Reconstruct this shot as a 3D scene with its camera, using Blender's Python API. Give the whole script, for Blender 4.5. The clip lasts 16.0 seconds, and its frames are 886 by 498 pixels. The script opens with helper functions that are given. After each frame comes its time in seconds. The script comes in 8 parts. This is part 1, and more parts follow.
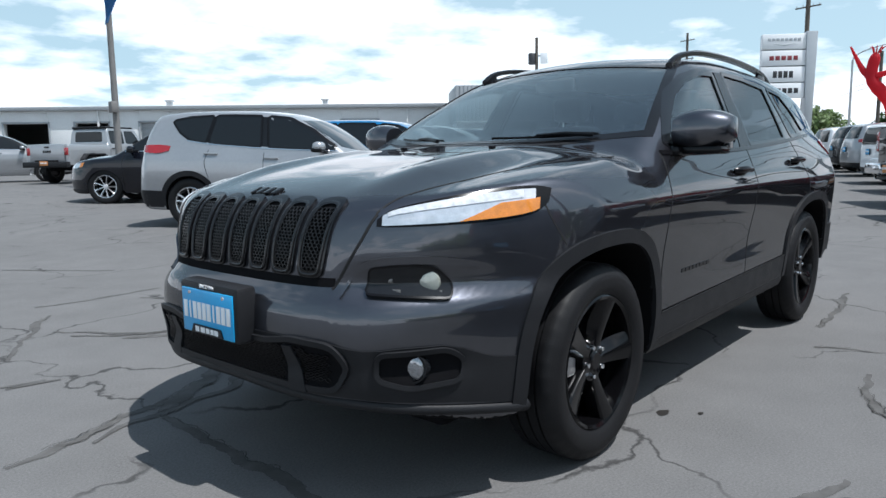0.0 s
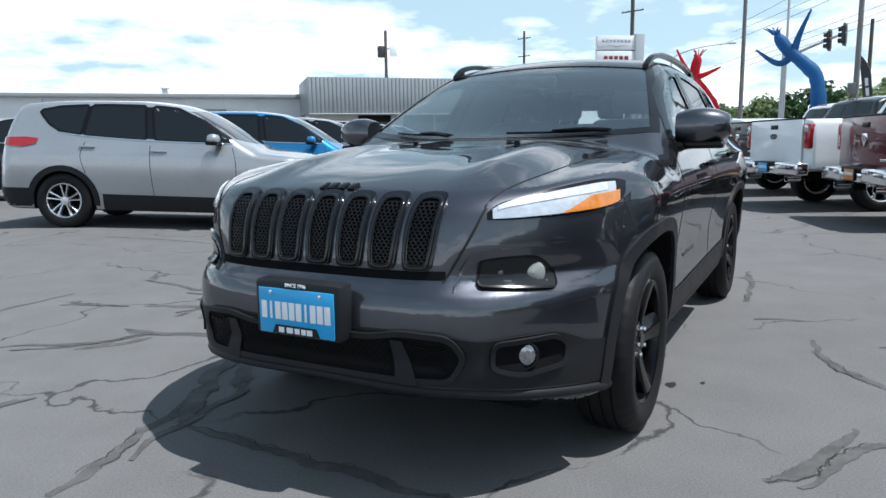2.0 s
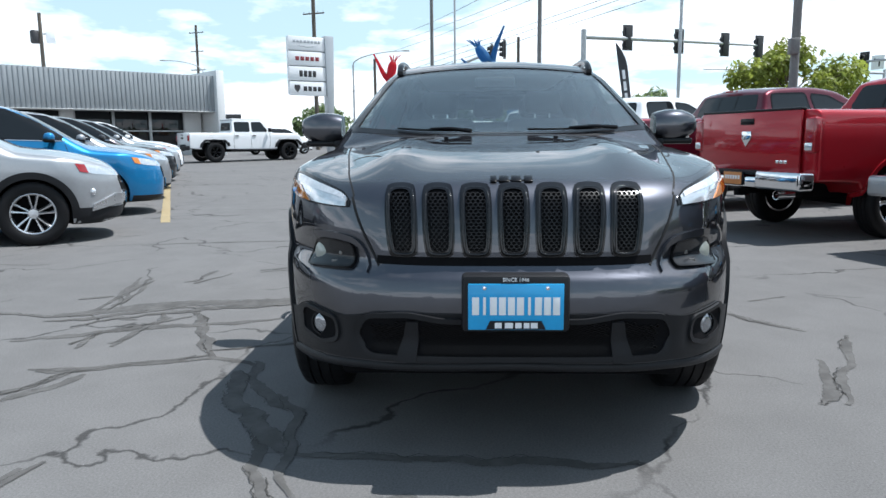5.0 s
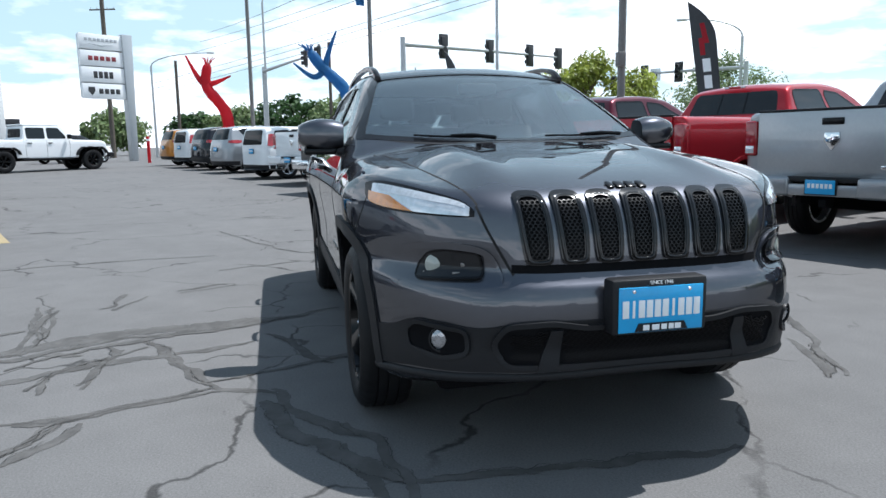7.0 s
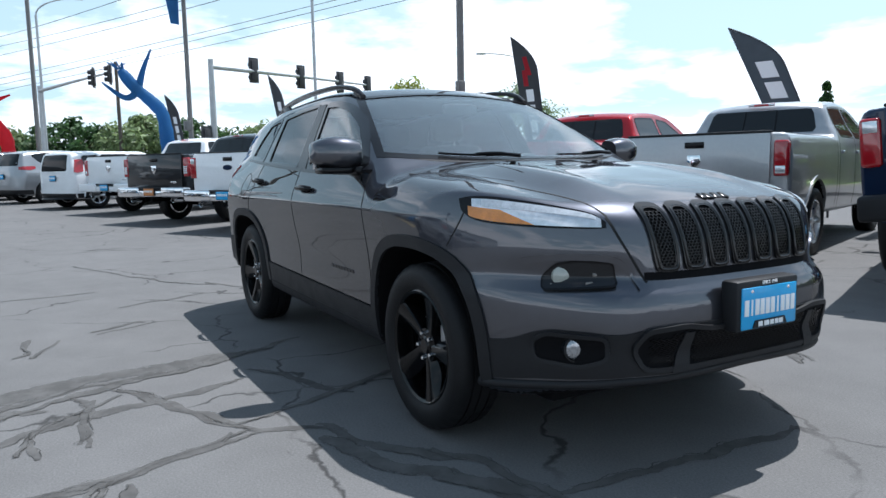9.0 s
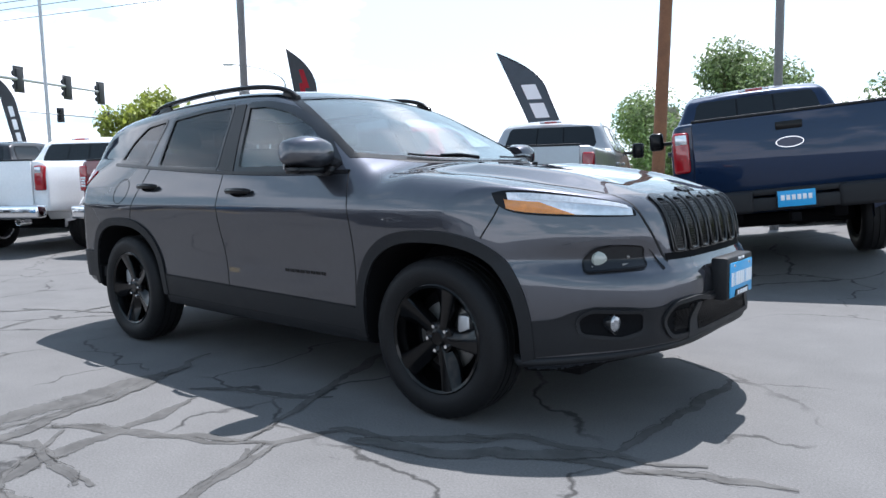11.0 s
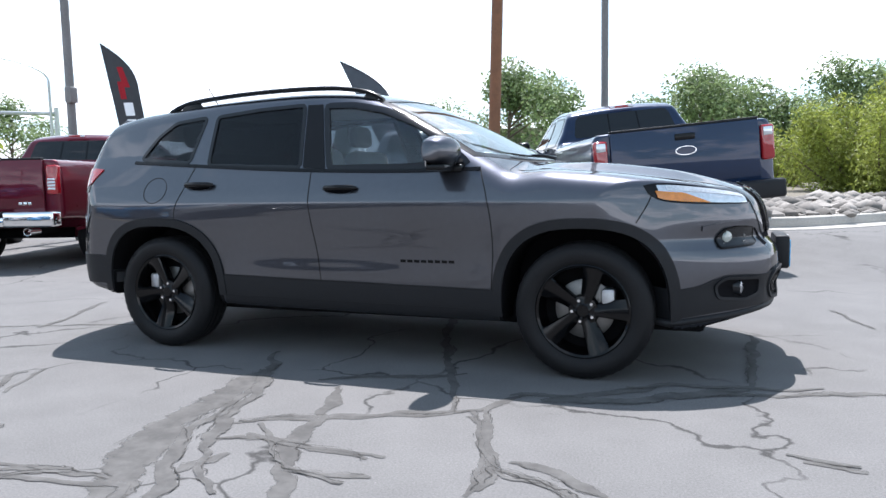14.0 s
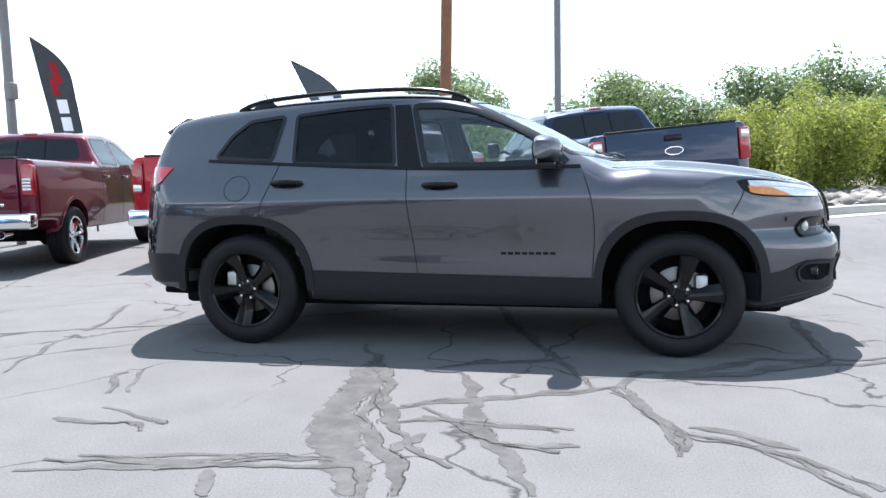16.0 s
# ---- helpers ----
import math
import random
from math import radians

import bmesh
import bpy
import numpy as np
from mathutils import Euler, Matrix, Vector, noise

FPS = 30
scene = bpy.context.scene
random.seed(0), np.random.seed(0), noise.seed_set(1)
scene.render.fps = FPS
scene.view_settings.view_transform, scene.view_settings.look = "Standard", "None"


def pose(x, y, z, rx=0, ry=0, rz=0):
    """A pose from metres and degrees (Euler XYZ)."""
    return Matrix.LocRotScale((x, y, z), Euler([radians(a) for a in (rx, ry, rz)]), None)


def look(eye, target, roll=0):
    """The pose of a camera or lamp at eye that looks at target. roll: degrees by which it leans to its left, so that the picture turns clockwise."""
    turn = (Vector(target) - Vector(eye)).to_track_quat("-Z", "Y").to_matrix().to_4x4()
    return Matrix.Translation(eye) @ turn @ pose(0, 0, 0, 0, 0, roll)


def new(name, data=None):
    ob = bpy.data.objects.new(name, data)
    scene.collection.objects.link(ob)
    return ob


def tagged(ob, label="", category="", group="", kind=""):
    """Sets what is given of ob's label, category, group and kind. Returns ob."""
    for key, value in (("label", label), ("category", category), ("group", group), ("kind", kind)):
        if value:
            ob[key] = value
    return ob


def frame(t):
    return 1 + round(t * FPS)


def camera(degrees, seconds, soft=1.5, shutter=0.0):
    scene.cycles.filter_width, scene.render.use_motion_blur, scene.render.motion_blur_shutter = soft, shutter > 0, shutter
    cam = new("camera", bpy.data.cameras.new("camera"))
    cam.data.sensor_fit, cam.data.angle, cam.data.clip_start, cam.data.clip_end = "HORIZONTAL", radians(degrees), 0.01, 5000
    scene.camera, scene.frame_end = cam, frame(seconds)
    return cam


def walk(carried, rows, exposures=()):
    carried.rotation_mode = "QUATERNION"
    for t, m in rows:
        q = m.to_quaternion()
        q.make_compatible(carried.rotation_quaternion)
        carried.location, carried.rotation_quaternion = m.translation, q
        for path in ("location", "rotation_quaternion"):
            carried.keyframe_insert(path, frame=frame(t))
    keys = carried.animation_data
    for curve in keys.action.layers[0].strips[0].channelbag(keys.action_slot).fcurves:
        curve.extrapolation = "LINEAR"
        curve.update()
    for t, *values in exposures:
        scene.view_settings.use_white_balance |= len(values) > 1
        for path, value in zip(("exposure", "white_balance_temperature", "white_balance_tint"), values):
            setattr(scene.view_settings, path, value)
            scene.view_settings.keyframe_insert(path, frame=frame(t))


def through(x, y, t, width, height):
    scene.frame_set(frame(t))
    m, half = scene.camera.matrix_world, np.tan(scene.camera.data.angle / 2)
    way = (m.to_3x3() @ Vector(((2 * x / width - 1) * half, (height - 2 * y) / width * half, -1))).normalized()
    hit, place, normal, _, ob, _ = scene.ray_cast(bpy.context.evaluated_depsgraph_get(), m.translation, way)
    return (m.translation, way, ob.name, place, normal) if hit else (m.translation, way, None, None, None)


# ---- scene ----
cam = camera(64.0, 16.0)
PATH = [
    (0, (3.612, 2.095, 1.122), (2.113, 0.799, 0.853), -0.82),
    (0.5, (3.720, 1.995, 1.121), (2.195, 0.731, 0.843), -0.73),
    (1, (3.845, 1.856, 1.144), (2.249, 0.684, 0.860), -0.69),
    (1.5, (3.985, 1.699, 1.142), (2.306, 0.653, 0.847), -0.69),
    (2, (4.118, 1.470, 1.140), (2.376, 0.534, 0.845), -0.73),
    (2.5, (4.234, 1.220, 1.145), (2.439, 0.388, 0.848), -0.69),
    (3, (4.348, 0.960, 1.156), (2.501, 0.252, 0.857), -0.67),
    (3.5, (4.456, 0.692, 1.155), (2.563, 0.119, 0.856), -0.71),
    (4, (4.539, 0.415, 1.144), (2.608, -0.011, 0.844), -0.77),
    (4.5, (4.576, 0.152, 1.136), (2.617, -0.113, 0.833), -0.79),
    (4.7, (4.592, 0.034, 1.133), (2.624, -0.156, 0.829), -0.65),
    (6.8, (4.476, -1.101, 1.156), (2.542, -0.689, 0.858), -0.88),
    (7, (4.427, -1.212, 1.153), (2.501, -0.758, 0.857), -0.87),
    (7.5, (4.323, -1.477, 1.147), (2.427, -0.910, 0.858), -0.93),
    (8, (4.233, -1.751, 1.135), (2.374, -1.065, 0.857), -1.07),
    (8.5, (4.135, -2.019, 1.136), (2.327, -1.199, 0.887), -1.08),
    (9, (3.999, -2.275, 1.130), (2.273, -1.293, 0.898), -1.06),
    (9.5, (3.871, -2.522, 1.120), (2.301, -1.305, 0.894), -1.17),
    (9.7, (3.810, -2.632, 1.111), (2.311, -1.326, 0.888), -1.18),
    (11.8, (3.014, -3.588, 1.059), (1.852, -1.972, 0.862), -0.99),
    (12, (2.929, -3.679, 1.054), (1.811, -2.032, 0.858), -0.94),
    (12.5, (2.719, -3.892, 1.045), (1.697, -2.183, 0.858), -0.95),
    (13, (2.482, -4.111, 1.039), (1.576, -2.338, 0.853), -0.98),
    (13.5, (2.234, -4.332, 1.040), (1.444, -2.504, 0.851), -1.03),
    (14, (1.969, -4.527, 1.047), (1.263, -2.666, 0.856), -1.11),
    (14.5, (1.708, -4.692, 1.047), (1.052, -2.812, 0.856), -1.11),
    (15, (1.442, -4.828, 1.048), (0.837, -2.931, 0.859), -1.14),
    (15.5, (1.187, -4.954, 1.048), (0.639, -3.039, 0.858), -1.21),
    (16, (0.956, -5.070, 1.047), (0.503, -3.132, 0.853), -1.30),
]
walk(cam, [(t, look(eye, target, roll)) for t, eye, target, roll in PATH],
     ((0, 0.18, 6050, 10), (4.7, 0.44, 6100, 10), (9.7, 0.36, 5950, 11), (11.8, 1.00, 6100, 15), (13.5, 1.00, 6150, 15), (14.6, 1.14, 6150, 15), (16, 1.30, 6150, 15)))

# ---- light ----
SUN = Vector((-0.10, 0.43, 1.0)).normalized()      # towards the sun
world = bpy.data.worlds.new("world")
scene.world = world
world.use_nodes = True


def build_sky():
    nt = world.node_tree
    nt.nodes.clear()
    N, L = nt.nodes.new, nt.links.new
    out, bg = N("ShaderNodeOutputWorld"), N("ShaderNodeBackground")
    sky = N("ShaderNodeTexSky")
    sky.sky_type, sky.sun_disc = "NISHITA", False
    sky.sun_elevation = math.asin(SUN.z)
    sky.sun_rotation = math.atan2(SUN.x, SUN.y)
    sky.air_density, sky.dust_density, sky.ozone_density = 1.0, 0.6, 1.5
    co, sep = N("ShaderNodeTexCoord"), N("ShaderNodeSeparateXYZ")
    L(co.outputs["Generated"], sep.inputs[0])

    def m(op, a, b=None, c=None, clamp=False):
        n = N("ShaderNodeMath")
        n.operation, n.use_clamp = op, clamp
        for i, v in enumerate((a, b, c)):
            if v is None:
                continue
            if isinstance(v, (int, float)):
                n.inputs[i].default_value = v
            else:
                L(v, n.inputs[i])
        return n.outputs[0]

    h = m("ADD", m("MAXIMUM", sep.outputs[2], 0.0), 0.16)
    flat = N("ShaderNodeCombineXYZ")
    L(m("DIVIDE", sep.outputs[0], h), flat.inputs[0])
    L(m("DIVIDE", sep.outputs[1], h), flat.inputs[1])
    flat.inputs[2].default_value = 3.7
    big, small = N("ShaderNodeTexNoise"), N("ShaderNodeTexNoise")
    for n, s, d, r in ((big, 0.95, 6.0, 0.52), (small, 3.2, 6.0, 0.58)):
        n.inputs["Scale"].default_value, n.inputs["Detail"].default_value = s, d
        n.inputs["Roughness"].default_value = r
        L(flat.outputs[0], n.inputs["Vector"])
    cover = m("ADD", m("MULTIPLY", big.outputs[0], 0.75), m("MULTIPLY", small.outputs[0], 0.25))
    cover = m("ADD", m("SUBTRACT", cover, m("MULTIPLY", m("MAXIMUM", sep.outputs[2], 0.0), 0.15)),
              m("MULTIPLY", m("SUBTRACT", 1.0, m("MULTIPLY", m("MAXIMUM", sep.outputs[2], 0.0), 4.0), clamp=True), 0.05))
    ramp = N("ShaderNodeValToRGB")
    ramp.color_ramp.elements[0].position, ramp.color_ramp.elements[1].position = 0.465, 0.59
    L(cover, ramp.inputs[0])
    tint = N("ShaderNodeValToRGB")      # grey bellies in the thickest cloud
    tint.color_ramp.elements[0].position, tint.color_ramp.elements[1].position = 0.52, 0.72
    tint.color_ramp.elements[0].color = (25.0, 25.3, 25.8, 1)
    tint.color_ramp.elements[1].color = (17.5, 17.9, 18.6, 1)
    L(cover, tint.inputs[0])
    low = m("SUBTRACT", 1.0, m("MULTIPLY", m("MAXIMUM", sep.outputs[2], 0.0), 13.0), clamp=True)
    amount = ramp.outputs[0]
    warm = N("ShaderNodeMix")
    warm.data_type, warm.blend_type = "RGBA", "MULTIPLY"
    warm.inputs[0].default_value = 1.0
    L(sky.outputs[0], warm.inputs[6])
    warm.inputs[7].default_value = (1.35, 1.62, 1.55, 1)
    thin = N("ShaderNodeMix")      # pale summer haze over the blue, thinner overhead
    thin.data_type = "RGBA"
    L(m("SUBTRACT", 0.90, m("MULTIPLY", m("MAXIMUM", sep.outputs[2], 0.0), 0.85)), thin.inputs[0])
    L(warm.outputs[2], thin.inputs[6])
    # the sky brightens towards the sun
    toward = N("ShaderNodeVectorMath")
    toward.operation = "DOT_PRODUCT"
    L(co.outputs["Generated"], toward.inputs[0])
    toward.inputs[1].default_value = SUN
    near = m("MAXIMUM", m("MULTIPLY_ADD", toward.outputs["Value"], 0.5, 0.5), 0.0)
    glow = m("ADD", m("MULTIPLY", m("POWER", near, 4.0), 9.0), m("MULTIPLY", m("POWER", near, 26.0), 30.0))
    pale = N("ShaderNodeCombineXYZ")
    for k, v in enumerate((9.6, 12.8, 14.2)):
        L(m("ADD", glow, v), pale.inputs[k])
    L(pale.outputs[0], thin.inputs[7])
    mix = N("ShaderNodeMix")
    mix.data_type = "RGBA"
    L(amount, mix.inputs[0])
    L(thin.outputs[2], mix.inputs[6])
    L(tint.outputs[0], mix.inputs[7])
    haze = N("ShaderNodeMix")
    haze.data_type = "RGBA"
    L(m("MULTIPLY", low, 0.8), haze.inputs[0])
    L(mix.outputs[2], haze.inputs[6])
    haze.inputs[7].default_value = (22.0, 22.7, 23.6, 1)
    L(haze.outputs[2], bg.inputs[0])
    bg.inputs[1].default_value = 0.055
    L(bg.outputs[0], out.inputs[0])


build_sky()
sun = new("sun", bpy.data.lights.new("sun", "SUN"))
sun.data.energy, sun.data.angle, sun.data.color = 5.0, radians(0.55), (1.0, 0.965, 0.91)
sun.matrix_world = look(SUN * 60, (0, 0, 0))

# ---- materials ----
MATS = {}


def mat(name, color, rough=0.5, metal=0.0, vary=0.12, scale=6.0, bump=0.0, bump_scale=60.0, coat=0.0, spec=0.5,
        alpha=1.0, transmit=0.0, ior=1.45, emit=0.0, island=0.0, rough_vary=0.1, coat_ior=1.5):
    """A surface with grain at two scales, uneven gloss and fine relief."""
    if name in MATS:
        return MATS[name]
    ma = bpy.data.materials.new(name)
    ma.use_nodes = True
    nt = ma.node_tree
    N, L = nt.nodes.new, nt.links.new
    b = nt.nodes["Principled BSDF"]
    b.inputs["Roughness"].default_value, b.inputs["Metallic"].default_value = rough, metal
    b.inputs["Coat Weight"].default_value, b.inputs["Coat Roughness"].default_value = coat, 0.02
    b.inputs["Coat IOR"].default_value = coat_ior
    b.inputs["Specular IOR Level"].default_value, b.inputs["IOR"].default_value = spec, ior
    b.inputs["Transmission Weight"].default_value, b.inputs["Alpha"].default_value = transmit, alpha
    rgb = (*color, 1)
    b.inputs["Base Color"].default_value = rgb
    if emit:
        b.inputs["Emission Color"].default_value, b.inputs["Emission Strength"].default_value = rgb, emit
    co = N("ShaderNodeTexCoord")
    if vary:
        n1, n2 = N("ShaderNodeTexNoise"), N("ShaderNodeTexNoise")
        n1.inputs["Scale"].default_value, n1.inputs["Detail"].default_value = scale, 4
        n2.inputs["Scale"].default_value, n2.inputs["Detail"].default_value = scale * 14, 3
        L(co.outputs["Object"], n1.inputs["Vector"])
        L(co.outputs["Object"], n2.inputs["Vector"])
        add = N("ShaderNodeMath")
        add.operation = "ADD"
        L(n1.outputs[0], add.inputs[0])
        L(n2.outputs[0], add.inputs[1])
        ramp = N("ShaderNodeMapRange")
        ramp.inputs[1].default_value, ramp.inputs[2].default_value = 0.6, 1.4
        ramp.inputs[3].default_value, ramp.inputs[4].default_value = 1 - vary, 1 + vary
        L(add.outputs[0], ramp.inputs[0])
        val = ramp.outputs[0]
        if island:
            g, mr, mu = N("ShaderNodeNewGeometry"), N("ShaderNodeMapRange"), N("ShaderNodeMath")
            mr.inputs[3].default_value, mr.inputs[4].default_value = 1 - island, 1 + island
            L(g.outputs["Random Per Island"], mr.inputs[0])
            mu.operation = "MULTIPLY"
            L(val, mu.inputs[0])
            L(mr.outputs[0], mu.inputs[1])
            val = mu.outputs[0]
        mx = N("ShaderNodeVectorMath")
        mx.operation = "SCALE"
        mx.inputs[0].default_value = color
        L(val, mx.inputs["Scale"])
        L(mx.outputs[0], b.inputs["Base Color"])
        if rough_vary:
            rr = N("ShaderNodeMapRange")
            rr.inputs[1].default_value, rr.inputs[2].default_value = 0.3, 0.7
            rr.inputs[3].default_value, rr.inputs[4].default_value = rough * (1 - rough_vary), min(1, rough * (1 + rough_vary))
            L(n1.outputs[0], rr.inputs[0])
            L(rr.outputs[0], b.inputs["Roughness"])
    if bump:
        n3, bp = N("ShaderNodeTexNoise"), N("ShaderNodeBump")
        n3.inputs["Scale"].default_value, n3.inputs["Detail"].default_value = bump_scale, 4
        L(co.outputs["Object"], n3.inputs["Vector"])
        L(n3.outputs[0], bp.inputs["Height"])
        bp.inputs["Strength"].default_value, bp.inputs["Distance"].default_value = bump, 0.01
        L(bp.outputs[0], b.inputs["Normal"])
    MATS[name] = ma
    return ma


def paint(name, color, metal=0.35, rough=0.38, coat_ior=1.42):
    return mat("paint_" + name, color, rough, metal, vary=0.05, scale=2.0, coat=1.0, rough_vary=0.15, coat_ior=coat_ior, spec=0.5 if coat_ior > 1.5 else 0.15)


GRANITE = paint("granite", (0.062, 0.065, 0.078), 0.90, 0.36, 1.65)
GRANITE.node_tree.nodes["Principled BSDF"].inputs["Specular Tint"].default_value = (0.12, 0.12, 0.13, 1)
GRANITE.node_tree.nodes["Principled BSDF"].inputs["Coat Roughness"].default_value = 0.008
SILVER = paint("silver", (0.36, 0.37, 0.385), 0.6, 0.34)
WHITE = paint("white", (0.78, 0.79, 0.80), 0.0, 0.4)
BLACKP = paint("black", (0.005, 0.006, 0.010), 0.1, 0.25)
NAVY = paint("navy", (0.004, 0.016, 0.048), 0.3, 0.30)
REDP = paint("red", (0.34, 0.008, 0.016), 0.3, 0.32)
MAROON = paint("maroon", (0.090, 0.005, 0.016), 0.4, 0.32)
BLUEP = paint("blue", (0.015, 0.17, 0.38), 0.4, 0.34)
ORANGE = paint("orange", (0.50, 0.19, 0.025), 0.3, 0.36)
CHARCOAL = paint("charcoal", (0.020, 0.021, 0.024), 0.4, 0.34)
GREYP = paint("grey", (0.30, 0.31, 0.325), 0.6, 0.34)
CLAD = mat("cladding", (0.014, 0.0145, 0.0165), 0.5, vary=0.12, scale=9, bump=0.12, bump_scale=420, spec=0.25)
GLOSSBLACK = mat("gloss_black", (0.006, 0.006, 0.007), 0.2, vary=0.05, spec=0.25)
WELL = mat("wheel_well", (0.006, 0.006, 0.007), 0.9, vary=0.2, spec=0.1)
RUBBER = mat("rubber", (0.0095, 0.0095, 0.0105), 0.55, vary=0.25, scale=11, bump=0.12, bump_scale=160, spec=0.22)
RIMBLACK = mat("rim_black", (0.003, 0.003, 0.0035), 0.14, 0.0, vary=0.08, spec=0.3)
ALLOY = mat("alloy", (0.62, 0.63, 0.65), 0.28, 0.95, vary=0.08)
STEEL = mat("brake_steel", (0.20, 0.195, 0.19), 0.45, 0.9, vary=0.2, scale=20)
CHROME = mat("chrome", (0.75, 0.76, 0.78), 0.09, 1.0, vary=0.03)
TINT = mat("tinted_glass", (0.008, 0.010, 0.012), 0.02, vary=0.0, spec=0.5)
PRIVACY = mat("dark_rear_glass", (0.004, 0.005, 0.006), 0.03, vary=0.0, spec=0.12)
PIANO = mat("piano_black", (0.006, 0.006, 0.007), 0.09, vary=0.03, spec=0.5)
REDLAMP = mat("red_lens", (0.30, 0.008, 0.014), 0.10, vary=0.15, scale=25, coat=1.0)
AMBER = mat("amber_lens", (0.60, 0.20, 0.02), 0.10, vary=0.30, scale=30, coat=1.0)
CLEARLAMP = mat("clear_lens", (0.62, 0.64, 0.67), 0.14, 0.6, vary=0.25, scale=40, coat=1.0)
LAMPDARK = mat("lamp_dark", (0.012, 0.013, 0.015), 0.06, vary=0.1, spec=0.4)
PLATEBLUE = mat("plate_blue", (0.015, 0.33, 0.66), 0.35, vary=0.06, coat=0.3)
PLATEWHITE = mat("plate_white", (0.78, 0.79, 0.8), 0.4, vary=0.04)
PAPER = mat("paper_orange", (0.55, 0.22, 0.07), 0.6, vary=0.15)
SEAT = mat("seat_cloth", (0.075, 0.076, 0.08), 0.85, vary=0.2, scale=18, bump=0.15, bump_scale=300)
DASH = mat("dash_plastic", (0.055, 0.055, 0.058), 0.6, vary=0.1)
GALV = mat("galvanised", (0.42, 0.43, 0.44), 0.45, 0.6, vary=0.18, scale=3)
POLEGREY = mat("pole_grey", (0.17, 0.165, 0.16), 0.6, 0.1, vary=0.2, scale=2)
WOOD = mat("pole_wood", (0.20, 0.095, 0.05), 0.85, vary=0.35, scale=4, bump=0.5, bump_scale=40)
WOODGREY = mat("pole_wood_grey", (0.10, 0.085, 0.07), 0.85, vary=0.3, scale=3, bump=0.4, bump_scale=40)
WALLW = mat("wall_white", (0.62, 0.63, 0.63), 0.7, vary=0.08, scale=0.8)
FASCIA = mat("fascia_metal", (0.28, 0.30, 0.315), 0.5, 0.2, vary=0.08, scale=1.5)
SIGNW = mat("sign_white", (0.78, 0.79, 0.8), 0.4, vary=0.03)
SIGNG = mat("sign_grey", (0.40, 0.42, 0.44), 0.4, 0.3, vary=0.05)
SIGNK = mat("sign_black", (0.03, 0.03, 0.033), 0.5, vary=0.05)
SIGNR = mat("sign_red", (0.22, 0.03, 0.04), 0.5, vary=0.05)
CABLE = mat("cable", (0.03, 0.03, 0.032), 0.7, vary=0.1)
CONCRETE = mat("concrete", (0.36, 0.345, 0.32), 0.9, spec=0.2, vary=0.18, scale=3, bump=0.4, bump_scale=50)
STONE = mat("stone", (0.19, 0.178, 0.165), 0.9, spec=0.2, vary=0.25, scale=7, bump=0.5, bump_scale=30, island=0.45)


def leaf_material(name, color, ma=None, through=0.42):
    """Leaves, or thin cloth, that glow a little where the light comes through them."""
    ma = ma or mat(name, color, 0.55, vary=0.25, scale=1.2, island=0.45)
    nt = ma.node_tree
    b = nt.nodes["Principled BSDF"]
    out = [n for n in nt.nodes if n.type == "OUTPUT_MATERIAL"][0]
    tr, mix = nt.nodes.new("ShaderNodeBsdfTranslucent"), nt.nodes.new("ShaderNodeMixShader")
    nt.links.new(b.inputs["Base Color"].links[0].from_socket, tr.inputs[0])
    mix.inputs[0].default_value = through
    nt.links.new(b.outputs[0], mix.inputs[1])
    nt.links.new(tr.outputs[0], mix.inputs[2])
    nt.links.new(mix.outputs[0], out.inputs[0])
    return ma


LEAF = leaf_material("leaf", (0.165, 0.225, 0.095))
LEAFY = leaf_material("leaf_yellow", (0.25, 0.29, 0.055))
LEAFD = leaf_material("leaf_dark", (0.045, 0.095, 0.030))
BARK = mat("bark", (0.13, 0.095, 0.07), 0.9, vary=0.3, scale=6, bump=0.5)
GRASS = mat("grass", (0.16, 0.27, 0.03), 0.9, vary=0.3, scale=1.5, bump=0.6, bump_scale=25)
TUBERED = mat("tube_red", (0.62, 0.03, 0.05), 0.5, vary=0.12, scale=3, spec=0.4)
TUBEBLUE = mat("tube_blue", (0.05, 0.20, 0.42), 0.5, vary=0.12, scale=3, spec=0.4)
FLAGK = mat("flag_black", (0.105, 0.110, 0.120), 0.7, vary=0.15, scale=5)
FLAGGREY = mat("flag_slate", (0.14, 0.165, 0.19), 0.7, vary=0.12, scale=5)
for cloth in (FLAGK, FLAGGREY, TUBERED, TUBEBLUE):
    leaf_material("", None, cloth, 0.6)
YELLOW = mat("yellow_paint", (0.42, 0.31, 0.14), 0.8, vary=0.35, scale=7)
LINEPAINT = mat("worn_line_paint", (0.40, 0.32, 0.18), 0.85, vary=0.3, scale=7)

BRICKTAN = mat("tan_wall", (0.42, 0.37, 0.31), 0.85, vary=0.1, scale=2)


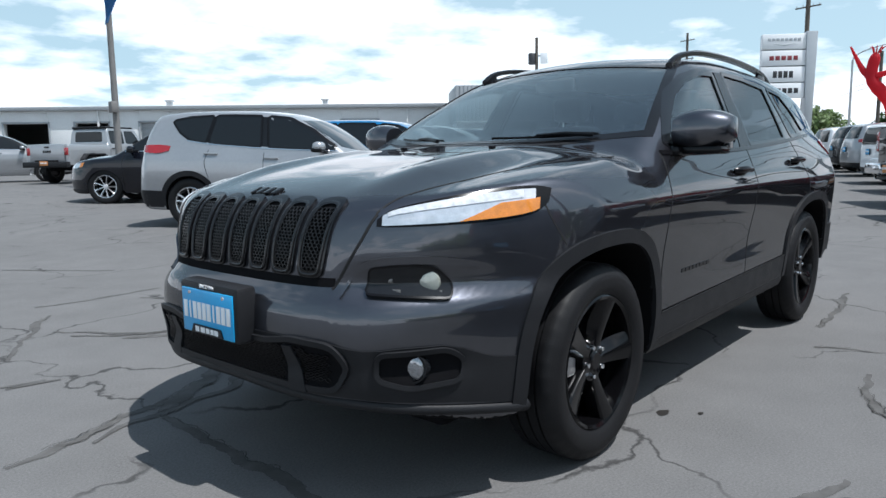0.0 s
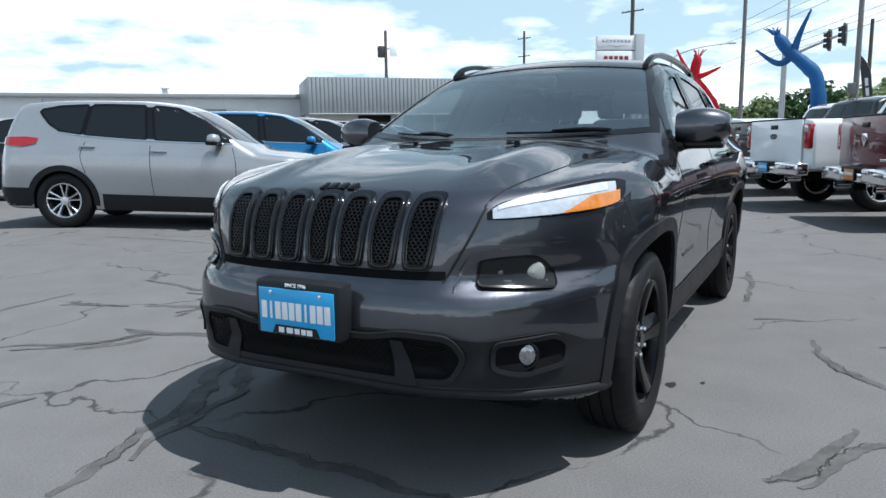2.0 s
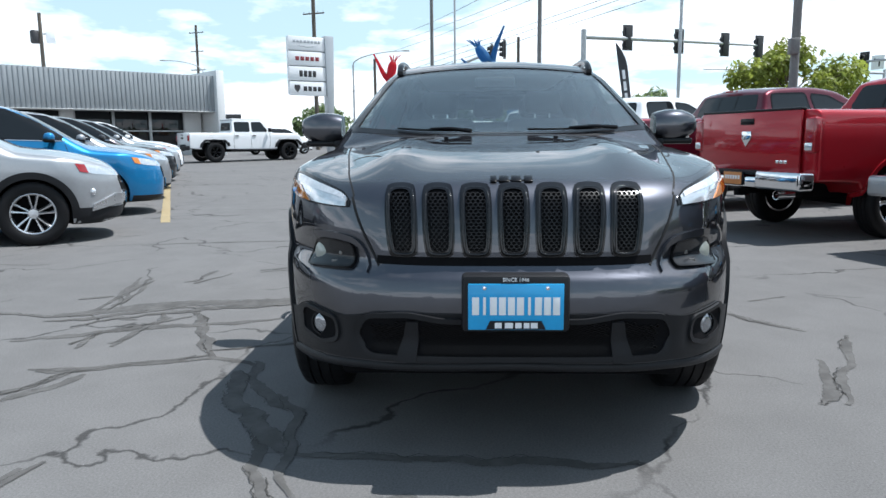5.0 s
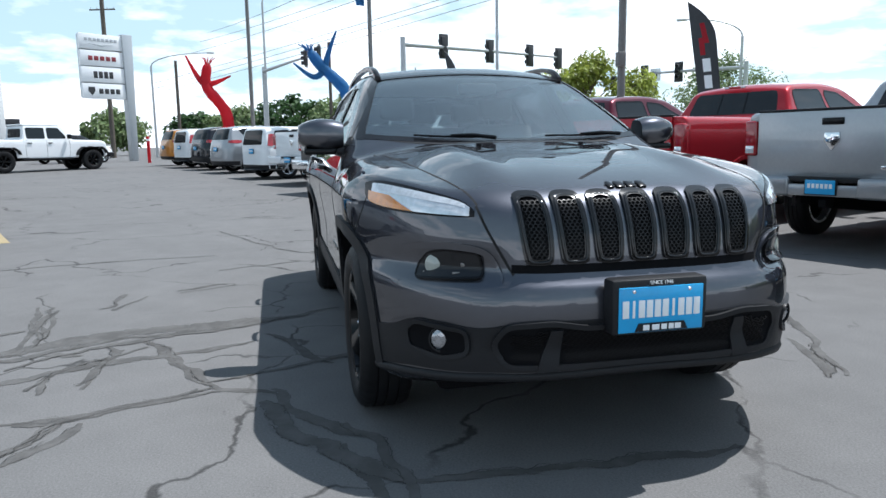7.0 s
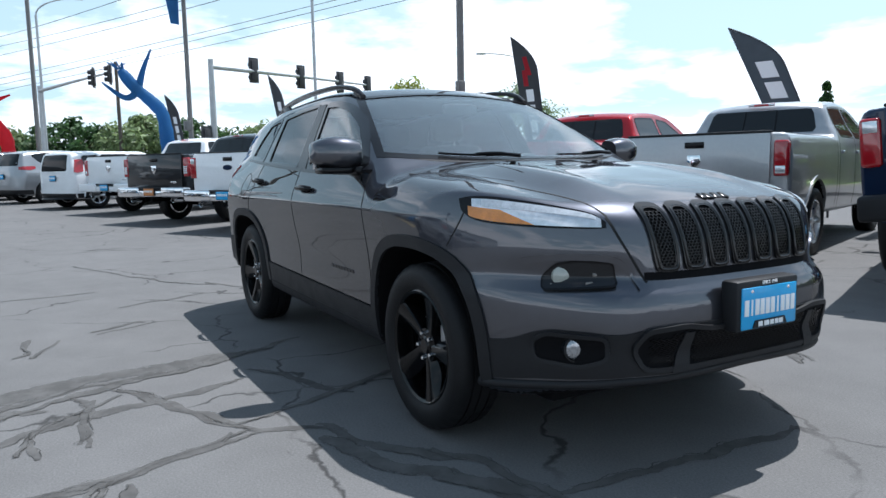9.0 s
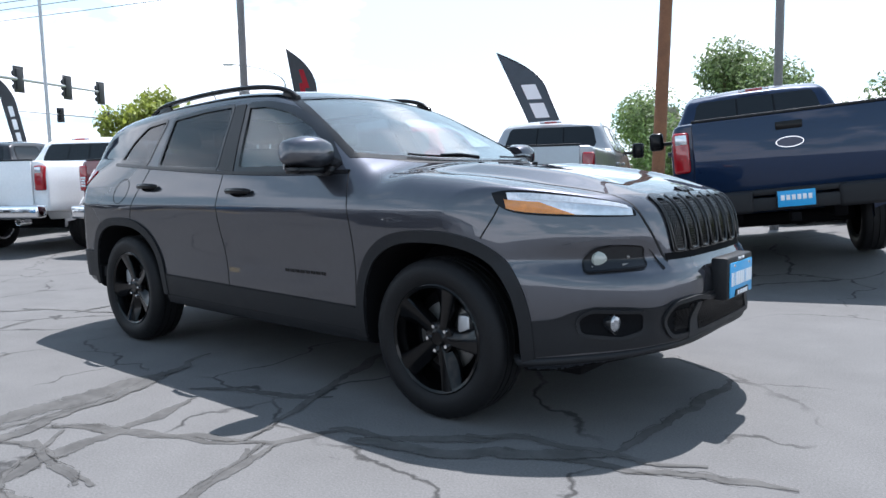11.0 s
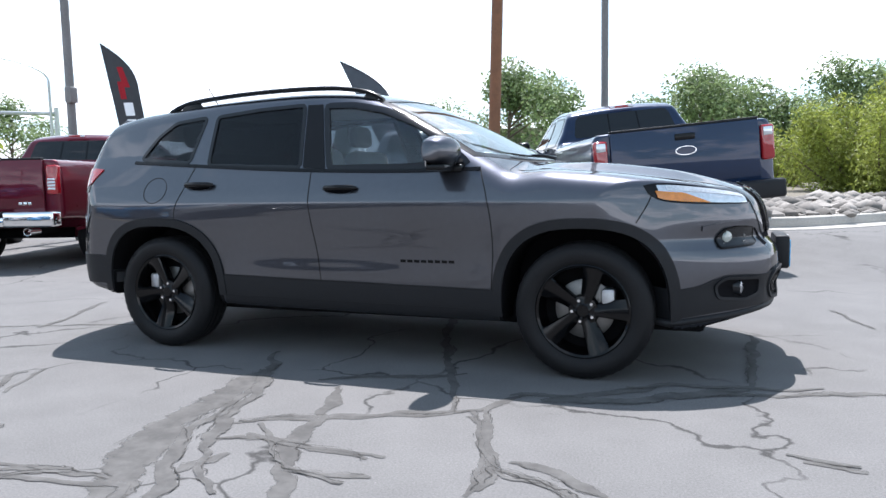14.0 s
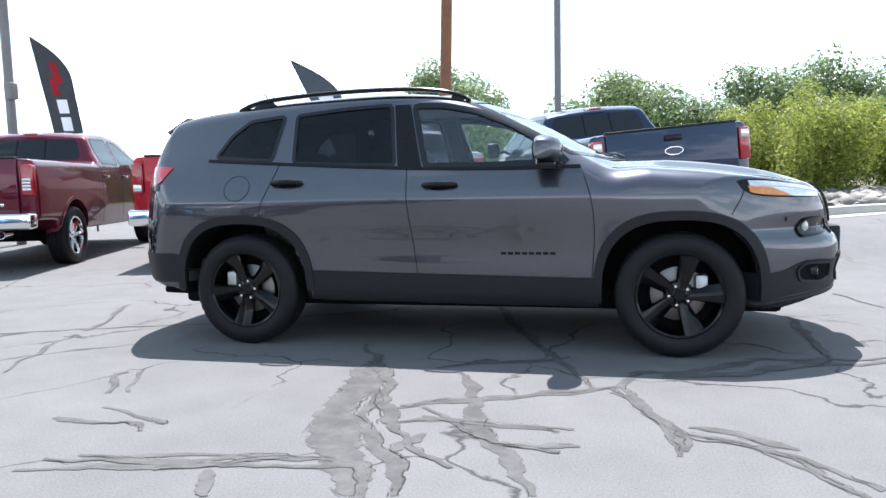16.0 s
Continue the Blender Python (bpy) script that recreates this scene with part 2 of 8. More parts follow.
def glass_material(name, tint, mirror=0.35, gain=1.4):
    """Thin car glass: lets light through, with a clear reflection on top."""
    ma = bpy.data.materials.new(name)
    ma.use_nodes = True
    nt = ma.node_tree
    nt.nodes.clear()
    N, L = nt.nodes.new, nt.links.new
    out, mix, tr, gl, fr, pw = (N("ShaderNodeOutputMaterial"), N("ShaderNodeMixShader"), N("ShaderNodeBsdfTransparent"),
                                N("ShaderNodeBsdfGlossy"), N("ShaderNodeLayerWeight"), N("ShaderNodeMath"))
    tr.inputs[0].default_value = (*tint, 1)
    gl.inputs["Roughness"].default_value = 0.015
    fr.inputs[0].default_value = 0.5
    pw.operation = "POWER"
    pw.inputs[1].default_value = 4.0
    L(fr.outputs["Facing"], pw.inputs[0])
    sc = N("ShaderNodeMath")
    sc.operation, sc.use_clamp = "MULTIPLY_ADD", True
    sc.inputs[1].default_value, sc.inputs[2].default_value = 0.75, 0.03 * gain + mirror * 0.08
    L(pw.outputs[0], sc.inputs[0])
    L(sc.outputs[0], mix.inputs[0])
    L(tr.outputs[0], mix.inputs[1])
    L(gl.outputs[0], mix.inputs[2])
    L(mix.outputs[0], out.inputs[0])
    MATS[name] = ma
    return ma


GLASS = glass_material("window_glass", (0.88, 0.92, 0.92), 0.2, 1.4)
GLASSDARK = glass_material("privacy_glass", (0.30, 0.32, 0.35), 0.0, 0.9)
REARGLASS = glass_material("rear_glass", (0.74, 0.78, 0.78), 0.0, 0.9)
SCREEN = glass_material("windscreen_glass", (0.88, 0.93, 0.92), 1.0, 2.0)


def asphalt_material():
    ma = bpy.data.materials.new("asphalt")
    ma.use_nodes = True
    nt = ma.node_tree
    N, L = nt.nodes.new, nt.links.new
    b = nt.nodes["Principled BSDF"]
    co = N("ShaderNodeTexCoord")

    def noise_of(scale, detail=4.0, rough=0.55):
        n = N("ShaderNodeTexNoise")
        n.inputs["Scale"].default_value, n.inputs["Detail"].default_value, n.inputs["Roughness"].default_value = scale, detail, rough
        L(co.outputs["Object"], n.inputs["Vector"])
        return n.outputs[0]

    def m(op, a, c, d=None):
        n = N("ShaderNodeMath")
        n.operation = op
        for i, v in enumerate((a, c, d)):
            if v is None:
                continue
            if isinstance(v, (int, float)):
                n.inputs[i].default_value = v
            else:
                L(v, n.inputs[i])
        return n.outputs[0]

    large, mid, grit = noise_of(0.35), noise_of(3.0, 5), noise_of(110, 3, 0.75)
    # hairline cracks: cells warped by noise
    warp = N("ShaderNodeVectorMath")
    warp.operation = "MULTIPLY_ADD"
    nz = N("ShaderNodeTexNoise")
    nz.inputs["Scale"].default_value, nz.inputs["Detail"].default_value = 1.7, 5
    L(co.outputs["Object"], nz.inputs["Vector"])
    L(nz.outputs["Color"], warp.inputs[0])
    warp.inputs[1].default_value = (0.9, 0.9, 0.0)
    L(co.outputs["Object"], warp.inputs[2])
    vo = N("ShaderNodeTexVoronoi")
    vo.feature = "DISTANCE_TO_EDGE"
    vo.inputs["Scale"].default_value = 0.6
    L(warp.outputs[0], vo.inputs["Vector"])
    line = N("ShaderNodeMapRange")
    line.inputs[1].default_value, line.inputs[2].default_value = 0.002, 0.009
    line.inputs[3].default_value, line.inputs[4].default_value = 1.0, 0.0
    L(vo.outputs["Distance"], line.inputs[0])
    gate = N("ShaderNodeMapRange")
    gate.inputs[1].default_value, gate.inputs[2].default_value = 0.43, 0.53
    L(noise_of(0.8, 3), gate.inputs[0])
    crack = m("MULTIPLY", line.outputs[0], gate.outputs[0])
    # loose pale specks
    sp = N("ShaderNodeTexVoronoi")
    sp.inputs["Scale"].default_value = 14
    L(co.outputs["Object"], sp.inputs["Vector"])
    speck = N("ShaderNodeMapRange")
    speck.inputs[1].default_value, speck.inputs[2].default_value = 0.03, 0.05
    speck.inputs[3].default_value, speck.inputs[4].default_value = 1.0, 0.0
    L(sp.outputs["Distance"], speck.inputs[0])
    value = m("ADD", 0.136, m("MULTIPLY", m("SUBTRACT", large, 0.5), 0.05))
    value = m("ADD", value, m("MULTIPLY", m("SUBTRACT", mid, 0.5), 0.045))
    value = m("ADD", value, m("MULTIPLY", m("SUBTRACT", grit, 0.5), 0.15))
    value = m("MULTIPLY", value, m("SUBTRACT", 1.0, m("MULTIPLY", crack, 0.62)))
    value = m("ADD", value, m("MULTIPLY", speck.outputs[0], 0.05))
    col = N("ShaderNodeVectorMath")
    col.operation = "SCALE"
    col.inputs[0].default_value = (1.0, 0.985, 0.98)
    L(value, col.inputs["Scale"])
    L(col.outputs[0], b.inputs["Base Color"])
    b.inputs["Roughness"].default_value = 0.88
    b.inputs["Specular IOR Level"].default_value = 0.15
    bp = N("ShaderNodeBump")
    bp.inputs["Strength"].default_value, bp.inputs["Distance"].default_value = 0.35, 0.006
    L(m("SUBTRACT", m("ADD", grit, m("MULTIPLY", mid, 1.5)), m("MULTIPLY", crack, 2.0)), bp.inputs["Height"])
    L(bp.outputs[0], b.inputs["Normal"])
    MATS["asphalt"] = ma
    return ma


ASPHALT = asphalt_material()



def worn_edges(ma, scale, most, bias=0.0):
    """Thin coating that frays towards its edges and is worn through in flecks; "core" runs from 0 at the edge to 1."""
    nt = ma.node_tree
    N, L = nt.nodes.new, nt.links.new
    co, at, n, n2 = N("ShaderNodeTexCoord"), N("ShaderNodeAttribute"), N("ShaderNodeTexNoise"), N("ShaderNodeTexNoise")
    at.attribute_name = "core"
    for q, s in ((n, scale), (n2, scale * 5)):
        q.inputs["Scale"].default_value, q.inputs["Detail"].default_value, q.inputs["Roughness"].default_value = s, 6.0, 0.7
        L(co.outputs["Object"], q.inputs["Vector"])
    a, b, c, r = N("ShaderNodeMath"), N("ShaderNodeMath"), N("ShaderNodeMath"), N("ShaderNodeMapRange")
    a.operation, b.operation, c.operation = "MULTIPLY_ADD", "ADD", "MULTIPLY_ADD"
    L(n.outputs[0], a.inputs[0])
    a.inputs[1].default_value, a.inputs[2].default_value = 1.9, -1.28 + bias
    L(a.outputs[0], b.inputs[0])
    L(at.outputs["Fac"], b.inputs[1])
    L(n2.outputs[0], c.inputs[0])
    c.inputs[1].default_value = 0.7
    L(b.outputs[0], c.inputs[2])
    r.inputs[1].default_value, r.inputs[2].default_value, r.inputs[4].default_value = 0.36, 0.50, most
    L(c.outputs[0], r.inputs[0])
    L(r.outputs[0], nt.nodes["Principled BSDF"].inputs["Alpha"])


def tar_material():
    """Old sealant, worn through to the asphalt in places."""
    ma = mat("crack_seal", (0.09, 0.087, 0.084), 0.88, spec=0.2, vary=0.2, scale=9, bump=0.06, bump_scale=90)
    nt = ma.node_tree
    N, L = nt.nodes.new, nt.links.new
    co, n, ramp = N("ShaderNodeTexCoord"), N("ShaderNodeTexNoise"), N("ShaderNodeValToRGB")
    n.inputs["Scale"].default_value, n.inputs["Detail"].default_value, n.inputs["Roughness"].default_value = 7.0, 7.0, 0.65
    L(co.outputs["Object"], n.inputs["Vector"])
    ramp.color_ramp.elements[0].position, ramp.color_ramp.elements[1].position = 0.40, 0.62
    ramp.color_ramp.elements[0].color, ramp.color_ramp.elements[1].color = (0.084, 0.082, 0.080, 1), (0.124, 0.121, 0.118, 1)
    L(n.outputs[0], ramp.inputs[0])
    L(ramp.outputs[0], nt.nodes["Principled BSDF"].inputs["Base Color"])
    worn_edges(ma, 14.0, 0.85)
    return ma


TAR = tar_material()
worn_edges(LINEPAINT, 6.0, 0.75, 0.1)

# ---- mesh tools ----


def obj(name, V, F, material, parent=None, label="", smooth=35.0):
    """One mesh object out of vertices and faces."""
    me = bpy.data.meshes.new(name)
    me.from_pydata([tuple(v) for v in V], [], [tuple(f) for f in F])
    me.materials.append(material)
    if smooth:
        me.polygons.foreach_set("use_smooth", [True] * len(me.polygons))
        me.set_sharp_from_angle(angle=radians(smooth))
    me.update()
    ob = new(name, me)
    if parent is not None:
        ob.parent = parent
    if label:
        ob["label"] = label
    return ob


def join(*pieces):
    V, F = [], []
    for v, f in pieces:
        o = len(V)
        V.extend(tuple(p) for p in v)
        F.extend(tuple(i + o for i in q) for q in f)
    return V, F


def moved(piece, m):
    return [m @ Vector(v) for v in piece[0]], piece[1]


def rbox(cx, cy, cz, sx, sy, sz, b=0.01, seg=2):
    """A box with rounded edges."""
    bm = bmesh.new()
    bmesh.ops.create_cube(bm, size=1.0, matrix=Matrix.Diagonal((sx, sy, sz, 1)))
    b = min(b, 0.45 * min(sx, sy, sz))
    if b > 0:
        bmesh.ops.bevel(bm, geom=bm.edges[:], offset=b, segments=seg, affect="EDGES", profile=0.5)
    bm.verts.index_update()
    V = [(v.co.x + cx, v.co.y + cy, v.co.z + cz) for v in bm.verts]
    F = [[v.index for v in f.verts] for f in bm.faces]
    bm.free()
    return V, F


def lathe(profile, n=32, axis="y", start=0.0, close=False):
    """Turns (radius, height) pairs round an axis."""
    V, F = [], []
    k = len(profile)
    for i in range(n):
        a = start + 2 * math.pi * i / n
        for r, h in profile:
            c, s = r * math.cos(a), r * math.sin(a)
            V.append({"x": (h, c, s), "y": (c, h, s), "z": (c, s, h)}[axis])
    for i in range(n):
        j = (i + 1) % n
        for q in range(k if close else k - 1):
            F.append((i * k + q, i * k + (q + 1) % k, j * k + (q + 1) % k, j * k + q))
    return V, F


def tube(points, r, n=8, caps=True):
    """A tube along points; r is one radius or one for each point."""
    P = [Vector(p) for p in points]
    R = [float(r)] * len(P) if isinstance(r, (int, float)) else [float(q) for q in r]
    V, F = [], []
    ref = Vector((0, 0, 1))
    for i, p in enumerate(P):
        d = (P[min(i + 1, len(P) - 1)] - P[max(i - 1, 0)]).normalized()
        if abs(d.dot(ref)) > 0.95:
            ref = Vector((1, 0, 0)) if abs(d.x) < 0.9 else Vector((0, 1, 0))
        u = d.cross(ref).normalized()
        w = d.cross(u)
        ref = -w if abs(w.dot(ref)) < abs(ref.dot(u)) else ref
        for k in range(n):
            a = 2 * math.pi * k / n
            V.append(p + R[i] * (math.cos(a) * u + math.sin(a) * w))
    for i in range(len(P) - 1):
        for k in range(n):
            F.append((i * n + k, i * n + (k + 1) % n, (i + 1) * n + (k + 1) % n, (i + 1) * n + k))
    if caps:
        F.append(tuple(range(n))[::-1])
        F.append(tuple(range((len(P) - 1) * n, len(P) * n)))
    return V, F


def prism(poly, plane, d0, d1, b=0.0):
    """A flat outline pushed through from d0 to d1. plane 'xz': along y, 'yz': along x, 'xy': along z."""
    bm = bmesh.new()

    def at(p, d):
        return {"xz": (p[0], d, p[1]), "yz": (d, p[0], p[1]), "xy": (p[0], p[1], d)}[plane]
    vs = [bm.verts.new(at(p, d0)) for p in poly]
    f = bm.faces.new(vs)
    ext = bmesh.ops.extrude_face_region(bm, geom=[f])
    off = Vector(at((0, 0), d1)) - Vector(at((0, 0), d0))
    bmesh.ops.translate(bm, verts=[g for g in ext["geom"] if isinstance(g, bmesh.types.BMVert)], vec=off)
    bmesh.ops.recalc_face_normals(bm, faces=bm.faces[:])
    if b:
        bmesh.ops.bevel(bm, geom=bm.edges[:], offset=b, segments=2, affect="EDGES", profile=0.5)
    bm.verts.index_update()
    V = [tuple(v.co) for v in bm.verts]
    F = [[v.index for v in q.verts] for q in bm.faces]
    bm.free()
    return V, F


def empty(name, label, category, group="", m=None):
    ob = new(name)
    tagged(ob, label, category, group)
    if m is not None:
        ob.matrix_world = m
    return ob

# ---- vehicle shapes ----


def curve(*pts):
    """A smooth curve through (a, b) pairs with no overshoot."""
    p = np.array(sorted(pts), float)
    x, y = p[:, 0], p[:, 1]
    h = np.diff(x)
    s = np.diff(y) / h
    m = np.zeros(len(x))
    m[0], m[-1] = s[0], s[-1]
    for i in range(1, len(x) - 1):
        if s[i - 1] * s[i] > 0:
            w1, w2 = 2 * h[i] + h[i - 1], h[i] + 2 * h[i - 1]
            m[i] = (w1 + w2) / (w1 / s[i - 1] + w2 / s[i])
    xs = np.linspace(x[0], x[-1], 1200)
    i = np.clip(np.searchsorted(x, xs) - 1, 0, len(h) - 1)
    t = (xs - x[i]) / h[i]
    ys = ((1 + 2 * t) * (1 - t) ** 2 * y[i] + t * (1 - t) ** 2 * h[i] * m[i]
          + t * t * (3 - 2 * t) * y[i + 1] + t * t * (t - 1) * h[i] * m[i + 1])
    return lambda q: np.interp(q, xs, ys)


def smax(a, b, k):
    h = np.maximum(k - np.abs(a - b), 0) / k
    return np.maximum(a, b) + h * h * k / 4


def smooth01(t):
    t = np.clip(t, 0, 1)
    return t * t * (3 - 2 * t)


def bell(v, c, w):
    return np.exp(-((v - c) / w) ** 2)


class Shape:
    """A vehicle's body as a solid: below its top line, within its width, between nose and tail, less the wheel arches."""

    def __init__(self, top, width, nose, tail, base, axles, arch, crown=((-3, 0.05), (3, 0.05)), nose_k=(0.9, 4.0),
                 tail_k=(0.5, 5.0), round_top=0.10, round_end=0.05, bed=None, extra=None, arch_z=None, dent=None, rise=None, arch_p=2.0, arch_wide=1.0):
        self.top, self.width, self.nose, self.tail, self.base = curve(*top), curve(*width), curve(*nose), curve(*tail), curve(*base)
        self.crown = curve(*crown)
        self.axles, self.arch, self.nk, self.tk = axles, arch, nose_k, tail_k
        self.rt, self.re, self.bed, self.extra = round_top, round_end, bed, extra
        self.arch_z = arch_z if arch_z else arch - 0.06
        self.dent, self.rise, self.arch_p, self.arch_wide = dent, rise, arch_p, arch_wide
        xs = np.linspace(-4, 4, 1601)
        g = np.gradient(self.top(xs), xs)
        self.slope = lambda q: np.interp(q, xs, 1 / np.sqrt(1 + g * g))

    def __call__(self, x, y, z):
        a = np.abs(y)
        top = self.top(x) - self.crown(x) * a * a
        if self.rise:
            top = top + self.rise(x, a)
        d_top = (z - top) * self.slope(x)
        w = self.width(z)
        if self.extra:
            w = w + self.extra(x, z)
        d_side = (a - w) * 0.97
        face = self.nose(z) - self.nk[0] * a ** self.nk[1]
        if self.dent:
            face = face - self.dent(a, z)
        d_nose = (x - face) * 0.85
        d_tail = ((self.tail(z) + self.tk[0] * a ** self.tk[1]) - x) * 0.9
        d = smax(smax(d_top, d_side, self.rt), smax(d_nose, d_tail, 0.02), self.re)
        d = smax(d, self.base(x) - z, 0.04)
        for ax in self.axles:
            d = np.maximum(d, -np.maximum(self.arch_gap(x, z, ax), 0.55 - a))
        if self.bed:
            x0, x1, hw, zf = self.bed
            d = np.maximum(d, -np.maximum(np.maximum(np.maximum(x0 - x, x - x1), a - hw), zf - z))
        return d

    def arch_gap(self, x, z, ax):
        """How far a point of the flank lies outside a wheel arch, round or squared off."""
        if self.arch_p == 2.0:
            return np.sqrt((x - ax) ** 2 + (z - self.arch_z) ** 2) - self.arch
        u, v = np.abs(x - ax) / (self.arch * self.arch_wide), np.maximum(z - self.arch_z, 0) / self.arch
        return ((u ** self.arch_p + v ** self.arch_p) ** (1 / self.arch_p) - 1) * self.arch

    def arch_line(self, ax, grow, low=0.0, n=60):
        """The outline of a squared wheel arch, moved outwards by grow."""
        th = np.linspace(0, math.pi, n)
        e = 2 / self.arch_p
        a, b = self.arch * self.arch_wide + grow, self.arch + grow
        P = np.stack([ax + a * np.sign(np.cos(th)) * np.abs(np.cos(th)) ** e, self.arch_z + b * np.abs(np.sin(th)) ** e], 1)
        return resample(np.vstack([[(ax + a, self.arch_z - low)], P, [(ax - a, self.arch_z - low)]]), n)

    def normal(self, P, e=2e-3):
        n = np.stack([self(P[:, 0] + (e if k == 0 else 0), P[:, 1] + (e if k == 1 else 0), P[:, 2] + (e if k == 2 else 0))
                      - self(P[:, 0] - (e if k == 0 else 0), P[:, 1] - (e if k == 1 else 0), P[:, 2] - (e if k == 2 else 0))
                      for k in range(3)], 1)
        return n / (np.linalg.norm(n, axis=1)[:, None] + 1e-9)

    def cast(self, O, Dn, far=3.0, steps=150):
        """Where rays from O along Dn first enter the body."""
        O, Dn = np.asarray(O, float), np.asarray(Dn, float)
        t = np.zeros(len(O))
        ts = np.linspace(0, far, steps)
        vals = np.stack([self(*(O + Dn * s).T) for s in ts])
        inside = vals < 0
        k = np.argmax(inside, axis=0)
        ok = inside.any(axis=0) & (k > 0)
        lo, hi = ts[np.maximum(k - 1, 0)], ts[k]
        for _ in range(22):
            mid = (lo + hi) / 2
            v = self(*(O + Dn * mid[:, None]).T) < 0
            hi, lo = np.where(v, mid, hi), np.where(v, lo, mid)
        return O + Dn * np.where(ok, hi, far * 0.5)[:, None], ok

    def side(self, Q, sgn):
        """(x, z) pairs laid on the flank; sgn -1: right, 1: left."""
        Q = np.asarray(Q, float)
        O = np.stack([Q[:, 0], np.full(len(Q), 1.6 * sgn), Q[:, 1]], 1)
        return self.cast(O, np.tile((0.0, -sgn, 0.0), (len(Q), 1)), 1.6)[0]

    def above(self, Q):
        """(x, y) pairs laid on the upper side."""
        Q = np.asarray(Q, float)
        O = np.stack([Q[:, 0], Q[:, 1], np.full(len(Q), 2.6)], 1)
        return self.cast(O, np.tile((0.0, 0.0, -1.0), (len(Q), 1)), 2.6)[0]

    def end(self, Q, front=True, c=1.1):
        """(angle in degrees, z) pairs laid round the nose or the tail, seen from an axis at x = c."""
        Q = np.asarray(Q, float)
        s = 1.0 if front else -1.0
        ph = np.radians(Q[:, 0])
        Dn = np.stack([-s * np.cos(ph), -np.sin(ph), 0 * ph], 1)
        O = np.stack([np.full(len(Q), c * s), 0 * ph, Q[:, 1]], 1) - Dn * 2.4
        return self.cast(O, Dn, 2.4)[0]


SUV = Shape(
    top=((-2.6, 0.5), (-2.34, 0.72), (-2.30, 1.0), (-2.20, 1.22), (-2.05, 1.445), (-1.96, 1.52), (-1.5, 1.585), (-1.0, 1.625), (-0.5, 1.64),
         (-0.1, 1.625), (0.15, 1.57), (0.5, 1.42), (0.85, 1.24), (1.02, 1.165), (1.15, 1.145), (1.5, 1.115), (1.85, 1.065),
         (2.08, 1.01), (2.18, 0.97), (2.24, 0.92), (2.6, 0.4)),
    width=((0.15, 0.80), (0.25, 0.84), (0.34, 0.880), (0.50, 0.898), (0.60, 0.902), (0.72, 0.910), (0.86, 0.926), (0.93, 0.931), (0.965, 0.922), (1.06, 0.885),
           (1.14, 0.850), (1.30, 0.775), (1.5, 0.675), (1.68, 0.60)),
    nose=((0.15, 2.14), (0.24, 2.22), (0.32, 2.28), (0.45, 2.315), (0.55, 2.325), (0.63, 2.320), (0.67, 2.306), (0.70, 2.280), (0.73, 2.261), (0.77, 2.258), (0.92, 2.225),
          (1.0, 2.175), (1.1, 2.10)),
    tail=((0.2, -2.18), (0.4, -2.29), (0.6, -2.31), (0.8, -2.30), (1.0, -2.27), (1.2, -2.20), (1.5, -2.05), (1.7, -1.9)),
    base=((-2.4, 0.46), (-2.2, 0.42), (-1.9, 0.36), (-1.7, 0.31), (1.7, 0.27), (1.86, 0.275), (2.05, 0.31), (2.2, 0.345), (2.35, 0.38)),
    axles=(1.3525, -1.3525), arch=0.430, arch_z=0.362, arch_p=2.6, arch_wide=1.0,
    crown=((-3, 0.10), (-0.4, 0.10), (0.4, 0.16), (0.9, 0.16), (1.2, 0.08), (1.9, 0.09), (3, 0.10)), nose_k=(0.95, 4.2), tail_k=(0.50, 4.0),
    round_top=0.09, round_end=0.05,
    extra=lambda x, z: (0.018 * bell(x, 1.35, 0.5) + 0.022 * bell(x, -1.45, 0.55)) * bell(z, 0.78, 0.22)
    - 0.09 * np.clip((-1.0 - x) / 1.2, 0, 1) ** 2 * np.clip((z - 1.05) / 0.2, 0, 1)
    - 0.008 * bell(z, 0.64, 0.10) * bell(x, 0.0, 0.8),
    dent=lambda a, z: 0.030 * bell(z, 0.735, 0.055) * smooth01((a - 0.44) / 0.13) * smooth01((0.90 - a) / 0.16)
    + 0.035 * bell(z, 0.487, 0.045) * bell(a, 0.69, 0.085) + 0.022 * bell(z, 0.48, 0.055) * np.clip((0.56 - a) / 0.06, 0, 1),
    rise=lambda x, a: (0.022 * bell(a, 0.44, 0.095) - 0.009 * bell(a, 0.0, 0.22) - 0.010 * bell(a, 0.63, 0.07)) * np.clip((x - 1.05) / 0.25, 0, 1) * np.clip((2.15 - x) / 0.35, 0, 1))


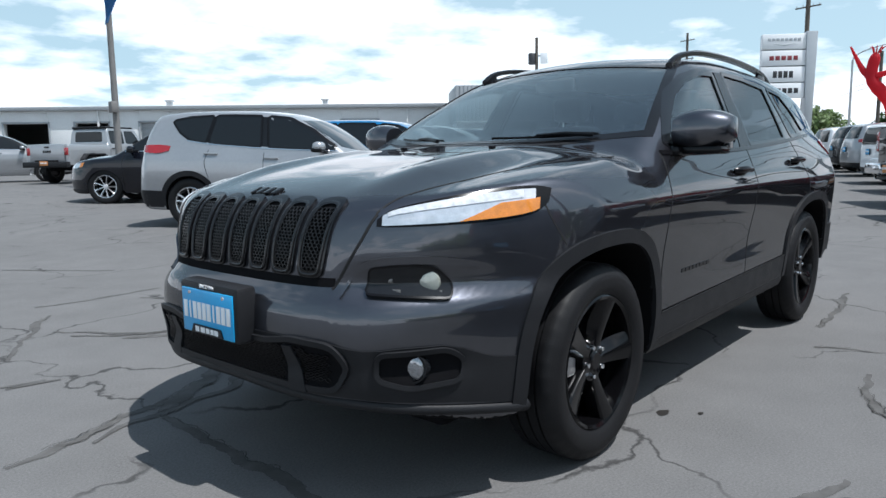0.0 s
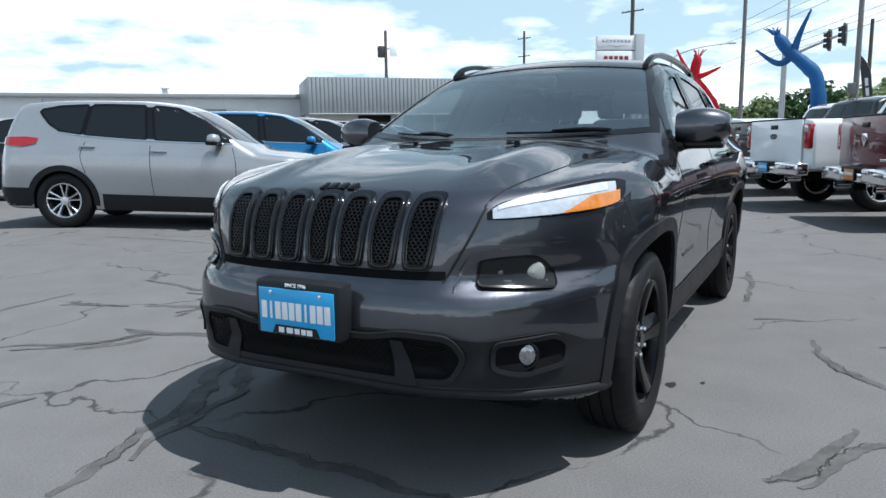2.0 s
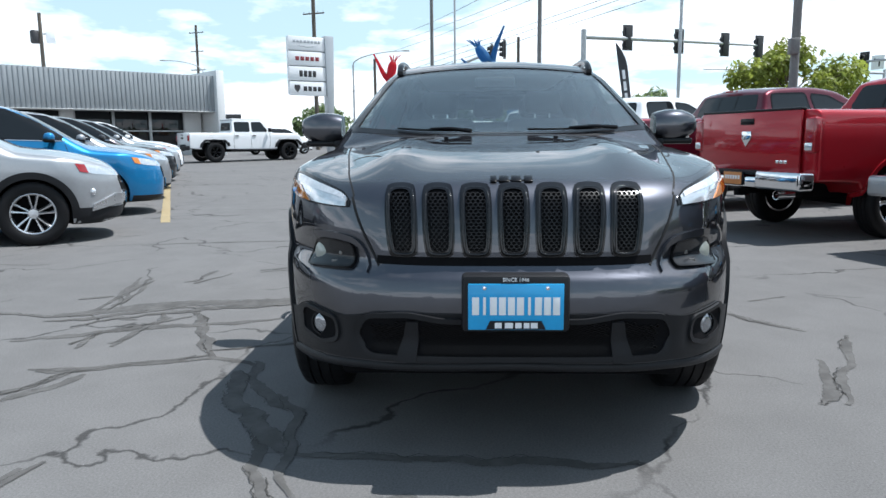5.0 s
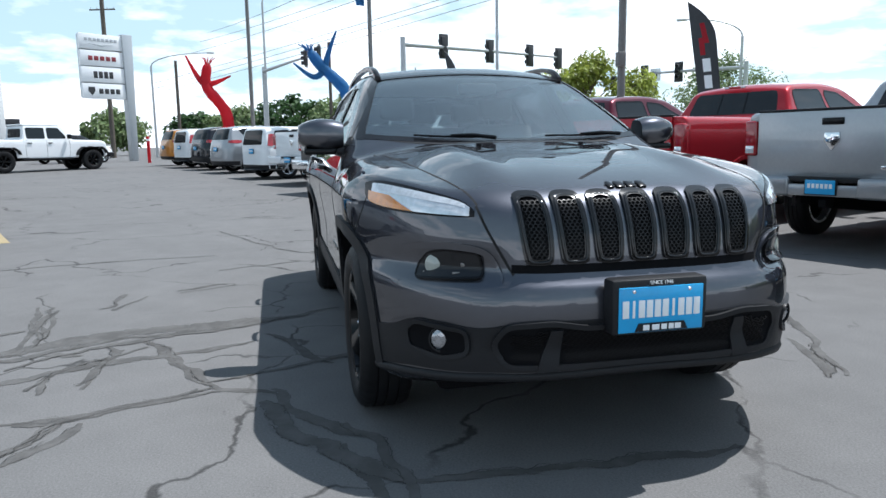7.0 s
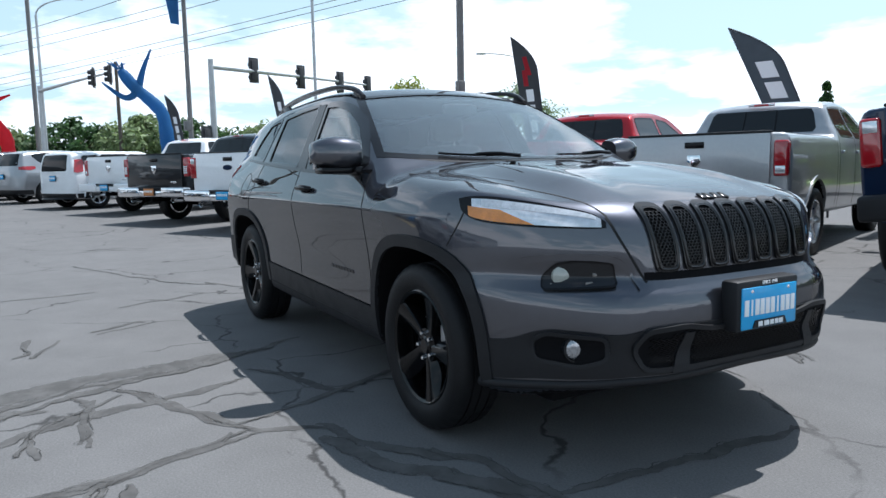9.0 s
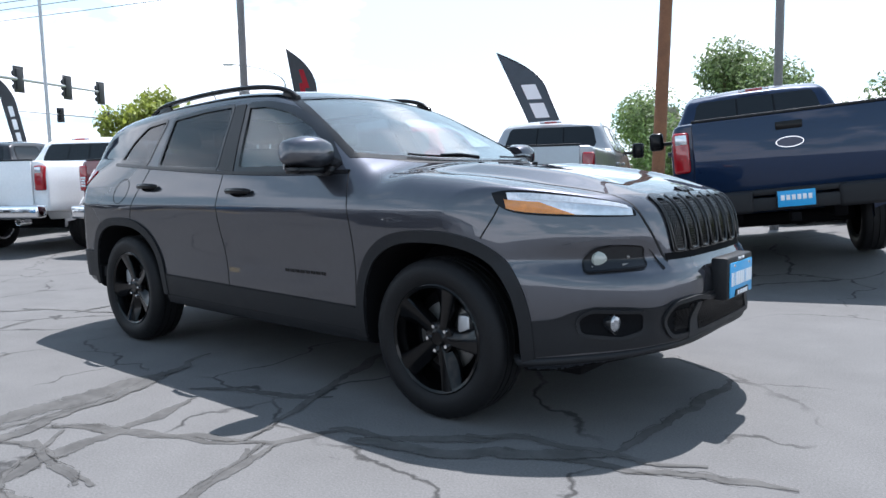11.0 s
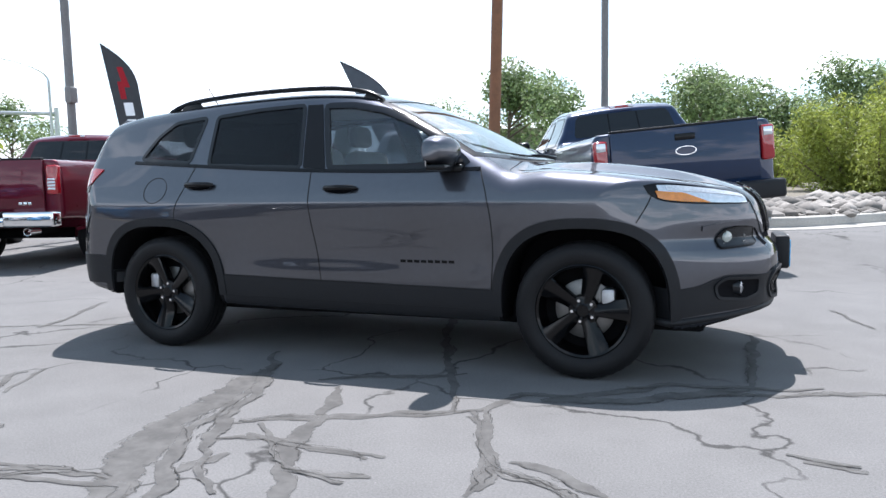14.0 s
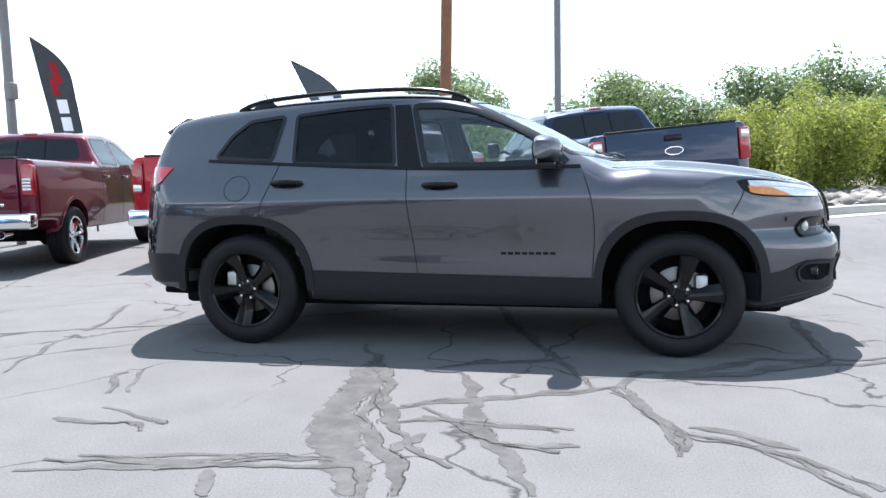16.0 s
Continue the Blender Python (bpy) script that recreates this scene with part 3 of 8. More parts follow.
def net(shape, lo, hi, h):
    """The surface of a solid as a fine, even net of quads, with its true normals."""
    axes = []
    for k in range(3):
        n = int(math.ceil((hi[k] - lo[k]) / h)) + 1
        axes.append(np.linspace(lo[k], hi[k], n))
    G = np.meshgrid(*axes, indexing="ij")
    val = shape(*G)
    ins = val < 0
    dims = np.array(val.shape) - 1
    acc, cnt = np.zeros((*dims, 3)), np.zeros(dims)
    quads = []
    ids = np.full(dims, -1)
    cross = []
    for k in range(3):
        a = [slice(None)] * 3
        b = [slice(None)] * 3
        a[k], b[k] = slice(0, -1), slice(1, None)
        va, vb = val[tuple(a)], val[tuple(b)]
        hit = ins[tuple(a)] != ins[tuple(b)]
        I = np.argwhere(hit)
        t = va[hit] / (va[hit] - vb[hit])
        P = np.stack([axes[q][I[:, q]] for q in range(3)], 1)
        P[:, k] += t * (axes[k][1] - axes[k][0])
        u, w = [q for q in range(3) if q != k]
        cells = []
        for du, dw in ((0, 0), (-1, 0), (-1, -1), (0, -1)):
            C = I.copy()
            C[:, u] += du
            C[:, w] += dw
            ok = ((C >= 0) & (C < dims)).all(1)
            np.add.at(acc, tuple(C[ok].T), P[ok])
            np.add.at(cnt, tuple(C[ok].T), 1)
            cells.append((C, ok))
        cross.append((k, cells, ins[tuple(a)][hit]))
    act = cnt > 0
    ids[act] = np.arange(act.sum())
    V = acc[act] / cnt[act][:, None]
    for _ in range(3):
        d = shape(*V.T)
        n = shape.normal(V)
        V = V - n * np.clip(d, -h, h)[:, None] * 0.9
    for k, cells, first in cross:
        ok = np.logical_and.reduce([c[1] for c in cells])
        Q = np.stack([ids[tuple(np.clip(c[0], 0, dims - 1).T)] for c in cells], 1)[ok]
        flip = first[ok] if k != 1 else ~first[ok]
        Q = np.where(flip[:, None], Q, Q[:, ::-1])
        quads.append(Q)
    F = np.concatenate(quads)
    return V, F, shape.normal(V)


def inside(poly, X, Z):
    """Which points lie in a closed outline."""
    P = np.asarray(poly)
    res = np.zeros(len(X), bool)
    j = len(P) - 1
    for i in range(len(P)):
        c = ((P[i, 1] > Z) != (P[j, 1] > Z)) & (X < (P[j, 0] - P[i, 0]) * (Z - P[i, 1]) / (P[j, 1] - P[i, 1] + 1e-12) + P[i, 0])
        res ^= c
        j = i
    return res


def body_mesh(name, shape, h, material, parent, drop=None, second=WELL, label=""):
    z1 = float(shape.top(np.linspace(-3.2, 3.2, 200)).max()) + 0.06
    x = [float(shape.tail(np.linspace(0.2, 1.6, 50)).min()) - 0.06, float(shape.nose(np.linspace(0.2, 1.6, 50)).max()) + 0.06]
    w = float(shape.width(np.linspace(0.3, 1.5, 50)).max()) + 0.10
    V, F, N = net(shape, (x[0], -w, 0.12), (x[1], w, z1), h)
    C = V[F].mean(1)
    keep = np.ones(len(F), bool)
    if drop is not None:
        keep = ~drop(C)
    F, C = F[keep], C[keep]
    used = np.unique(F)
    remap = np.full(len(V), -1)
    remap[used] = np.arange(len(used))
    V, N, F = V[used], N[used], remap[F]
    me = bpy.data.meshes.new(name)
    me.from_pydata(V.tolist(), [], F.tolist())
    me.materials.append(material)
    me.materials.append(second)
    dark = np.zeros(len(F), bool)
    for ax in shape.axles:
        dark |= shape.arch_gap(C[:, 0], C[:, 2], ax) < 0.026
    dark |= C[:, 2] < shape.base(C[:, 0]) + 0.012
    if shape.bed:
        x0, x1, hw, zf = shape.bed
        dark |= (C[:, 0] > x0 - .005) & (C[:, 0] < x1 + .005) & (np.abs(C[:, 1]) < hw + .005) & (C[:, 2] < shape.top(np.array([-2.0]))[0] - 0.03)
    me.polygons.foreach_set("material_index", dark.astype(int))
    me.polygons.foreach_set("use_smooth", np.ones(len(F), bool))
    me.normals_split_custom_set_from_vertices(N.tolist())
    me.update()
    ob = new(name, me)
    ob.parent = parent
    if label:
        ob["label"] = label
    return ob


def resample(P, n, closed=False, smooth=0):
    P = np.asarray(P, float)
    if closed:
        P = np.vstack([P, P[:1]])
    for _ in range(smooth):
        if closed:
            q = P[:-1]
            P = np.stack([0.75 * q + 0.25 * np.roll(q, -1, 0), 0.25 * q + 0.75 * np.roll(q, -1, 0)], 1).reshape(-1, 2)
            P = np.vstack([P, P[:1]])
        else:
            a, b = P[:-1], P[1:]
            m = np.stack([0.75 * a + 0.25 * b, 0.25 * a + 0.75 * b], 1).reshape(-1, 2)
            P = np.vstack([P[:1], m[1:-1], P[-1:]])
    s = np.r_[0, np.cumsum(np.linalg.norm(np.diff(P, axis=0), axis=1))]
    t = np.linspace(0, s[-1], n + 1)[:-1] if closed else np.linspace(0, s[-1], n)
    return np.stack([np.interp(t, s, P[:, k]) for k in range(2)], 1)


def rounded(P, n, r=0.03):
    """A closed outline through the corners P, each rounded off by r."""
    P = np.asarray(P, float)
    out = []
    for i in range(len(P)):
        p, a, b = P[i], P[i - 1], P[(i + 1) % len(P)]
        ra, rb = min(r, 0.4 * np.linalg.norm(a - p)), min(r, 0.4 * np.linalg.norm(b - p))
        q0, q1 = p + (a - p) / np.linalg.norm(a - p) * ra, p + (b - p) / np.linalg.norm(b - p) * rb
        out += [(1 - t) ** 2 * q0 + 2 * t * (1 - t) * p + t * t * q1 for t in (0, 0.25, 0.5, 0.75, 1)]
    return resample(np.array(out), n, True)


def skin(shape, place, A, B, rows=4, off=0.003, thick=0.012, closed=False):
    """A plate laid on the body between two lines A and B, with thickness."""
    n = len(A)
    T = np.linspace(0, 1, rows + 1)
    Q = np.concatenate([A * (1 - t) + B * t for t in T])
    P = place(Q)
    N = shape.normal(P)
    top, low = P + N * off, P + N * (off - thick)
    m = len(P)
    V = np.concatenate([top, low])
    F = []
    c = n if closed else n - 1
    for r in range(rows):
        for i in range(c):
            a, b = r * n + i, r * n + (i + 1) % n
            d, e = a + n, b + n
            F.append((a, b, e, d))
            F.append((m + a, m + d, m + e, m + b))
    for i in range(c):
        j = (i + 1) % n
        F.append((i, m + i, m + j, j))
        a, b = rows * n + i, rows * n + j
        F.append((a, b, m + b, m + a))
    if not closed:
        for r in range(rows):
            a, b = r * n, (r + 1) * n
            F.append((a, b, m + b, m + a))
            a, b = r * n + n - 1, (r + 1) * n + n - 1
            F.append((a, m + a, m + b, b))
    # face the outside
    f = F[0]
    v = V[list(f)]
    nn = np.cross(v[1] - v[0], v[2] - v[0])
    if nn @ N[0] < 0:
        F = [q[::-1] for q in F]
    return V.tolist(), F


def offset_loop(P, d):
    """A closed outline moved outwards by d."""
    P = np.asarray(P, float)
    T = np.roll(P, -1, 0) - np.roll(P, 1, 0)
    T /= np.linalg.norm(T, axis=1)[:, None] + 1e-9
    Nn = np.stack([T[:, 1], -T[:, 0]], 1)
    area = 0.5 * np.sum(P[:, 0] * np.roll(P[:, 1], -1) - np.roll(P[:, 0], -1) * P[:, 1])
    return P + Nn * (d if area > 0 else -d)


def ribbon(shape, place, line, width, off=0.0012, thick=0.003, n=None, smooth=2):
    """A narrow strip along a line on the body: a shut line or a bead."""
    L = resample(line, n or max(6, 6 * len(line)), smooth=smooth)
    T = np.gradient(L, axis=0)
    T /= np.linalg.norm(T, axis=1)[:, None] + 1e-9
    Nn = np.stack([T[:, 1], -T[:, 0]], 1) * width / 2
    return skin(shape, place, L - Nn, L + Nn, 1, off, thick)


GAP = mat("shut_line", (0.006, 0.006, 0.007), 0.8, vary=0.0)


def fill(shape, place, loop, off=0.003, thick=0.006, rings=5):
    """A plate that fills a closed outline on the body."""
    c = loop.mean(0)
    V, F = skin(shape, place, loop, c + (loop - c) * 0.002, rings, off, thick, closed=True)
    n = len(loop)
    base = rings * n
    V.append(tuple(np.mean(np.array(V[base:base + n]), 0)))
    F += [(base + i, base + (i + 1) % n, len(V) - 1) for i in range(n)]
    return V, F


# ---- wheels ----


def tyre_piece(R, w, rim):
    """Tyre with shoulders and tread grooves, turning round y; outer side at -y."""
    h = w / 2
    prof = [(rim - 0.012, -h * 0.80), (rim + 0.006, -h * 0.93), (rim + 0.030, -h * 1.0), ((R + rim) / 2 + 0.01, -h * 1.02), (R - 0.035, -h * 0.97),
            (R - 0.012, -h * 0.86), (R - 0.002, -h * 0.72)]
    for g in (-0.42, -0.05, 0.36):
        prof += [(R, h * (g - 0.16)), (R, h * (g - 0.04)), (R - 0.008, h * (g - 0.03)), (R - 0.008, h * (g + 0.03)), (R, h * (g + 0.04))]
    prof += [(R - 0.002, h * 0.72), (R - 0.012, h * 0.86), (R - 0.05, h * 1.0), (rim + 0.02, h * 0.95), (rim - 0.012, h * 0.8)]
    n = 126
    V, F = lathe(prof, n, "y")
    k = len(prof)
    out = []
    for i, v in enumerate(V):
        r, hh = prof[i % k]
        cut = 0.0025 if (i // k) % 3 == 0 and r > R - 0.02 and abs(hh) > h * 0.5 else 0.0
        f = (r - cut) / r
        out.append((v[0] * f, v[1], v[2] * f))
    return out, F


def spoke_piece(r0, r1, w0, w1, y0, y1, ang, depth=0.03):
    """One tapering spoke from the hub to the rim."""
    V, F = [], []
    secs = 7
    for i in range(secs):
        t = i / (secs - 1)
        r, w = r0 + (r1 - r0) * t, w0 + (w1 - w0) * t
        y = y0 + (y1 - y0) * t ** 1.6
        dip = 0.020 * math.sin(math.pi * min(1, t * 1.1))      # one flank is cut away in a long facet
        row = ((-w, depth), (-w, 0.008), (-w * 0.86, 0), (w * 0.10, -0.003), (w * 0.30, 0.002), (w * 0.84, 0.006 + dip), (w, 0.012 + dip), (w, depth))
        q = len(row)
        for dx, dy in row:
            V.append((r, y + dy, dx))
    for i in range(secs - 1):
        for k in range(q - 1):
            F.append((i * q + k, i * q + k + 1, (i + 1) * q + k + 1, (i + 1) * q + k))
        F.append((i * q + q - 1, i * q, (i + 1) * q, (i + 1) * q + q - 1))
    F.append(tuple(range(q))[::-1])
    F.append(tuple(range((secs - 1) * q, secs * q)))
    return moved((V, F), Matrix.Rotation(ang, 4, "Y"))


def wheel(parent, x, y, R, rim, w, metal, spokes=5, twin=True, fine=True, name="wheel", phase=math.pi / 2):
    """A wheel with tyre, rim, spokes, disc and nuts; the outer side looks away from the car's middle."""
    s = 1 if y > 0 else -1
    hub = new(name)
    hub.parent = parent
    hub.matrix_local = pose(x, y, R, 0, 0, 180 if s > 0 else 0)
    V, F = tyre_piece(R, w, rim)
    obj("tyre", V, F, RUBBER, hub, "black rubber tyre", 40)
    h = w / 2
    V, F = lathe([(rim, -h * 0.84), (rim - 0.010, -h * 0.90), (rim - 0.022, -h * 0.84), (rim - 0.030, -h * 0.45), (rim - 0.035, h * 0.8), (rim + 0.0, h * 0.8)], 48, "y")
    obj("rim", V, F, metal, hub, smooth=40)
    if fine:
        for i in range(spokes):
            a = 2 * math.pi * i / spokes + phase
            sp = obj("spoke", *spoke_piece(0.04, rim - 0.018, 0.030, 0.060 if twin else 0.03, -h * 0.60, -h * 0.86, a, 0.055), metal, hub, smooth=40)
        V, F = lathe([(0.0, -h * 0.70), (0.030, -h * 0.70), (0.034, -h * 0.66), (0.040, -h * 0.62), (0.075, -h * 0.58), (0.085, -h * 0.30), (0.0, -h * 0.3)], 32, "y")
        obj("hub_cap", V, F, metal, hub, smooth=40)
        for i in range(5):
            a = 2 * math.pi * (i + 0.5) / 5 - phase
            V, F = moved(lathe([(0, -0.012), (0.008, -0.012), (0.010, -0.006), (0.010, 0.012)], 10, "y"),
                         pose(0.057 * math.cos(a), -h * 0.62, 0.057 * math.sin(a)))
            obj("wheel_nut", V, F, CHROME, hub, smooth=40)
        V, F = lathe([(0.06, -h * 0.02), (0.155, -h * 0.02), (0.158, 0.0), (0.155, h * 0.10), (0.06, h * 0.12)], 40, "y")
        obj("brake_disc", V, F, STEEL, hub, "bright steel brake disc", 40)
        V, F = rbox(0.125 * (1 if x > 0 else -1) * -s, -h * 0.05, 0.04, 0.07, 0.09, 0.15, 0.015)
        obj("caliper", V, F, mat("caliper_metal", (0.38, 0.38, 0.39), 0.4, 0.8, vary=0.2, scale=25), hub)
        V, F = lathe([(0.0, h * 0.4), (rim - 0.03, h * 0.4)], 32, "y")
        obj("back_plate", V, F, WELL, hub)
    else:
        wd = (0.022, 0.04) if spokes < 9 else (0.013, 0.017)
        turn = [2 * math.pi * (i + (0.16 if i % 2 else -0.16) * (spokes == 10)) / spokes for i in range(spokes)]
        parts = [spoke_piece(0.03, rim - 0.012, wd[0], wd[1], -h * 0.66, -h * 0.84, a, 0.04) for a in turn]
        parts.append(lathe([(0.0, -h * 0.72), (0.05, -h * 0.70), (0.065, -h * 0.5)], 20, "y"))
        obj("spokes", *join(*parts), metal, hub, smooth=40)
        V, F = lathe([(0.0, h * 0.1), (rim - 0.03, h * 0.1)], 24, "y")
        obj("back_plate", V, F, WELL, hub)
    return hub

# ---- ground ----


def ease(t):
    t = float(np.clip(t, 0, 1))
    return t * t * (3 - 2 * t)


def ground_z(x, y):
    """The lot lies level by the car, rises a little towards the far street and towards the kerbed bed."""
    back = -(x + 3.12) * -0.498 - (y + 5.05) * 0.867
    return (0.30 * float(np.clip((-x - 8.0) / 22.0, 0, 1)) ** 1.3 + 0.28 * ease((y - 3.4) / 2.4) * ease((x + 0.6) / 2.6)
            + 0.10 * float(np.clip(back / 2.5, 0, 1)) * ease((0.5 - x) / 2.0) + 0.2 * ease((back - 7.0) / 6.0) * ease((x + 22.0) / 9.0) * ease((0.5 - x) / 2.0))


def build_ground():
    xs = np.unique(np.concatenate([np.linspace(-40, -4, 37), np.linspace(-3.5, 8, 24), [-2000, -1000, -500, -250, -140, -90, -60, 12, 20, 40, 80, 200, 600, 2000]]))
    ys = np.unique(np.concatenate([np.linspace(-30, 2, 65), np.linspace(2.5, 14, 24), [-2000, -900, -400, -200, -90, -50, 18, 25, 40, 90, 200, 500, 2000]]))
    V = [(x, y, ground_z(x, y)) for x in xs for y in ys]
    n = len(ys)
    F = [(i * n + j, (i + 1) * n + j, (i + 1) * n + j + 1, i * n + j + 1) for i in range(len(xs) - 1) for j in range(n - 1)]
    return tagged(obj("ground", V, F, ASPHALT), "weathered grey asphalt car park with sealed cracks", "ground", kind="structure")


build_ground()


FISSURES = []


def fissure(line, seed):
    """A hairline of broken asphalt along the edge of a seal, with gaps."""
    V, F = [], []
    T = np.gradient(line, axis=0)
    T /= np.linalg.norm(T, axis=1)[:, None] + 1e-9
    last = None
    for i, (p, t) in enumerate(zip(line, T)):
        g = noise.noise((p[0] * 2.2, p[1] * 2.2, seed * 3.1)) + 0.5 * noise.noise((p[0] * 8, p[1] * 8, seed))
        if g < 0.10:
            last = None
            continue
        q = np.array((-t[1], t[0]))
        c = p + q * (0.020 * noise.noise((p[0] * 17, p[1] * 17, seed)) + 0.010 * noise.noise((p[0] * 45, p[1] * 45, seed)))
        w = 0.0015 + 0.010 * min(1.0, g) * (0.6 + 0.8 * abs(noise.noise((p[0] * 30, p[1] * 30, seed + 5))))
        o = len(V)
        for d in (-1, 1):
            x, y = c + q * w * d * 0.5
            V.append((x, y, ground_z(x, y) + 0.0056))
        if last is not None:
            F.append((last, o, o + 1, last + 1))
        last = o
    return V, F


def crack(points, width, seed):
    """A band of crack sealant on the asphalt, wandering and ragged."""
    length = sum(math.dist(a, b) for a, b in zip(points, points[1:]))
    L = resample(points, max(10, int(length / 0.03)), smooth=1)
    T = np.gradient(L, axis=0)
    T /= np.linalg.norm(T, axis=1)[:, None] + 1e-9
    Nn = np.stack([-T[:, 1], T[:, 0]], 1)
    V, F = [], []
    k = len(L)
    lift = 0.002 + 0.00015 * (seed % 20)
    edges = [], []
    for i, (p, q) in enumerate(zip(L, Nn)):
        wob = 0.10 * noise.noise((p[0] * 1.6, p[1] * 1.6, seed)) + 0.05 * noise.noise((p[0] * 5, p[1] * 5, seed)) + 0.02 * noise.noise((p[0] * 14, p[1] * 14, seed))
        end = min(1, 0.2 + 5 * min(i, k - 1 - i) / k)
        c = p + q * wob * min(1.0, 0.4 + width * 6)
        w = max(0.03, width * 1.25 * end * (0.8 + 0.7 * noise.noise((p[0] * 3, p[1] * 3, seed + 7))))
        edges[0].append(c + q * w * 0.42)
        edges[1].append(c - q * w * 0.42)
        for d in (-1, -0.35, 0.35, 1):
            x, y = c + q * w * d * 0.5
            V.append((x, y, ground_z(x, y) + lift))
    for i in range(k - 1):
        for j in range(3):
            F.append((i * 4 + j + 1, (i + 1) * 4 + j + 1, (i + 1) * 4 + j, i * 4 + j))
    for k, e in enumerate(edges):
        e = np.array(e)
        FISSURES.append(fissure(resample(e, max(20, int(length / 0.012))), seed + 60 * k))
    return V, F


def cores(ob, row):
    """How far each point lies from the frayed edge of a coating."""
    at = ob.data.attributes.new("core", "FLOAT", "POINT")
    n = len(ob.data.vertices)
    at.data.foreach_set("value", (list(row) * (n // len(row) + 1))[:n])
    return ob

# ---- the dark grey car ----
CAR = empty("suv", "dark granite-grey mid-size SUV with black trim, parked on the asphalt", "car")


def side_of(shape, s):
    return lambda Q: shape.side(Q, s)


def front_of(shape):
    """(y, z) pairs laid on the face from straight ahead."""
    def place(Q):
        O = np.stack([np.full(len(Q), 3.4), Q[:, 0], Q[:, 1]], 1)
        return shape.cast(O, np.tile((-1.0, 0, 0), (len(Q), 1)), 3.4, 400)[0]
    return place


def back_of(shape, far=5.0):
    """(y, z) pairs laid on the back from straight behind."""
    def place(Q):
        O = np.stack([np.full(len(Q), -3.6), Q[:, 0], Q[:, 1]], 1)
        return shape.cast(O, np.tile((1.0, 0, 0), (len(Q), 1)), far, 600)[0]
    return place


def round_nose(shape, c=1.1):
    return lambda Q: shape.end(Q, True, c)


def round_tail(shape, c=1.1):
    return lambda Q: shape.end(Q, False, c)


FRONT_GLASS = rounded([(-0.245, 1.525), (-0.05, 1.520), (0.17, 1.475), (0.39, 1.385), (0.56, 1.280), (0.70, 1.170), (0.74, 1.135),
                        (0.30, 1.122), (-0.135, 1.126)], 90, 0.035)
REAR_GLASS = rounded([(-1.03, 1.487), (-0.70, 1.518), (-0.385, 1.530), (-0.325, 1.142), (-0.65, 1.153), (-1.005, 1.172)], 80, 0.025)
QUARTER_GLASS = rounded([(-1.11, 1.488), (-1.36, 1.462), (-1.48, 1.37), (-1.575, 1.225), (-1.36, 1.205), (-1.155, 1.190)], 70, 0.03)
SCREEN_TOP = np.stack([0.16 - 0.05 * np.linspace(-1, 1, 33) ** 2, np.linspace(-0.60, 0.60, 33)], 1)
SCREEN_LOW = np.stack([1.02 - 0.27 * np.linspace(-1, 1, 33) ** 2, np.linspace(-0.775, 0.775, 33)], 1)
SCREEN_LOOP = np.vstack([SCREEN_TOP, SCREEN_LOW[::-1]])
BACK_LOOP = resample([(-0.52, 1.20), (0.52, 1.20), (0.47, 1.50), (-0.47, 1.50)], 60, True, 1)


def suv_drop(C):
    side = np.zeros(len(C), bool)
    for P in (FRONT_GLASS, REAR_GLASS, QUARTER_GLASS):
        side |= inside(offset_loop(P, -0.001), C[:, 0], C[:, 2])
    side &= np.abs(C[:, 1]) > 0.55
    scr = inside(SCREEN_LOOP, C[:, 0], C[:, 1]) & (C[:, 2] > 1.1)
    back = inside(BACK_LOOP, C[:, 1], C[:, 2]) & (C[:, 0] < -1.8)
    return side | scr | back


body_mesh("body", SUV, 0.0175, GRANITE, CAR, suv_drop)

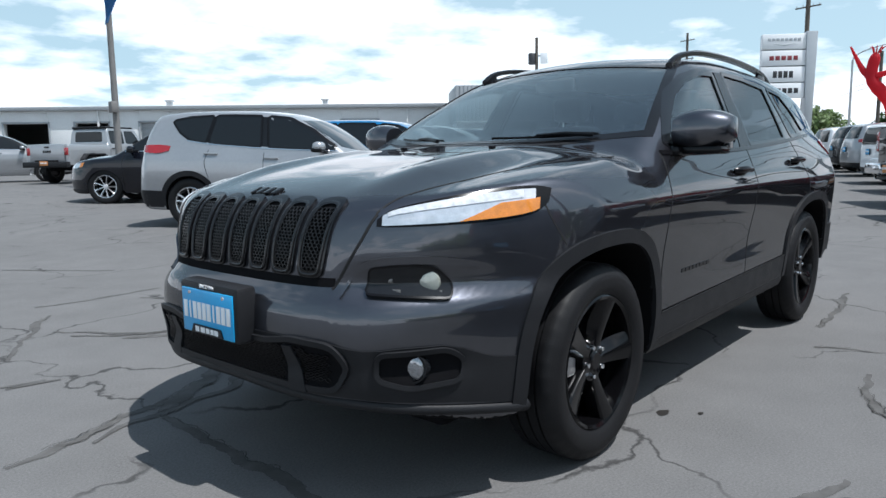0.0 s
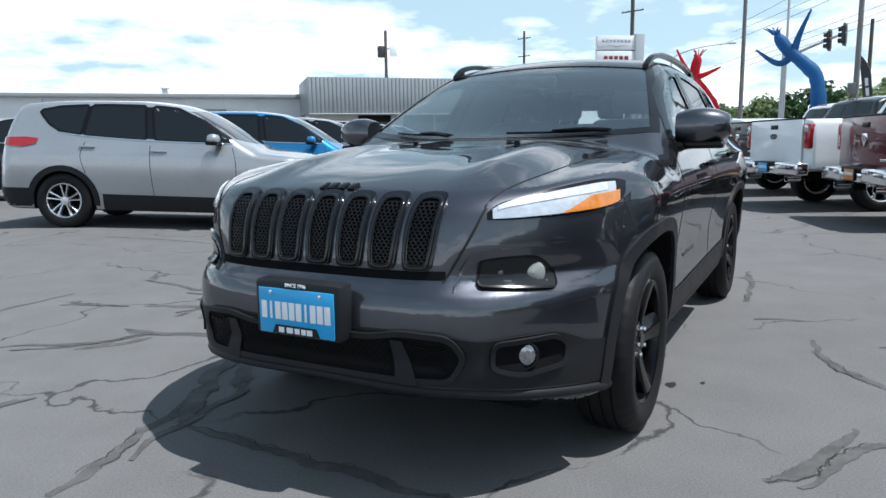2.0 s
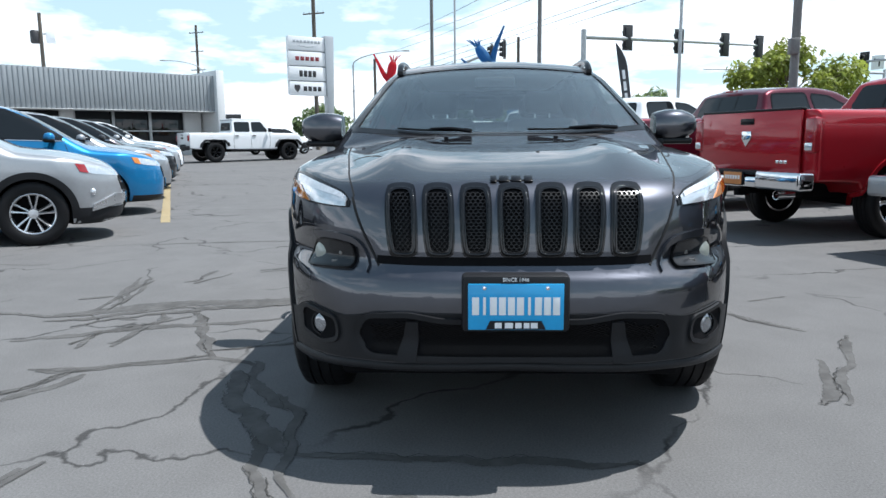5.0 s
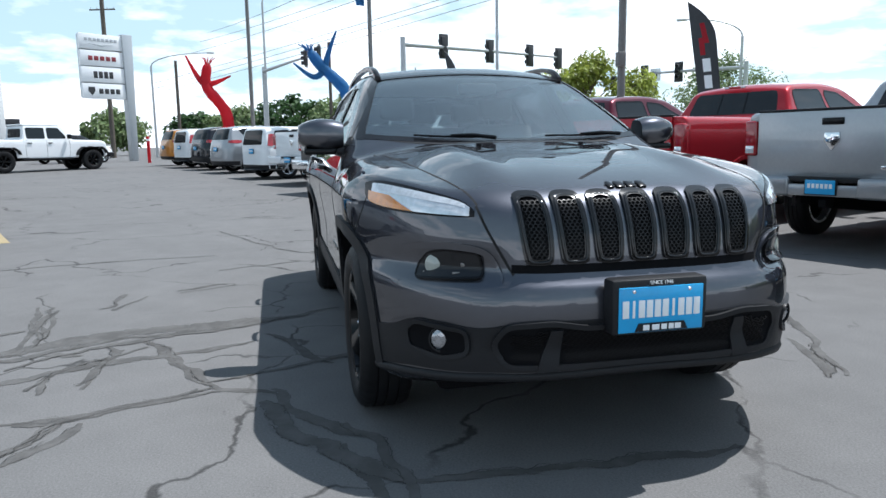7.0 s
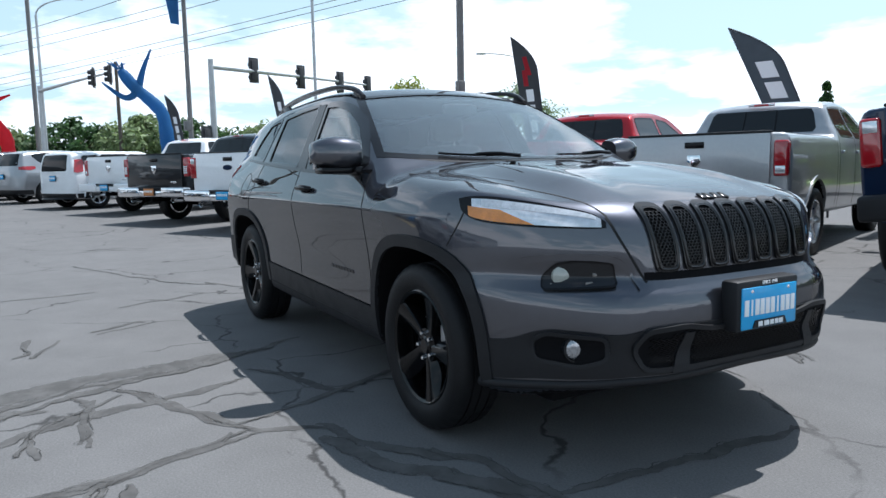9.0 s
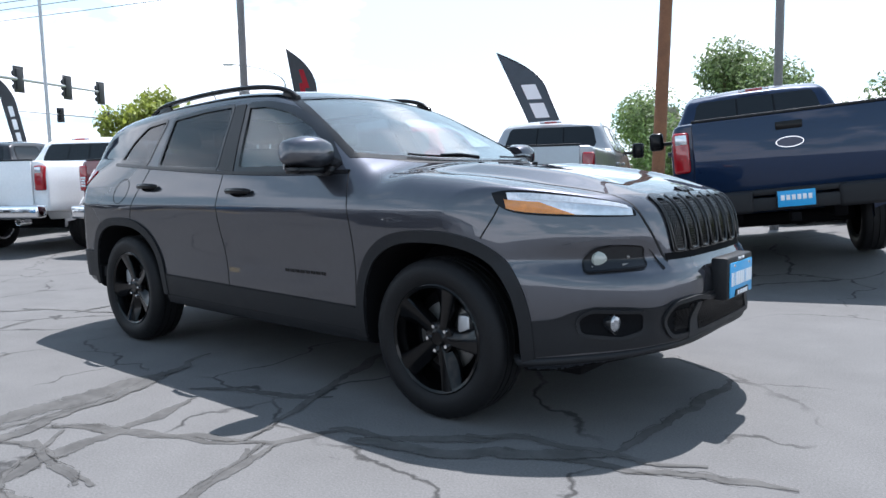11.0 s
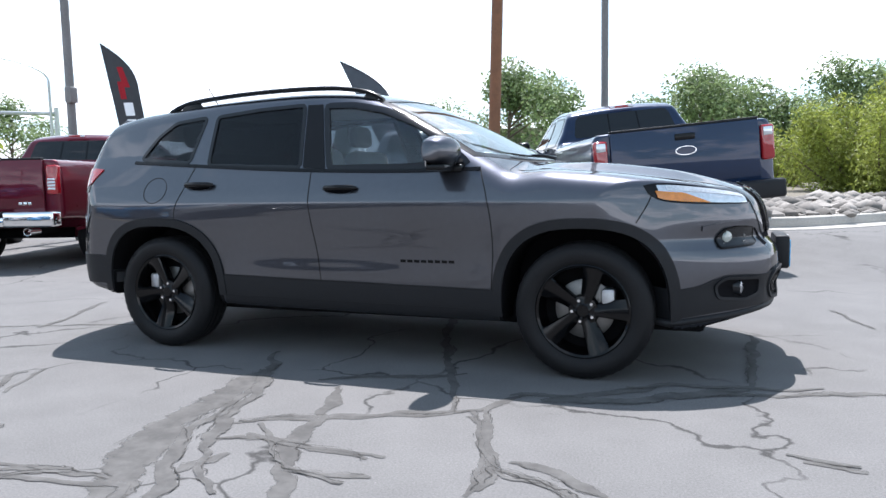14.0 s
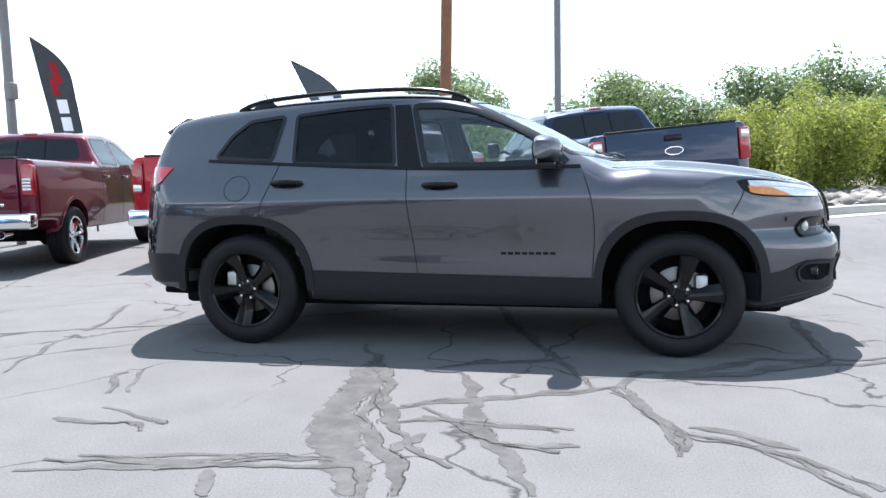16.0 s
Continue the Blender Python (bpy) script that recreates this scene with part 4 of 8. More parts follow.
for s in (-1, 1):
    pl = side_of(SUV, s)
    for nm, P, gm in (("front_door_glass", FRONT_GLASS, GLASS), ("rear_door_glass", REAR_GLASS, GLASSDARK), ("quarter_glass", QUARTER_GLASS, GLASSDARK)):
        g = obj(nm, *fill(SUV, pl, P, -0.004, 0.004), gm, CAR)
        g.visible_shadow = False
        obj(nm + "_frame", *skin(SUV, pl, offset_loop(P, 0.010), offset_loop(P, -0.026 if nm == "front_door_glass" else -0.013), 3, 0.003, 0.016, True), PIANO, CAR)
    # pillar cover between the doors, and the bead along the belt line
    obj("pillar_cover", *skin(SUV, pl, resample([(-0.365, 1.525), (-0.305, 1.14)], 12), resample([(-0.262, 1.525), (-0.155, 1.13)], 12), 3, 0.005, 0.012), GLOSSBLACK, CAR)
    obj("belt_bead", *ribbon(SUV, pl, [(-1.62, 1.205), (-1.1, 1.170), (-0.4, 1.128), (0.3, 1.104), (0.80, 1.108)], 0.018, 0.006, 0.01), GLOSSBLACK, CAR)
    # shut lines
    for nm, ln in (("front_shut_line", [(0.80, 1.11), (0.86, 0.95), (0.885, 0.75), (0.87, 0.5), (0.85, 0.30)]),
                   ("middle_shut_line", [(-0.245, 1.12), (-0.235, 0.9), (-0.195, 0.6), (-0.165, 0.30)]),
                   ("rear_shut_line", [(-1.10, 1.16), (-1.16, 1.0), (-1.215, 0.86), (-1.20, 0.80)]),
                   ("fender_shut_line", [(1.70, 1.005), (1.685, 0.93), (1.62, 0.82)]),
                   ("sill_shut_line", [(-0.88, 0.365), (0.0, 0.352), (0.86, 0.345)]),
                   ("clad_shut_line", [(-0.92, 0.492), (-0.3, 0.478), (0.3, 0.466), (0.86, 0.455)])):
        obj(nm, *ribbon(SUV, pl, ln, 0.006, 0.0075 if "sill" in nm or "clad" in nm else 0.0012), GAP, CAR)
    # plastic along the sill and round the wheel arches
    obj("sill_cladding", *skin(SUV, pl, resample([(-0.93, 0.49), (-0.3, 0.476), (0.3, 0.463), (0.90, 0.452)], 40), resample([(-0.93, 0.315), (0.90, 0.285)], 40), 6, 0.006, 0.012), CLAD, CAR)
    for ax in (1.3525, -1.3525):
        low = 0.05 if ax > 0 else 0.0
        inner, outer = SUV.arch_line(ax, 0.003, low), SUV.arch_line(ax, 0.054, low)
        obj("wheel_arch_trim", *skin(SUV, pl, outer, inner, 5, 0.010, 0.05), CLAD, CAR)
    # fuel flap
    if s < 0:
        th = np.linspace(0, 2 * math.pi, 40, endpoint=False)
        lp = np.stack([-1.372 + 0.088 * np.cos(th), 1.020 + 0.080 * np.sin(th)], 1)
        obj("fuel_flap_line", *skin(SUV, pl, offset_loop(lp, 0.0025), offset_loop(lp, -0.0025), 1, 0.0012, 0.003, True), GAP, CAR)
    # handles
    for hx, hz in ((-0.03, 1.012), (-1.03, 1.045)):
        q = SUV.side([(hx, hz)], s)[0]
        bowl = resample([(hx - 0.10, hz - 0.002), (hx - 0.04, hz + 0.020), (hx + 0.05, hz + 0.020), (hx + 0.10, hz), (hx + 0.04, hz - 0.028), (hx - 0.04, hz - 0.028)], 36, True, 2)
        hd = obj("door_handle", *fill(SUV, pl, bowl, 0.001, 0.002), GLOSSBLACK, CAR)
        pts = [(hx - 0.105, q[1] + s * 0.006, hz + 0.004), (hx - 0.085, q[1] + s * 0.026, hz + 0.006), (hx, q[1] + s * 0.034, hz + 0.008),
               (hx + 0.085, q[1] + s * 0.026, hz + 0.006), (hx + 0.105, q[1] + s * 0.006, hz + 0.003)]
        V, F = tube(pts, [0.010, 0.014, 0.015, 0.014, 0.010], 10)
        obj("grip", *([(v[0], v[1], hz + (v[2] - hz) * 1.15) for v in V], F), GLOSSBLACK, hd)
    # lettering on the door becomes plain bars
    for i in range(8):
        x0 = 0.335 + 0.0415 * i
        a = resample([(x0, 0.612), (x0 + 0.032, 0.611)], 4)
        b = resample([(x0, 0.596), (x0 + 0.032, 0.595)], 4)
        obj("door_lettering", *skin(SUV, pl, a, b, 1, 0.003, 0.004), GLOSSBLACK, CAR)
    # mirror
    mh = new("mirror")
    mh.parent = CAR
    my = s * 0.985
    V, F = [], []
    secs = 14
    for i in range(secs + 1):
        t = i / secs
        y = 0.850 + 0.228 * t
        k = math.sin(math.pi * min(1, 0.22 + 0.66 * t) if t < 0.5 else math.pi * (0.55 + 0.36 * (t - 0.5) * 2)) ** 0.5
        zc, hh = 1.200 + 0.006 * t, 0.086 * k
        dd = 0.115 * k
        for j in range(24):
            a = 2 * math.pi * j / 24
            ca, sa = math.cos(a), math.sin(a)
            px_ = 0.600 - 0.02 * t + (dd if ca > 0 else dd * 0.5) * abs(ca) ** 0.8 * (1 if ca > 0 else -1)
            V.append((px_, s * y, zc + hh * abs(sa) ** 0.75 * (1 if sa > 0 else -1)))
    for i in range(secs):
        for j in range(24):
            F.append((i * 24 + j, i * 24 + (j + 1) % 24, (i + 1) * 24 + (j + 1) % 24, (i + 1) * 24 + j))
    F += [tuple(range(24)), tuple(range(secs * 24, secs * 24 + 24))]
    obj("housing", V, F, GRANITE, mh, smooth=60)
    V, F = join(rbox(0.615, s * 0.950, 1.118, 0.11, 0.21, 0.034, 0.012), rbox(0.635, s * 0.865, 1.115, 0.15, 0.06, 0.045, 0.018))
    obj("mirror_base", V, F, GLOSSBLACK, mh)
    obj("mirror_glass", *rbox(0.566, s * 0.975, 1.192, 0.006, 0.18, 0.135, 0.02), CHROME, mh)
    # rail on the roof
    rp = np.array([(-1.50, 1.545), (-1.42, 1.580), (-1.28, 1.610), (-0.8, 1.637), (-0.3, 1.638), (-0.06, 1.612), (0.05, 1.580), (0.11, 1.540)])
    V, F = [], []
    L = resample(rp, 40, smooth=2)
    for x, z in L:
        for dy, dz in ((-0.016, -0.014), (-0.018, 0.006), (-0.010, 0.014), (0.010, 0.014), (0.018, 0.006), (0.016, -0.014)):
            V.append((x, s * (0.572 + 0.02 * (1 - ((x + 0.6) / 0.9) ** 2)) + dy, z + dz))
    for i in range(39):
        for k in range(6):
            F.append((i * 6 + k, i * 6 + (k + 1) % 6, (i + 1) * 6 + (k + 1) % 6, (i + 1) * 6 + k))
    F += [tuple(range(6)), tuple(range(39 * 6, 40 * 6))]
    rail = obj("roof_rail", V, F, GLOSSBLACK, CAR, smooth=50)
    for fx, fl, fz in ((-1.30, 0.20, 1.560), (0.02, 0.08, 1.560)):
        ps = [(fx - fl / 2 - 0.02, fz - 0.03), (fx + fl / 2 + 0.02, fz - 0.03), (fx + fl / 2 * 0.5, fz + 0.038), (fx - fl / 2 * 0.5, fz + 0.038)]
        obj("rail_foot", *prism(ps, "xz", s * 0.574, s * 0.594, 0.006), GLOSSBLACK, rail)

# screens
g = obj("windscreen", *skin(SUV, SUV.above, SCREEN_TOP, SCREEN_LOW, 16, -0.002, 0.005), SCREEN, CAR)
g.visible_shadow = False
loop = resample(SCREEN_LOOP, 160, True)
obj("windscreen_surround", *skin(SUV, SUV.above, offset_loop(loop, 0.022), offset_loop(loop, -0.022), 2, 0.002, 0.010, True), GLOSSBLACK, CAR)
g = obj("rear_window", *fill(SUV, back_of(SUV), BACK_LOOP, -0.002, 0.004), REARGLASS, CAR)
g.visible_shadow = False
obj("rear_window_frame", *skin(SUV, back_of(SUV), offset_loop(BACK_LOOP, 0.03), offset_loop(BACK_LOOP, -0.01), 2, 0.002, 0.01, True), GLOSSBLACK, CAR)
obj("roof_spoiler", *prism([(-2.12, 1.430), (-1.95, 1.522), (-1.88, 1.515), (-2.08, 1.400)], "xz", -0.52, 0.52, 0.008), GRANITE, CAR)
V, F = tube([(-1.50, 0.0, 1.575), (-1.54, 0.0, 1.63), (-1.64, 0.0, 1.79)], [0.016, 0.006, 0.004], 8)
obj("antenna", V, F, GLOSSBLACK, CAR)

# bonnet shut lines and washer jets
for s in (-1, 1):
    ln = [(0.98, s * 0.735), (1.40, s * 0.690), (1.75, s * 0.630), (2.02, s * 0.585), (2.13, s * 0.55)]
    obj("bonnet_shut_line", *ribbon(SUV, SUV.above, ln, 0.006), GAP, CAR)
    obj("bonnet_front_line", *ribbon(SUV, front_of(SUV), [(s * 0.555, 0.94), (s * 0.53, 0.86), (s * 0.47, 0.745), (s * 0.455, 0.715)], 0.008, 0.002), GAP, CAR)
    q = SUV.above([(1.16, s * 0.26)])[0]
    obj("washer_jet", *rbox(q[0], q[1], q[2] + 0.006, 0.03, 0.022, 0.014, 0.005), GLOSSBLACK, CAR)
    # wiper, resting along the foot of the screen
    y0, y1 = (-0.14, -0.52) if s < 0 else (0.60, 0.14)
    wp = []
    for t in np.linspace(0, 1, 12):
        yy = y0 + (y1 - y0) * t
        wp.append(SUV.above([(1.02 - 0.27 * (yy / 0.775) ** 2 - 0.004 - 0.012 * t, yy)])[0] + np.array((0.004, 0, 0.014)))
    w = obj("wiper", *tube(wp, 0.006, 6), GLOSSBLACK, CAR)
    obj("wiper_arm", *tube([wp[0] + np.array((0.045, 0.0, -0.004)), wp[3] + np.array((0.018, 0, 0.010)), wp[6] + np.array((0, 0, 0.008))], [0.011, 0.009, 0.005], 8), GLOSSBLACK, w)
V, F = skin(SUV, SUV.above, np.stack([1.068 - 0.27 * np.linspace(-1, 1, 30) ** 2, np.linspace(-0.70, 0.70, 30)], 1),
            np.stack([1.092 - 0.27 * np.linspace(-1, 1, 30) ** 2, np.linspace(-0.70, 0.70, 30)], 1), 2, 0.001, 0.006)
obj("cowl", V, F, CLAD, CAR)

# grille: seven tall slots, each with a bright rim and a honeycomb
FR = front_of(SUV)


def slot_loop(yc, grow=0.0):
    w0, w1 = 0.040 + grow, 0.036 + grow
    lean = -yc * 0.035
    P = [(yc - w0 + lean * 0, 0.958 + grow - 0.008), (yc - w0 * 0.6, 0.966 + grow), (yc + w0 * 0.6, 0.966 + grow), (yc + w0, 0.958 + grow - 0.008),
         (yc + w1 + lean, 0.772 - grow), (yc + w1 * 0.6 + lean, 0.762 - grow), (yc - w1 * 0.6 + lean, 0.762 - grow), (yc - w1 + lean, 0.772 - grow)]
    return resample(P, 48, True, 2)


for i in range(7):
    yc = (i - 3) * 0.1275
    slot = obj("grille_slot", *skin(SUV, FR, slot_loop(yc, 0.016), slot_loop(yc, -0.003), 3, 0.009, 0.026, True), PIANO, CAR)
    lp = FR(slot_loop(yc, 0.006))
    obj("slot_edge", *tube(np.vstack([lp, lp[:2]]) + (0.009, 0, 0), 0.0055, 8, False), PIANO, slot, smooth=60)
    obj("slot_back", *fill(SUV, FR, slot_loop(yc, 0.0), 0.0015, 0.004), WELL, slot)
    V, F = [], []
    hx = 0.0088
    for r in range(20):
        for c in range(-5, 6):
            cy = yc + c * hx * 1.9 + (hx * 0.95 if r % 2 else 0) - yc * 0.035 * (1 - r / 19)
            cz = 0.772 + r * hx * 1.16
            lim = 0.034 + 0.004 * r / 19 - 0.008
            if abs(cy - yc + yc * 0.035 * (1 - r / 19)) > lim or cz > 0.955:
                continue
            ang = np.radians(np.arange(6) * 60 + 30)
            ring = [np.stack([cy + q * np.cos(ang), cz + q * 0.8 * np.sin(ang)], 1) for q in (hx * 1.04, hx * 0.80)]
            v, f = skin(SUV, FR, ring[0], ring[1], 1, 0.008, 0.006, True)
            o = len(V)
            V += v
            F += [tuple(k + o for k in q) for q in f]
    obj("honeycomb", V, F, mat("mesh_black", (0.010, 0.010, 0.011), 0.28, vary=0.05, spec=0.3), slot, smooth=0)
obj("grille_lower_lip", *ribbon(SUV, FR, [(-0.46, 0.735), (-0.25, 0.732), (0.25, 0.732), (0.46, 0.735)], 0.028, 0.002, 0.012, 40), WELL, CAR)

# badge on the bonnet as a plain shape
bz = 1.005
bp = SUV.above([(2.135, 0.0)])[0]
badge = obj("badge", *moved(join(*[rbox(0, yy, 0, 0.045, ww, 0.010, 0.004) for yy, ww in ((-0.064, 0.022), (-0.028, 0.034), (0.014, 0.034), (0.056, 0.030))],
                                 rbox(0.004, 0, -0.004, 0.012, 0.145, 0.006, 0.002)), pose(bp[0] - 0.01, 0.0, bp[2] + 0.008, 0, 24, 0)), GLOSSBLACK, CAR)

# lower face in grained plastic, with its wide intake
NR = round_nose(SUV)
ARC = 0.021        # metres of skin for one degree


def nose_loop(P, n, r, s=1):
    """An outline round the nose in (degrees, z), in skin metres, with rounded corners."""
    return rounded([(a * ARC * s, z) for a, z in P], n, r)


def NM(Q):
    return NR(np.asarray(Q) / (ARC, 1.0))


ph = np.concatenate([np.linspace(-53, -46, 8), np.linspace(-44, -24, 20), np.linspace(-23, 23, 30), np.linspace(24, 44, 20), np.linspace(46, 53, 8)])


def clad_top(a):
    a = abs(a)
    return float(np.interp(a, [0, 19, 22, 24.5, 27, 29, 32, 38, 41, 45, 55, 76], [0.565, 0.572, 0.564, 0.550, 0.543, 0.543, 0.549, 0.552, 0.535, 0.50, 0.475, 0.455]))


A = np.stack([ph, [clad_top(a) for a in ph]], 1)
B = np.stack([ph, np.interp(np.abs(ph), [0, 25, 40, 52, 76], [0.40, 0.392, 0.365, 0.33, 0.305])], 1)
obj("bumper_cladding", *skin(SUV, NR, A, B, 10, 0.005, 0.012), CLAD, CAR)
lip = [SUV.end([(a, float(np.interp(abs(a), [0, 25, 40, 53], [0.392, 0.380, 0.345, 0.315])))], True)[0] + np.array((-0.012, 0, -0.008)) for a in np.linspace(-53, 53, 50)]
obj("bumper_lip", *tube(lip, 0.020, 8), CLAD, CAR, smooth=60)
intake = nose_loop([(-25.0, 0.49), (-22.8, 0.552), (-16, 0.562), (-11, 0.543), (11, 0.543), (16, 0.562), (22.8, 0.552), (25.0, 0.49), (23.0, 0.416), (-23.0, 0.416)], 120, 0.03)
obj("intake_back", *skin(SUV, NM, intake, np.array([0, 0.48]) + (intake - np.array([0, 0.48])) * 0.03, 8, 0.008, 0.010, True), WELL, CAR)
obj("intake_rim", *skin(SUV, NM, offset_loop(intake, 0.012), offset_loop(intake, -0.004), 2, 0.016, 0.02, True), CLAD, CAR)
V, F = [], []
for r in range(9):
    zz = 0.428 + r * 0.0135
    for c in range(-20, 21):
        a = c * 1.12 + (0.56 if r % 2 else 0)
        if abs(a) > 22 - (3 if r in (0, 8) else 0) or 14.4 < abs(a) < 16.6:
            continue
        rg = [np.array([(a - 0.55 * q, zz), (a, zz + 0.0075 * q), (a + 0.55 * q, zz), (a, zz - 0.0075 * q)]) for q in (1.0, 0.72)]
        v, f = skin(SUV, NR, rg[0], rg[1], 1, 0.013, 0.006, True)
        o = len(V)
        V += v
        F += [tuple(k + o for k in q) for q in f]
tagged(obj("intake_mesh", V, F, GLOSSBLACK, CAR, smooth=0), kind="stuff")
for s in (-1, 1):
    obj("intake_post", *skin(SUV, NR, resample([(s * 14.6, 0.545), (s * 15.2, 0.40)], 8), resample([(s * 16.4, 0.545), (s * 18.4, 0.40)], 8), 2, 0.018, 0.02), CLAD, CAR)
    # fog lamp in its bezel
    fl = nose_loop([(28.8, 0.452), (29.0, 0.530), (38.5, 0.538), (40.8, 0.505), (40.2, 0.440), (33, 0.424)], 60, 0.025, s)
    fb = obj("fog_lamp", *fill(SUV, NM, fl, 0.0075, 0.003), WELL, CAR, "round clear fog lamp in a black bezel")
    obj("fog_bezel", *skin(SUV, NM, offset_loop(fl, 0.010), offset_loop(fl, -0.004), 2, 0.014, 0.018, True), CLAD, fb)
    q = SUV.end([(s * 34.0, 0.485)], True)[0]
    m = pose(q[0] + 0.016, q[1], q[2], 0, 0, s * 16)
    obj("fog_lens", *moved(lathe([(0.0, 0.008), (0.022, 0.006), (0.036, 0.002), (0.041, -0.004), (0.041, -0.03)], 28, "x"), m), mat("fog_glass", (0.30, 0.31, 0.33), 0.12, 0.7, vary=0.3, scale=60, coat=1.0), fb, smooth=50)
    obj("fog_ring", *moved(lathe([(0.041, -0.03), (0.042, 0.004), (0.047, 0.004), (0.048, -0.03)], 28, "x"), m), LAMPDARK, fb, smooth=50)
    # slim upper lamp: dark housing, clear light bar, amber marker
    top = np.array([(57.5, 1.004), (55, 1.014), (50, 1.014), (44, 1.002), (38.5, 0.987), (32.5, 0.965), (30, 0.950), (28.4, 0.925)]) * (s, 1)
    low = np.array([(56.5, 0.962), (54, 0.930), (49.5, 0.915), (43, 0.908), (38, 0.905), (32.5, 0.903), (30, 0.903), (28.4, 0.905)]) * (s, 1)
    A, B = resample(top, 36, smooth=1), resample(low, 36, smooth=1)
    hl = obj("headlamp", *skin(SUV, NR, A, B, 6, 0.003, 0.008), GLOSSBLACK, CAR, "slim headlamp with clear bar and amber marker")
    c0, c1 = A * 0.88 + B * 0.12, A * 0.09 + B * 0.91
    obj("lens_bar", *skin(SUV, NR, c0[4:35], c1[4:35], 4, 0.007, 0.006), CLEARLAMP, hl)
    obj("light_bar", *skin(SUV, NR, (c0 * 0.97 + c1 * 0.03)[7:34], (c0 * 0.66 + c1 * 0.34)[7:34], 2, 0.010, 0.006), mat("led_bar", (0.58, 0.60, 0.63), 0.15, 0.2, vary=0.35, scale=60, coat=1.0), hl)
    obj("amber_marker", *skin(SUV, NR, resample((c0 * 0.56 + c1 * 0.44)[3:13], 14), resample(c1[3:21], 14), 3, 0.011, 0.006), AMBER, hl)
    # main lamp in the bumper, smoked
    lp = nose_loop([(26.8, 0.700), (27.4, 0.784), (33, 0.792), (36.8, 0.780), (39.0, 0.735), (39.2, 0.684)], 60, 0.018, s)
    bl = obj("bumper_lamp", *fill(SUV, NM, lp, 0.010, 0.006), LAMPDARK, CAR, "smoked lamp set into the bumper")
    obj("lamp_rim", *skin(SUV, NM, offset_loop(lp, 0.004), offset_loop(lp, -0.002), 2, 0.012, 0.016, True), GLOSSBLACK, bl)
    q = SUV.end([(s * 35.5, 0.735)], True)[0]
    obj("projector", *moved(lathe([(0.0, 0.011), (0.025, 0.008), (0.039, 0.002), (0.042, -0.01)], 24, "x"), pose(q[0] + 0.006, q[1] + s * 0.004, q[2], 0, 0, s * 30)), mat("projector_glass", (0.30, 0.32, 0.29), 0.06, vary=0.1, coat=1.0), bl, smooth=50)
    for aa, zz, ww in ((31.0, 0.712, 0.050), (30.2, 0.742, 0.030), (37.6, 0.705, 0.020)):
        q = SUV.end([(s * aa, zz)], True)[0]
        obj("reflector", *moved(rbox(0, 0, 0, 0.006, ww, 0.014, 0.003), pose(q[0] + 0.0085, q[1], q[2], 0, 0, s * (aa - 6))), STEEL, bl)
    # lip of the scoop above the lamp
    obj("lamp_brow", *ribbon(SUV, NR, [(s * 23.5, 0.70), (s * 25.2, 0.78), (s * 29, 0.806), (s * 37, 0.806), (s * 43, 0.785)], 0.022, 0.009, 0.02, 40), GRANITE, CAR)

# registration holder, the lettering as plain bars
hold = obj("plate_holder", *rbox(2.345, 0, 0.615, 0.075, 0.345, 0.185, 0.014), CLAD, CAR, "black holder with a sky-blue advertising plate")
obj("plate", *rbox(2.385, 0, 0.607, 0.006, 0.304, 0.150, 0.003), PLATEBLUE, hold, "sky-blue plate with pale bars")
for i, yy in enumerate(np.linspace(-0.128, 0.128, 10)):
    if i in (1, 6):
        obj("plate_bar", *rbox(2.389, yy, 0.610, 0.003, 0.009, 0.058, 0.001), PLATEWHITE, hold)
    else:
        obj("plate_bar", *rbox(2.389, yy, 0.610, 0.003, 0.0225, 0.058, 0.001), PLATEWHITE, hold)
obj("holder_band", *prism([(-0.095, 0.535), (0.095, 0.535), (0.082, 0.562), (-0.082, 0.562)], "yz", 2.386, 2.392), CLAD, hold)
for yy, ww in ((-0.056, 0.022), (-0.022, 0.026), (0.008, 0.02), (0.034, 0.018), (0.058, 0.022)):
    obj("holder_mark", *rbox(2.393, yy, 0.548, 0.002, ww, 0.018, 0.0005), PLATEWHITE, hold)
for yy in (-0.10, 0.10):
    obj("plate_screw", *moved(lathe([(0, 0.004), (0.006, 0.003), (0.007, 0)], 12, "x"), pose(2.388, yy, 0.668)), CHROME, hold)


def words(text, size, m, material, parent, name="lettering"):
    """Readable words in the built-in font, as a mesh."""
    cu = bpy.data.curves.new(name, "FONT")
    cu.body, cu.size, cu.extrude = text, size, 0.001
    cu.align_x, cu.align_y = "CENTER", "CENTER"
    tmp = bpy.data.objects.new(name, cu)
    me = bpy.data.meshes.new_from_object(tmp)
    bpy.data.objects.remove(tmp)
    me.materials.append(material)
    me.transform(m)
    ob = new(name, me)
    ob.parent = parent
    return ob


words("SINCE 1946", 0.017, pose(2.385, 0, 0.694, 90, 0, 90), PLATEWHITE, hold)

